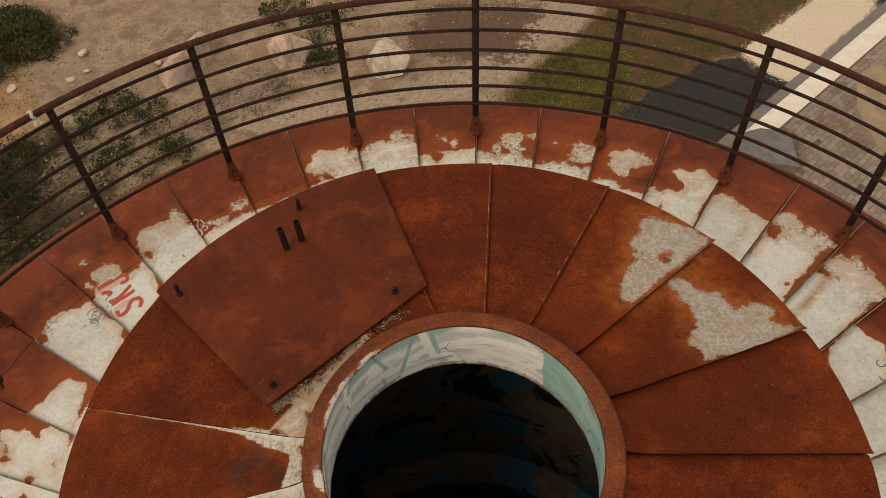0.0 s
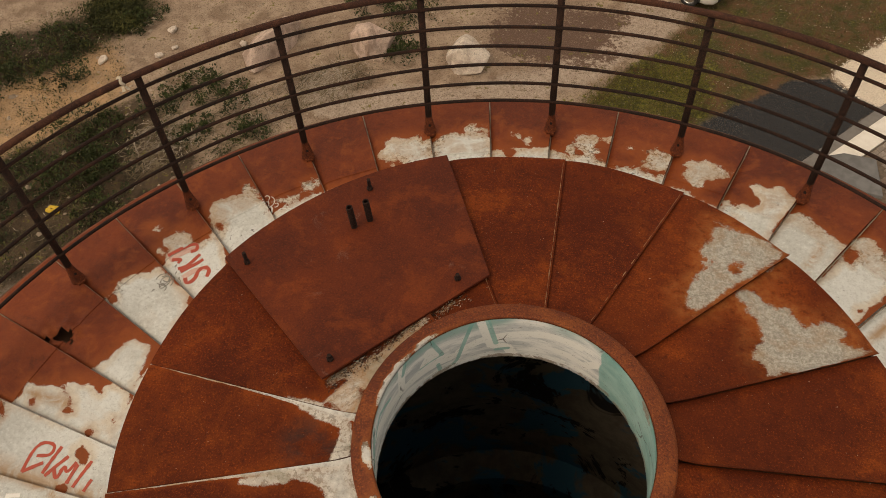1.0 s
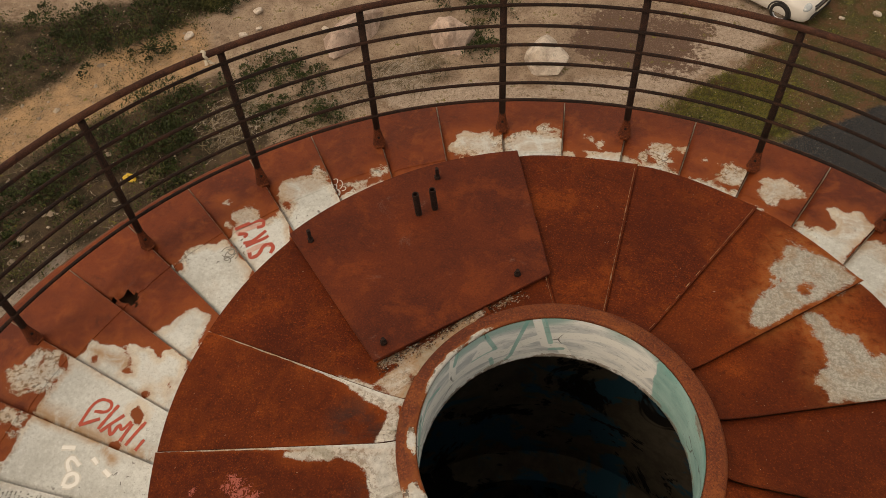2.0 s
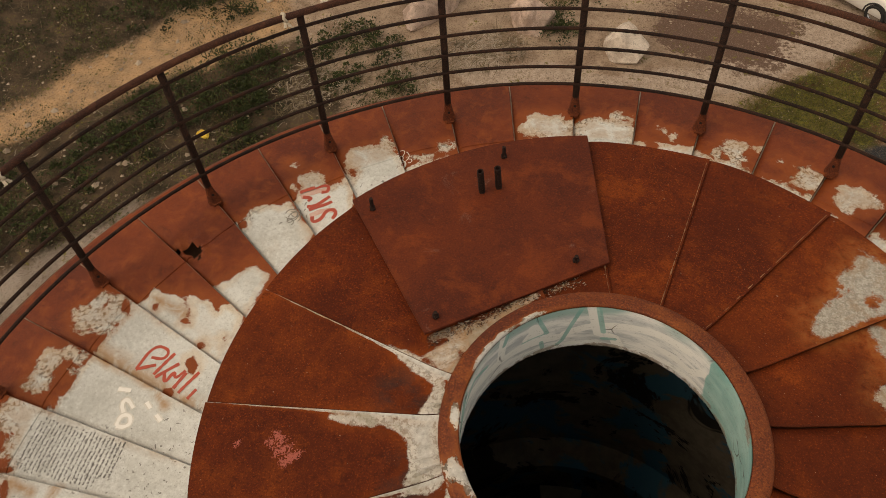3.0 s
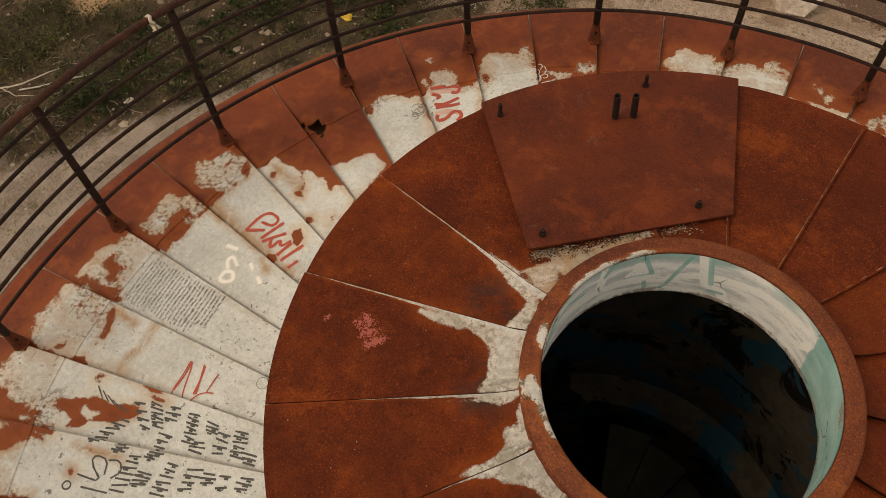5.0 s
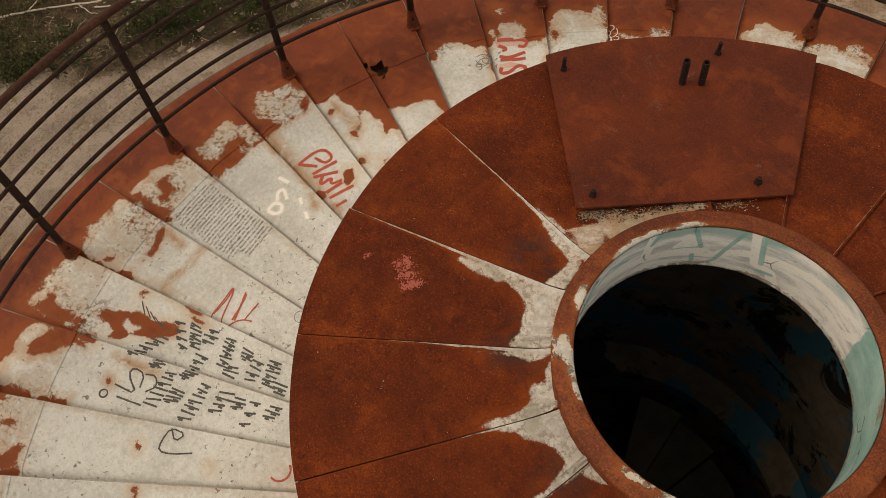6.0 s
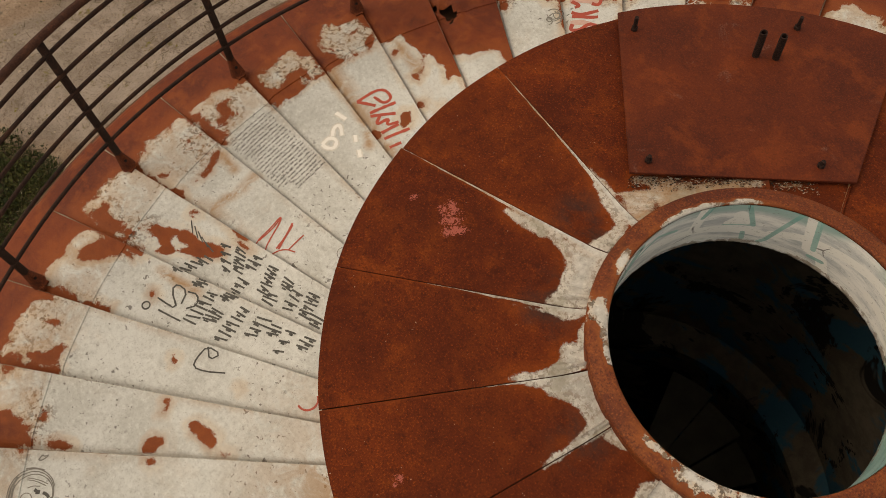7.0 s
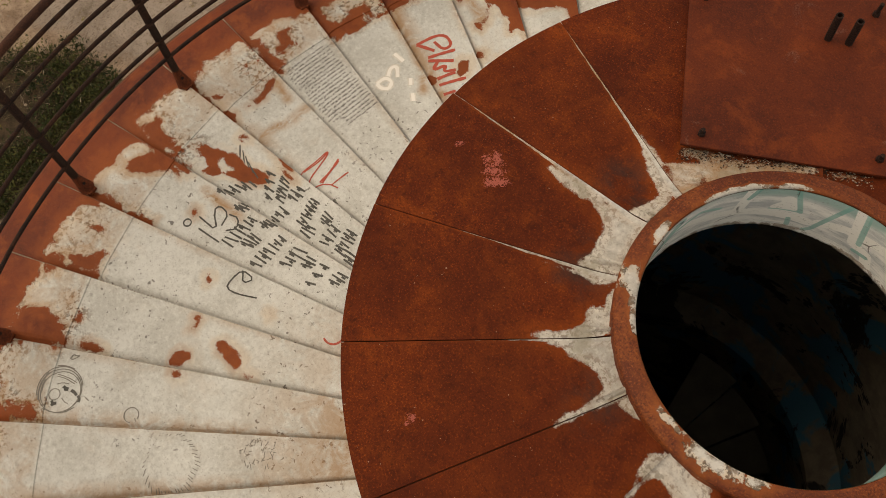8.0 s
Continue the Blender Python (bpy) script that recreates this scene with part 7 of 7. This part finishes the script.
for a0, r0, a1, r1, n in WORDS:
    strokes = []
    n += n // 2
    for i in range(n):
        u = (i + 0.5) / n
        a, r = a0 + (a1 - a0) * u, r0 + (r1 - r0) * u
        da = math.degrees(0.011 / r)
        h = wg.uniform(0.026, 0.042)
        lean = wg.uniform(-0.5, 0.5)
        strokes.append([(a + lean * da, r + h), (a - lean * da, r - h)])
        if wg.random() < 0.6:
            q, w = wg.uniform(-0.5, 0.5) * h, wg.uniform(0.7, 1.0) * da
            strokes.append([(a + w, r + q + 0.4 * h), (a + 1.1 * w, r + q - 0.3 * h)])
    mark("row of plain black marker bars", MARKER, strokes, 0.0115, "marker_bars")
mark("black marker heart outline", MARKER, [[(203.9, 2.49), (204.5, 2.36), (202.4, 2.445), (201.5, 2.43), (201.9, 2.365), (203.6, 2.36)], [(201.9, 2.36), (201.7, 2.305), (203.0, 2.28), (203.9, 2.325)], [(205.2, 2.455), (205.6, 2.32)]], 0.010, "marker_drawing")
mark("small black marker ring", MARKER, [arc(205.2, 2.525, 0.020, 0, TAU)], 0.009, "marker_drawing")
mark("black marker heart outline", MARKER, [[(210.4, 1.99), (210.9, 2.09), (210.7, 2.155), (209.5, 2.155), (207.6, 2.125), (208.1, 2.045), (209.3, 2.09), (207.7, 2.12)]], 0.009, "marker_drawing")
mark("five short black marker strokes", MARKER, [[(194.0 + 0.35 * i, 2.58 - 0.035 * i), (195.2 + 0.2 * i, 2.53 - 0.04 * i)] for i in range(5)], 0.007, "marker_drawing")
mark("round drawing in loose grey pencil rings", PENCIL, [arc(226.5, 2.752, 0.103, 0.0, TAU, 30), arc(226.6, 2.748, 0.095, 0.6, 5.4, 26), arc(226.4, 2.755, 0.109, 1.2, 4.4, 22)], 0.0045, "pencil_drawing")
mark("loose pencil curves inside the round drawing", PENCIL, [[(224.98, 2.786), (225.0, 2.765), (225.1, 2.741), (225.28, 2.71), (225.53, 2.684)], [(225.15, 2.785), (225.25, 2.742), (225.7, 2.69)], [(225.9, 2.775), (225.7, 2.75), (225.75, 2.72)], arc(226.92, 2.775, 0.027, 0, TAU), [(228.39, 2.8135), (228.66, 2.768), (228.66, 2.712), (228.0, 2.664)], [(227.2, 2.735), (227.55, 2.72), (227.7, 2.70)]], 0.0045, "pencil_drawing")
mark("thick grey strokes on the rim of the drawing", PENCIL, [[(227.62, 2.843), (226.9, 2.853), (226.2, 2.853), (225.73, 2.848), (224.91, 2.829)], [(226.9, 2.84), (226.2, 2.842), (225.6, 2.836)], [(224.15, 2.80), (224.02, 2.758), (224.23, 2.711)]], 0.009, "pencil_drawing")
mark("dark smudges of marker", MARKER, [[(226.05, 2.742), (226.2, 2.731), (226.28, 2.715)], [(226.35, 2.735), (226.3, 2.715)], [(226.35, 2.70), (226.48, 2.684), (226.8, 2.668)], [(226.8, 2.66), (227.1, 2.65), (227.45, 2.652)], [(227.75, 2.755), (227.81, 2.765), (228.0, 2.779)], [(227.6, 2.772), (227.75, 2.782)]], 0.017, "marker_drawing")
mark("small arrow of grey pencil", PENCIL, [[(223.27, 2.749), (222.74, 2.7345), (222.95, 2.725), (222.73, 2.699), (223.34, 2.733), (223.27, 2.749)], [(226.88, 2.625), (227.2, 2.604)], [(227.8, 2.582), (227.95, 2.577)]], 0.006, "pencil_drawing")
mark("small pencil leaf outline", PENCIL, [arc(228.3, 2.385, 0.035, 0, 5.2), [(228.6, 2.365), (229.0, 2.36)]], 0.005, "pencil_drawing")
hatching = []
for i in range(46):
    t = TAU * i / 46
    c, s = math.cos(t), math.sin(t)
    a, r = 233.6 + math.degrees((0.115 + 0.02 * wg.random()) * c / 2.16), 2.165 + (0.10 + 0.02 * wg.random()) * s
    hatching.append([(a, r), (a + 0.5 * c + 0.3, r + 0.018 * s - 0.008)])
mark("ring of short pencil hatching", PENCIL, hatching, 0.0035, "pencil_drawing")
hatching = []
for i in range(40):
    t = TAU * i / 40
    a, r = 232.4 + math.degrees(0.07 * wg.random() ** 0.5 * math.cos(t) / 1.75), 1.755 + 0.09 * wg.random() ** 0.5 * math.sin(t)
    hatching.append([(a, r), (a + wg.uniform(-0.9, 0.9), r + wg.uniform(-0.02, 0.02))])
mark("patch of pencil hatching", PENCIL, hatching, 0.0032, "pencil_drawing")
# a block of close handwriting, as lines of thin bars
for i in range(23):
    r = 2.755 - 0.0222 * i
    a, end = 178.1 - 0.03 * i + wg.uniform(0, 0.35) + (0.4 if i % 5 == 0 else 0), 184.1 + 0.01 * i - (1.6 if i > 19 else 0.0) - wg.uniform(0, 0.5)
    strokes = []
    while a < end:
        w = wg.choice((0.18, 0.3, 0.42, 0.55, 0.75))
        b = min(a + w, end)
        drop = -0.012 * (a - 178) / 6 + wg.uniform(-0.002, 0.002)
        # each word a cluster of short upright ticks and a bar
        x = a
        while x < b:
            h = wg.choice((0.004, 0.006, 0.008, 0.011))
            lean = wg.uniform(-0.03, 0.05)
            strokes.append([(x, r + drop - 0.004), (x + lean, r + drop - 0.004 + h)])
            if wg.random() < 0.5:
                strokes.append([(x, r + drop + wg.uniform(-0.004, 0.002)), (x + 0.09, r + drop + wg.uniform(-0.004, 0.002))])
            x += wg.uniform(0.05, 0.11)
        a = b + wg.uniform(0.10, 0.28)
    s = Soup()
    for pts in strokes:
        ribbon(s, pts, 0.0023, fine=0.05)
    attach("handwriting_line", s.mesh("handwriting_line", INK), deck, "line of tiny black handwriting as bars")
mark("faint pencil loops", PENCIL, [arc(186.0, 1.80, 0.03, 0, TAU), arc(184.6, 1.76, 0.03, 0.5, 5)], 0.004, "pencil_drawing")
for a, r, n in ((124.6, 2.80, 6), (123.6, 2.68, 5), (141.0, 2.66, 7), (28.0, 2.66, 6), (28.6, 2.52, 6)):
    mat = MARKER if a < 40 else OVERSPRAY if a < 130 else PENCIL
    strokes = [arc(a + wg.uniform(-1, 1), r + wg.uniform(-0.05, 0.05), wg.uniform(0.015, 0.04), wg.uniform(0, 3), wg.uniform(4, 7), 8) for _ in range(n)]
    mark("loose scribbled loops", mat, strokes, 0.006)

# ---- beads of old sealant along the deck seams ----
BEAD = simple("seam_bead", (0.36, 0.32, 0.26), (0.22, 0.13, 0.08), 25, 0.8, 0.001)
for j in range(-9, 22):
    a = POST_A + 7.5 * j
    pts = [pol(a - 0.1 + 0.03 * wob(r, j, 0, 9), r, deck_top(j - 1, 0.985, r) + 0.006) for r in (1.0 + 0.05 * i for i in range(47))]
    part("seam_bead", tube(pts, [0.0035 + 0.002 * abs(wob(p[0], p[1], 0, 14)) for p in pts], 5), BEAD, deck)
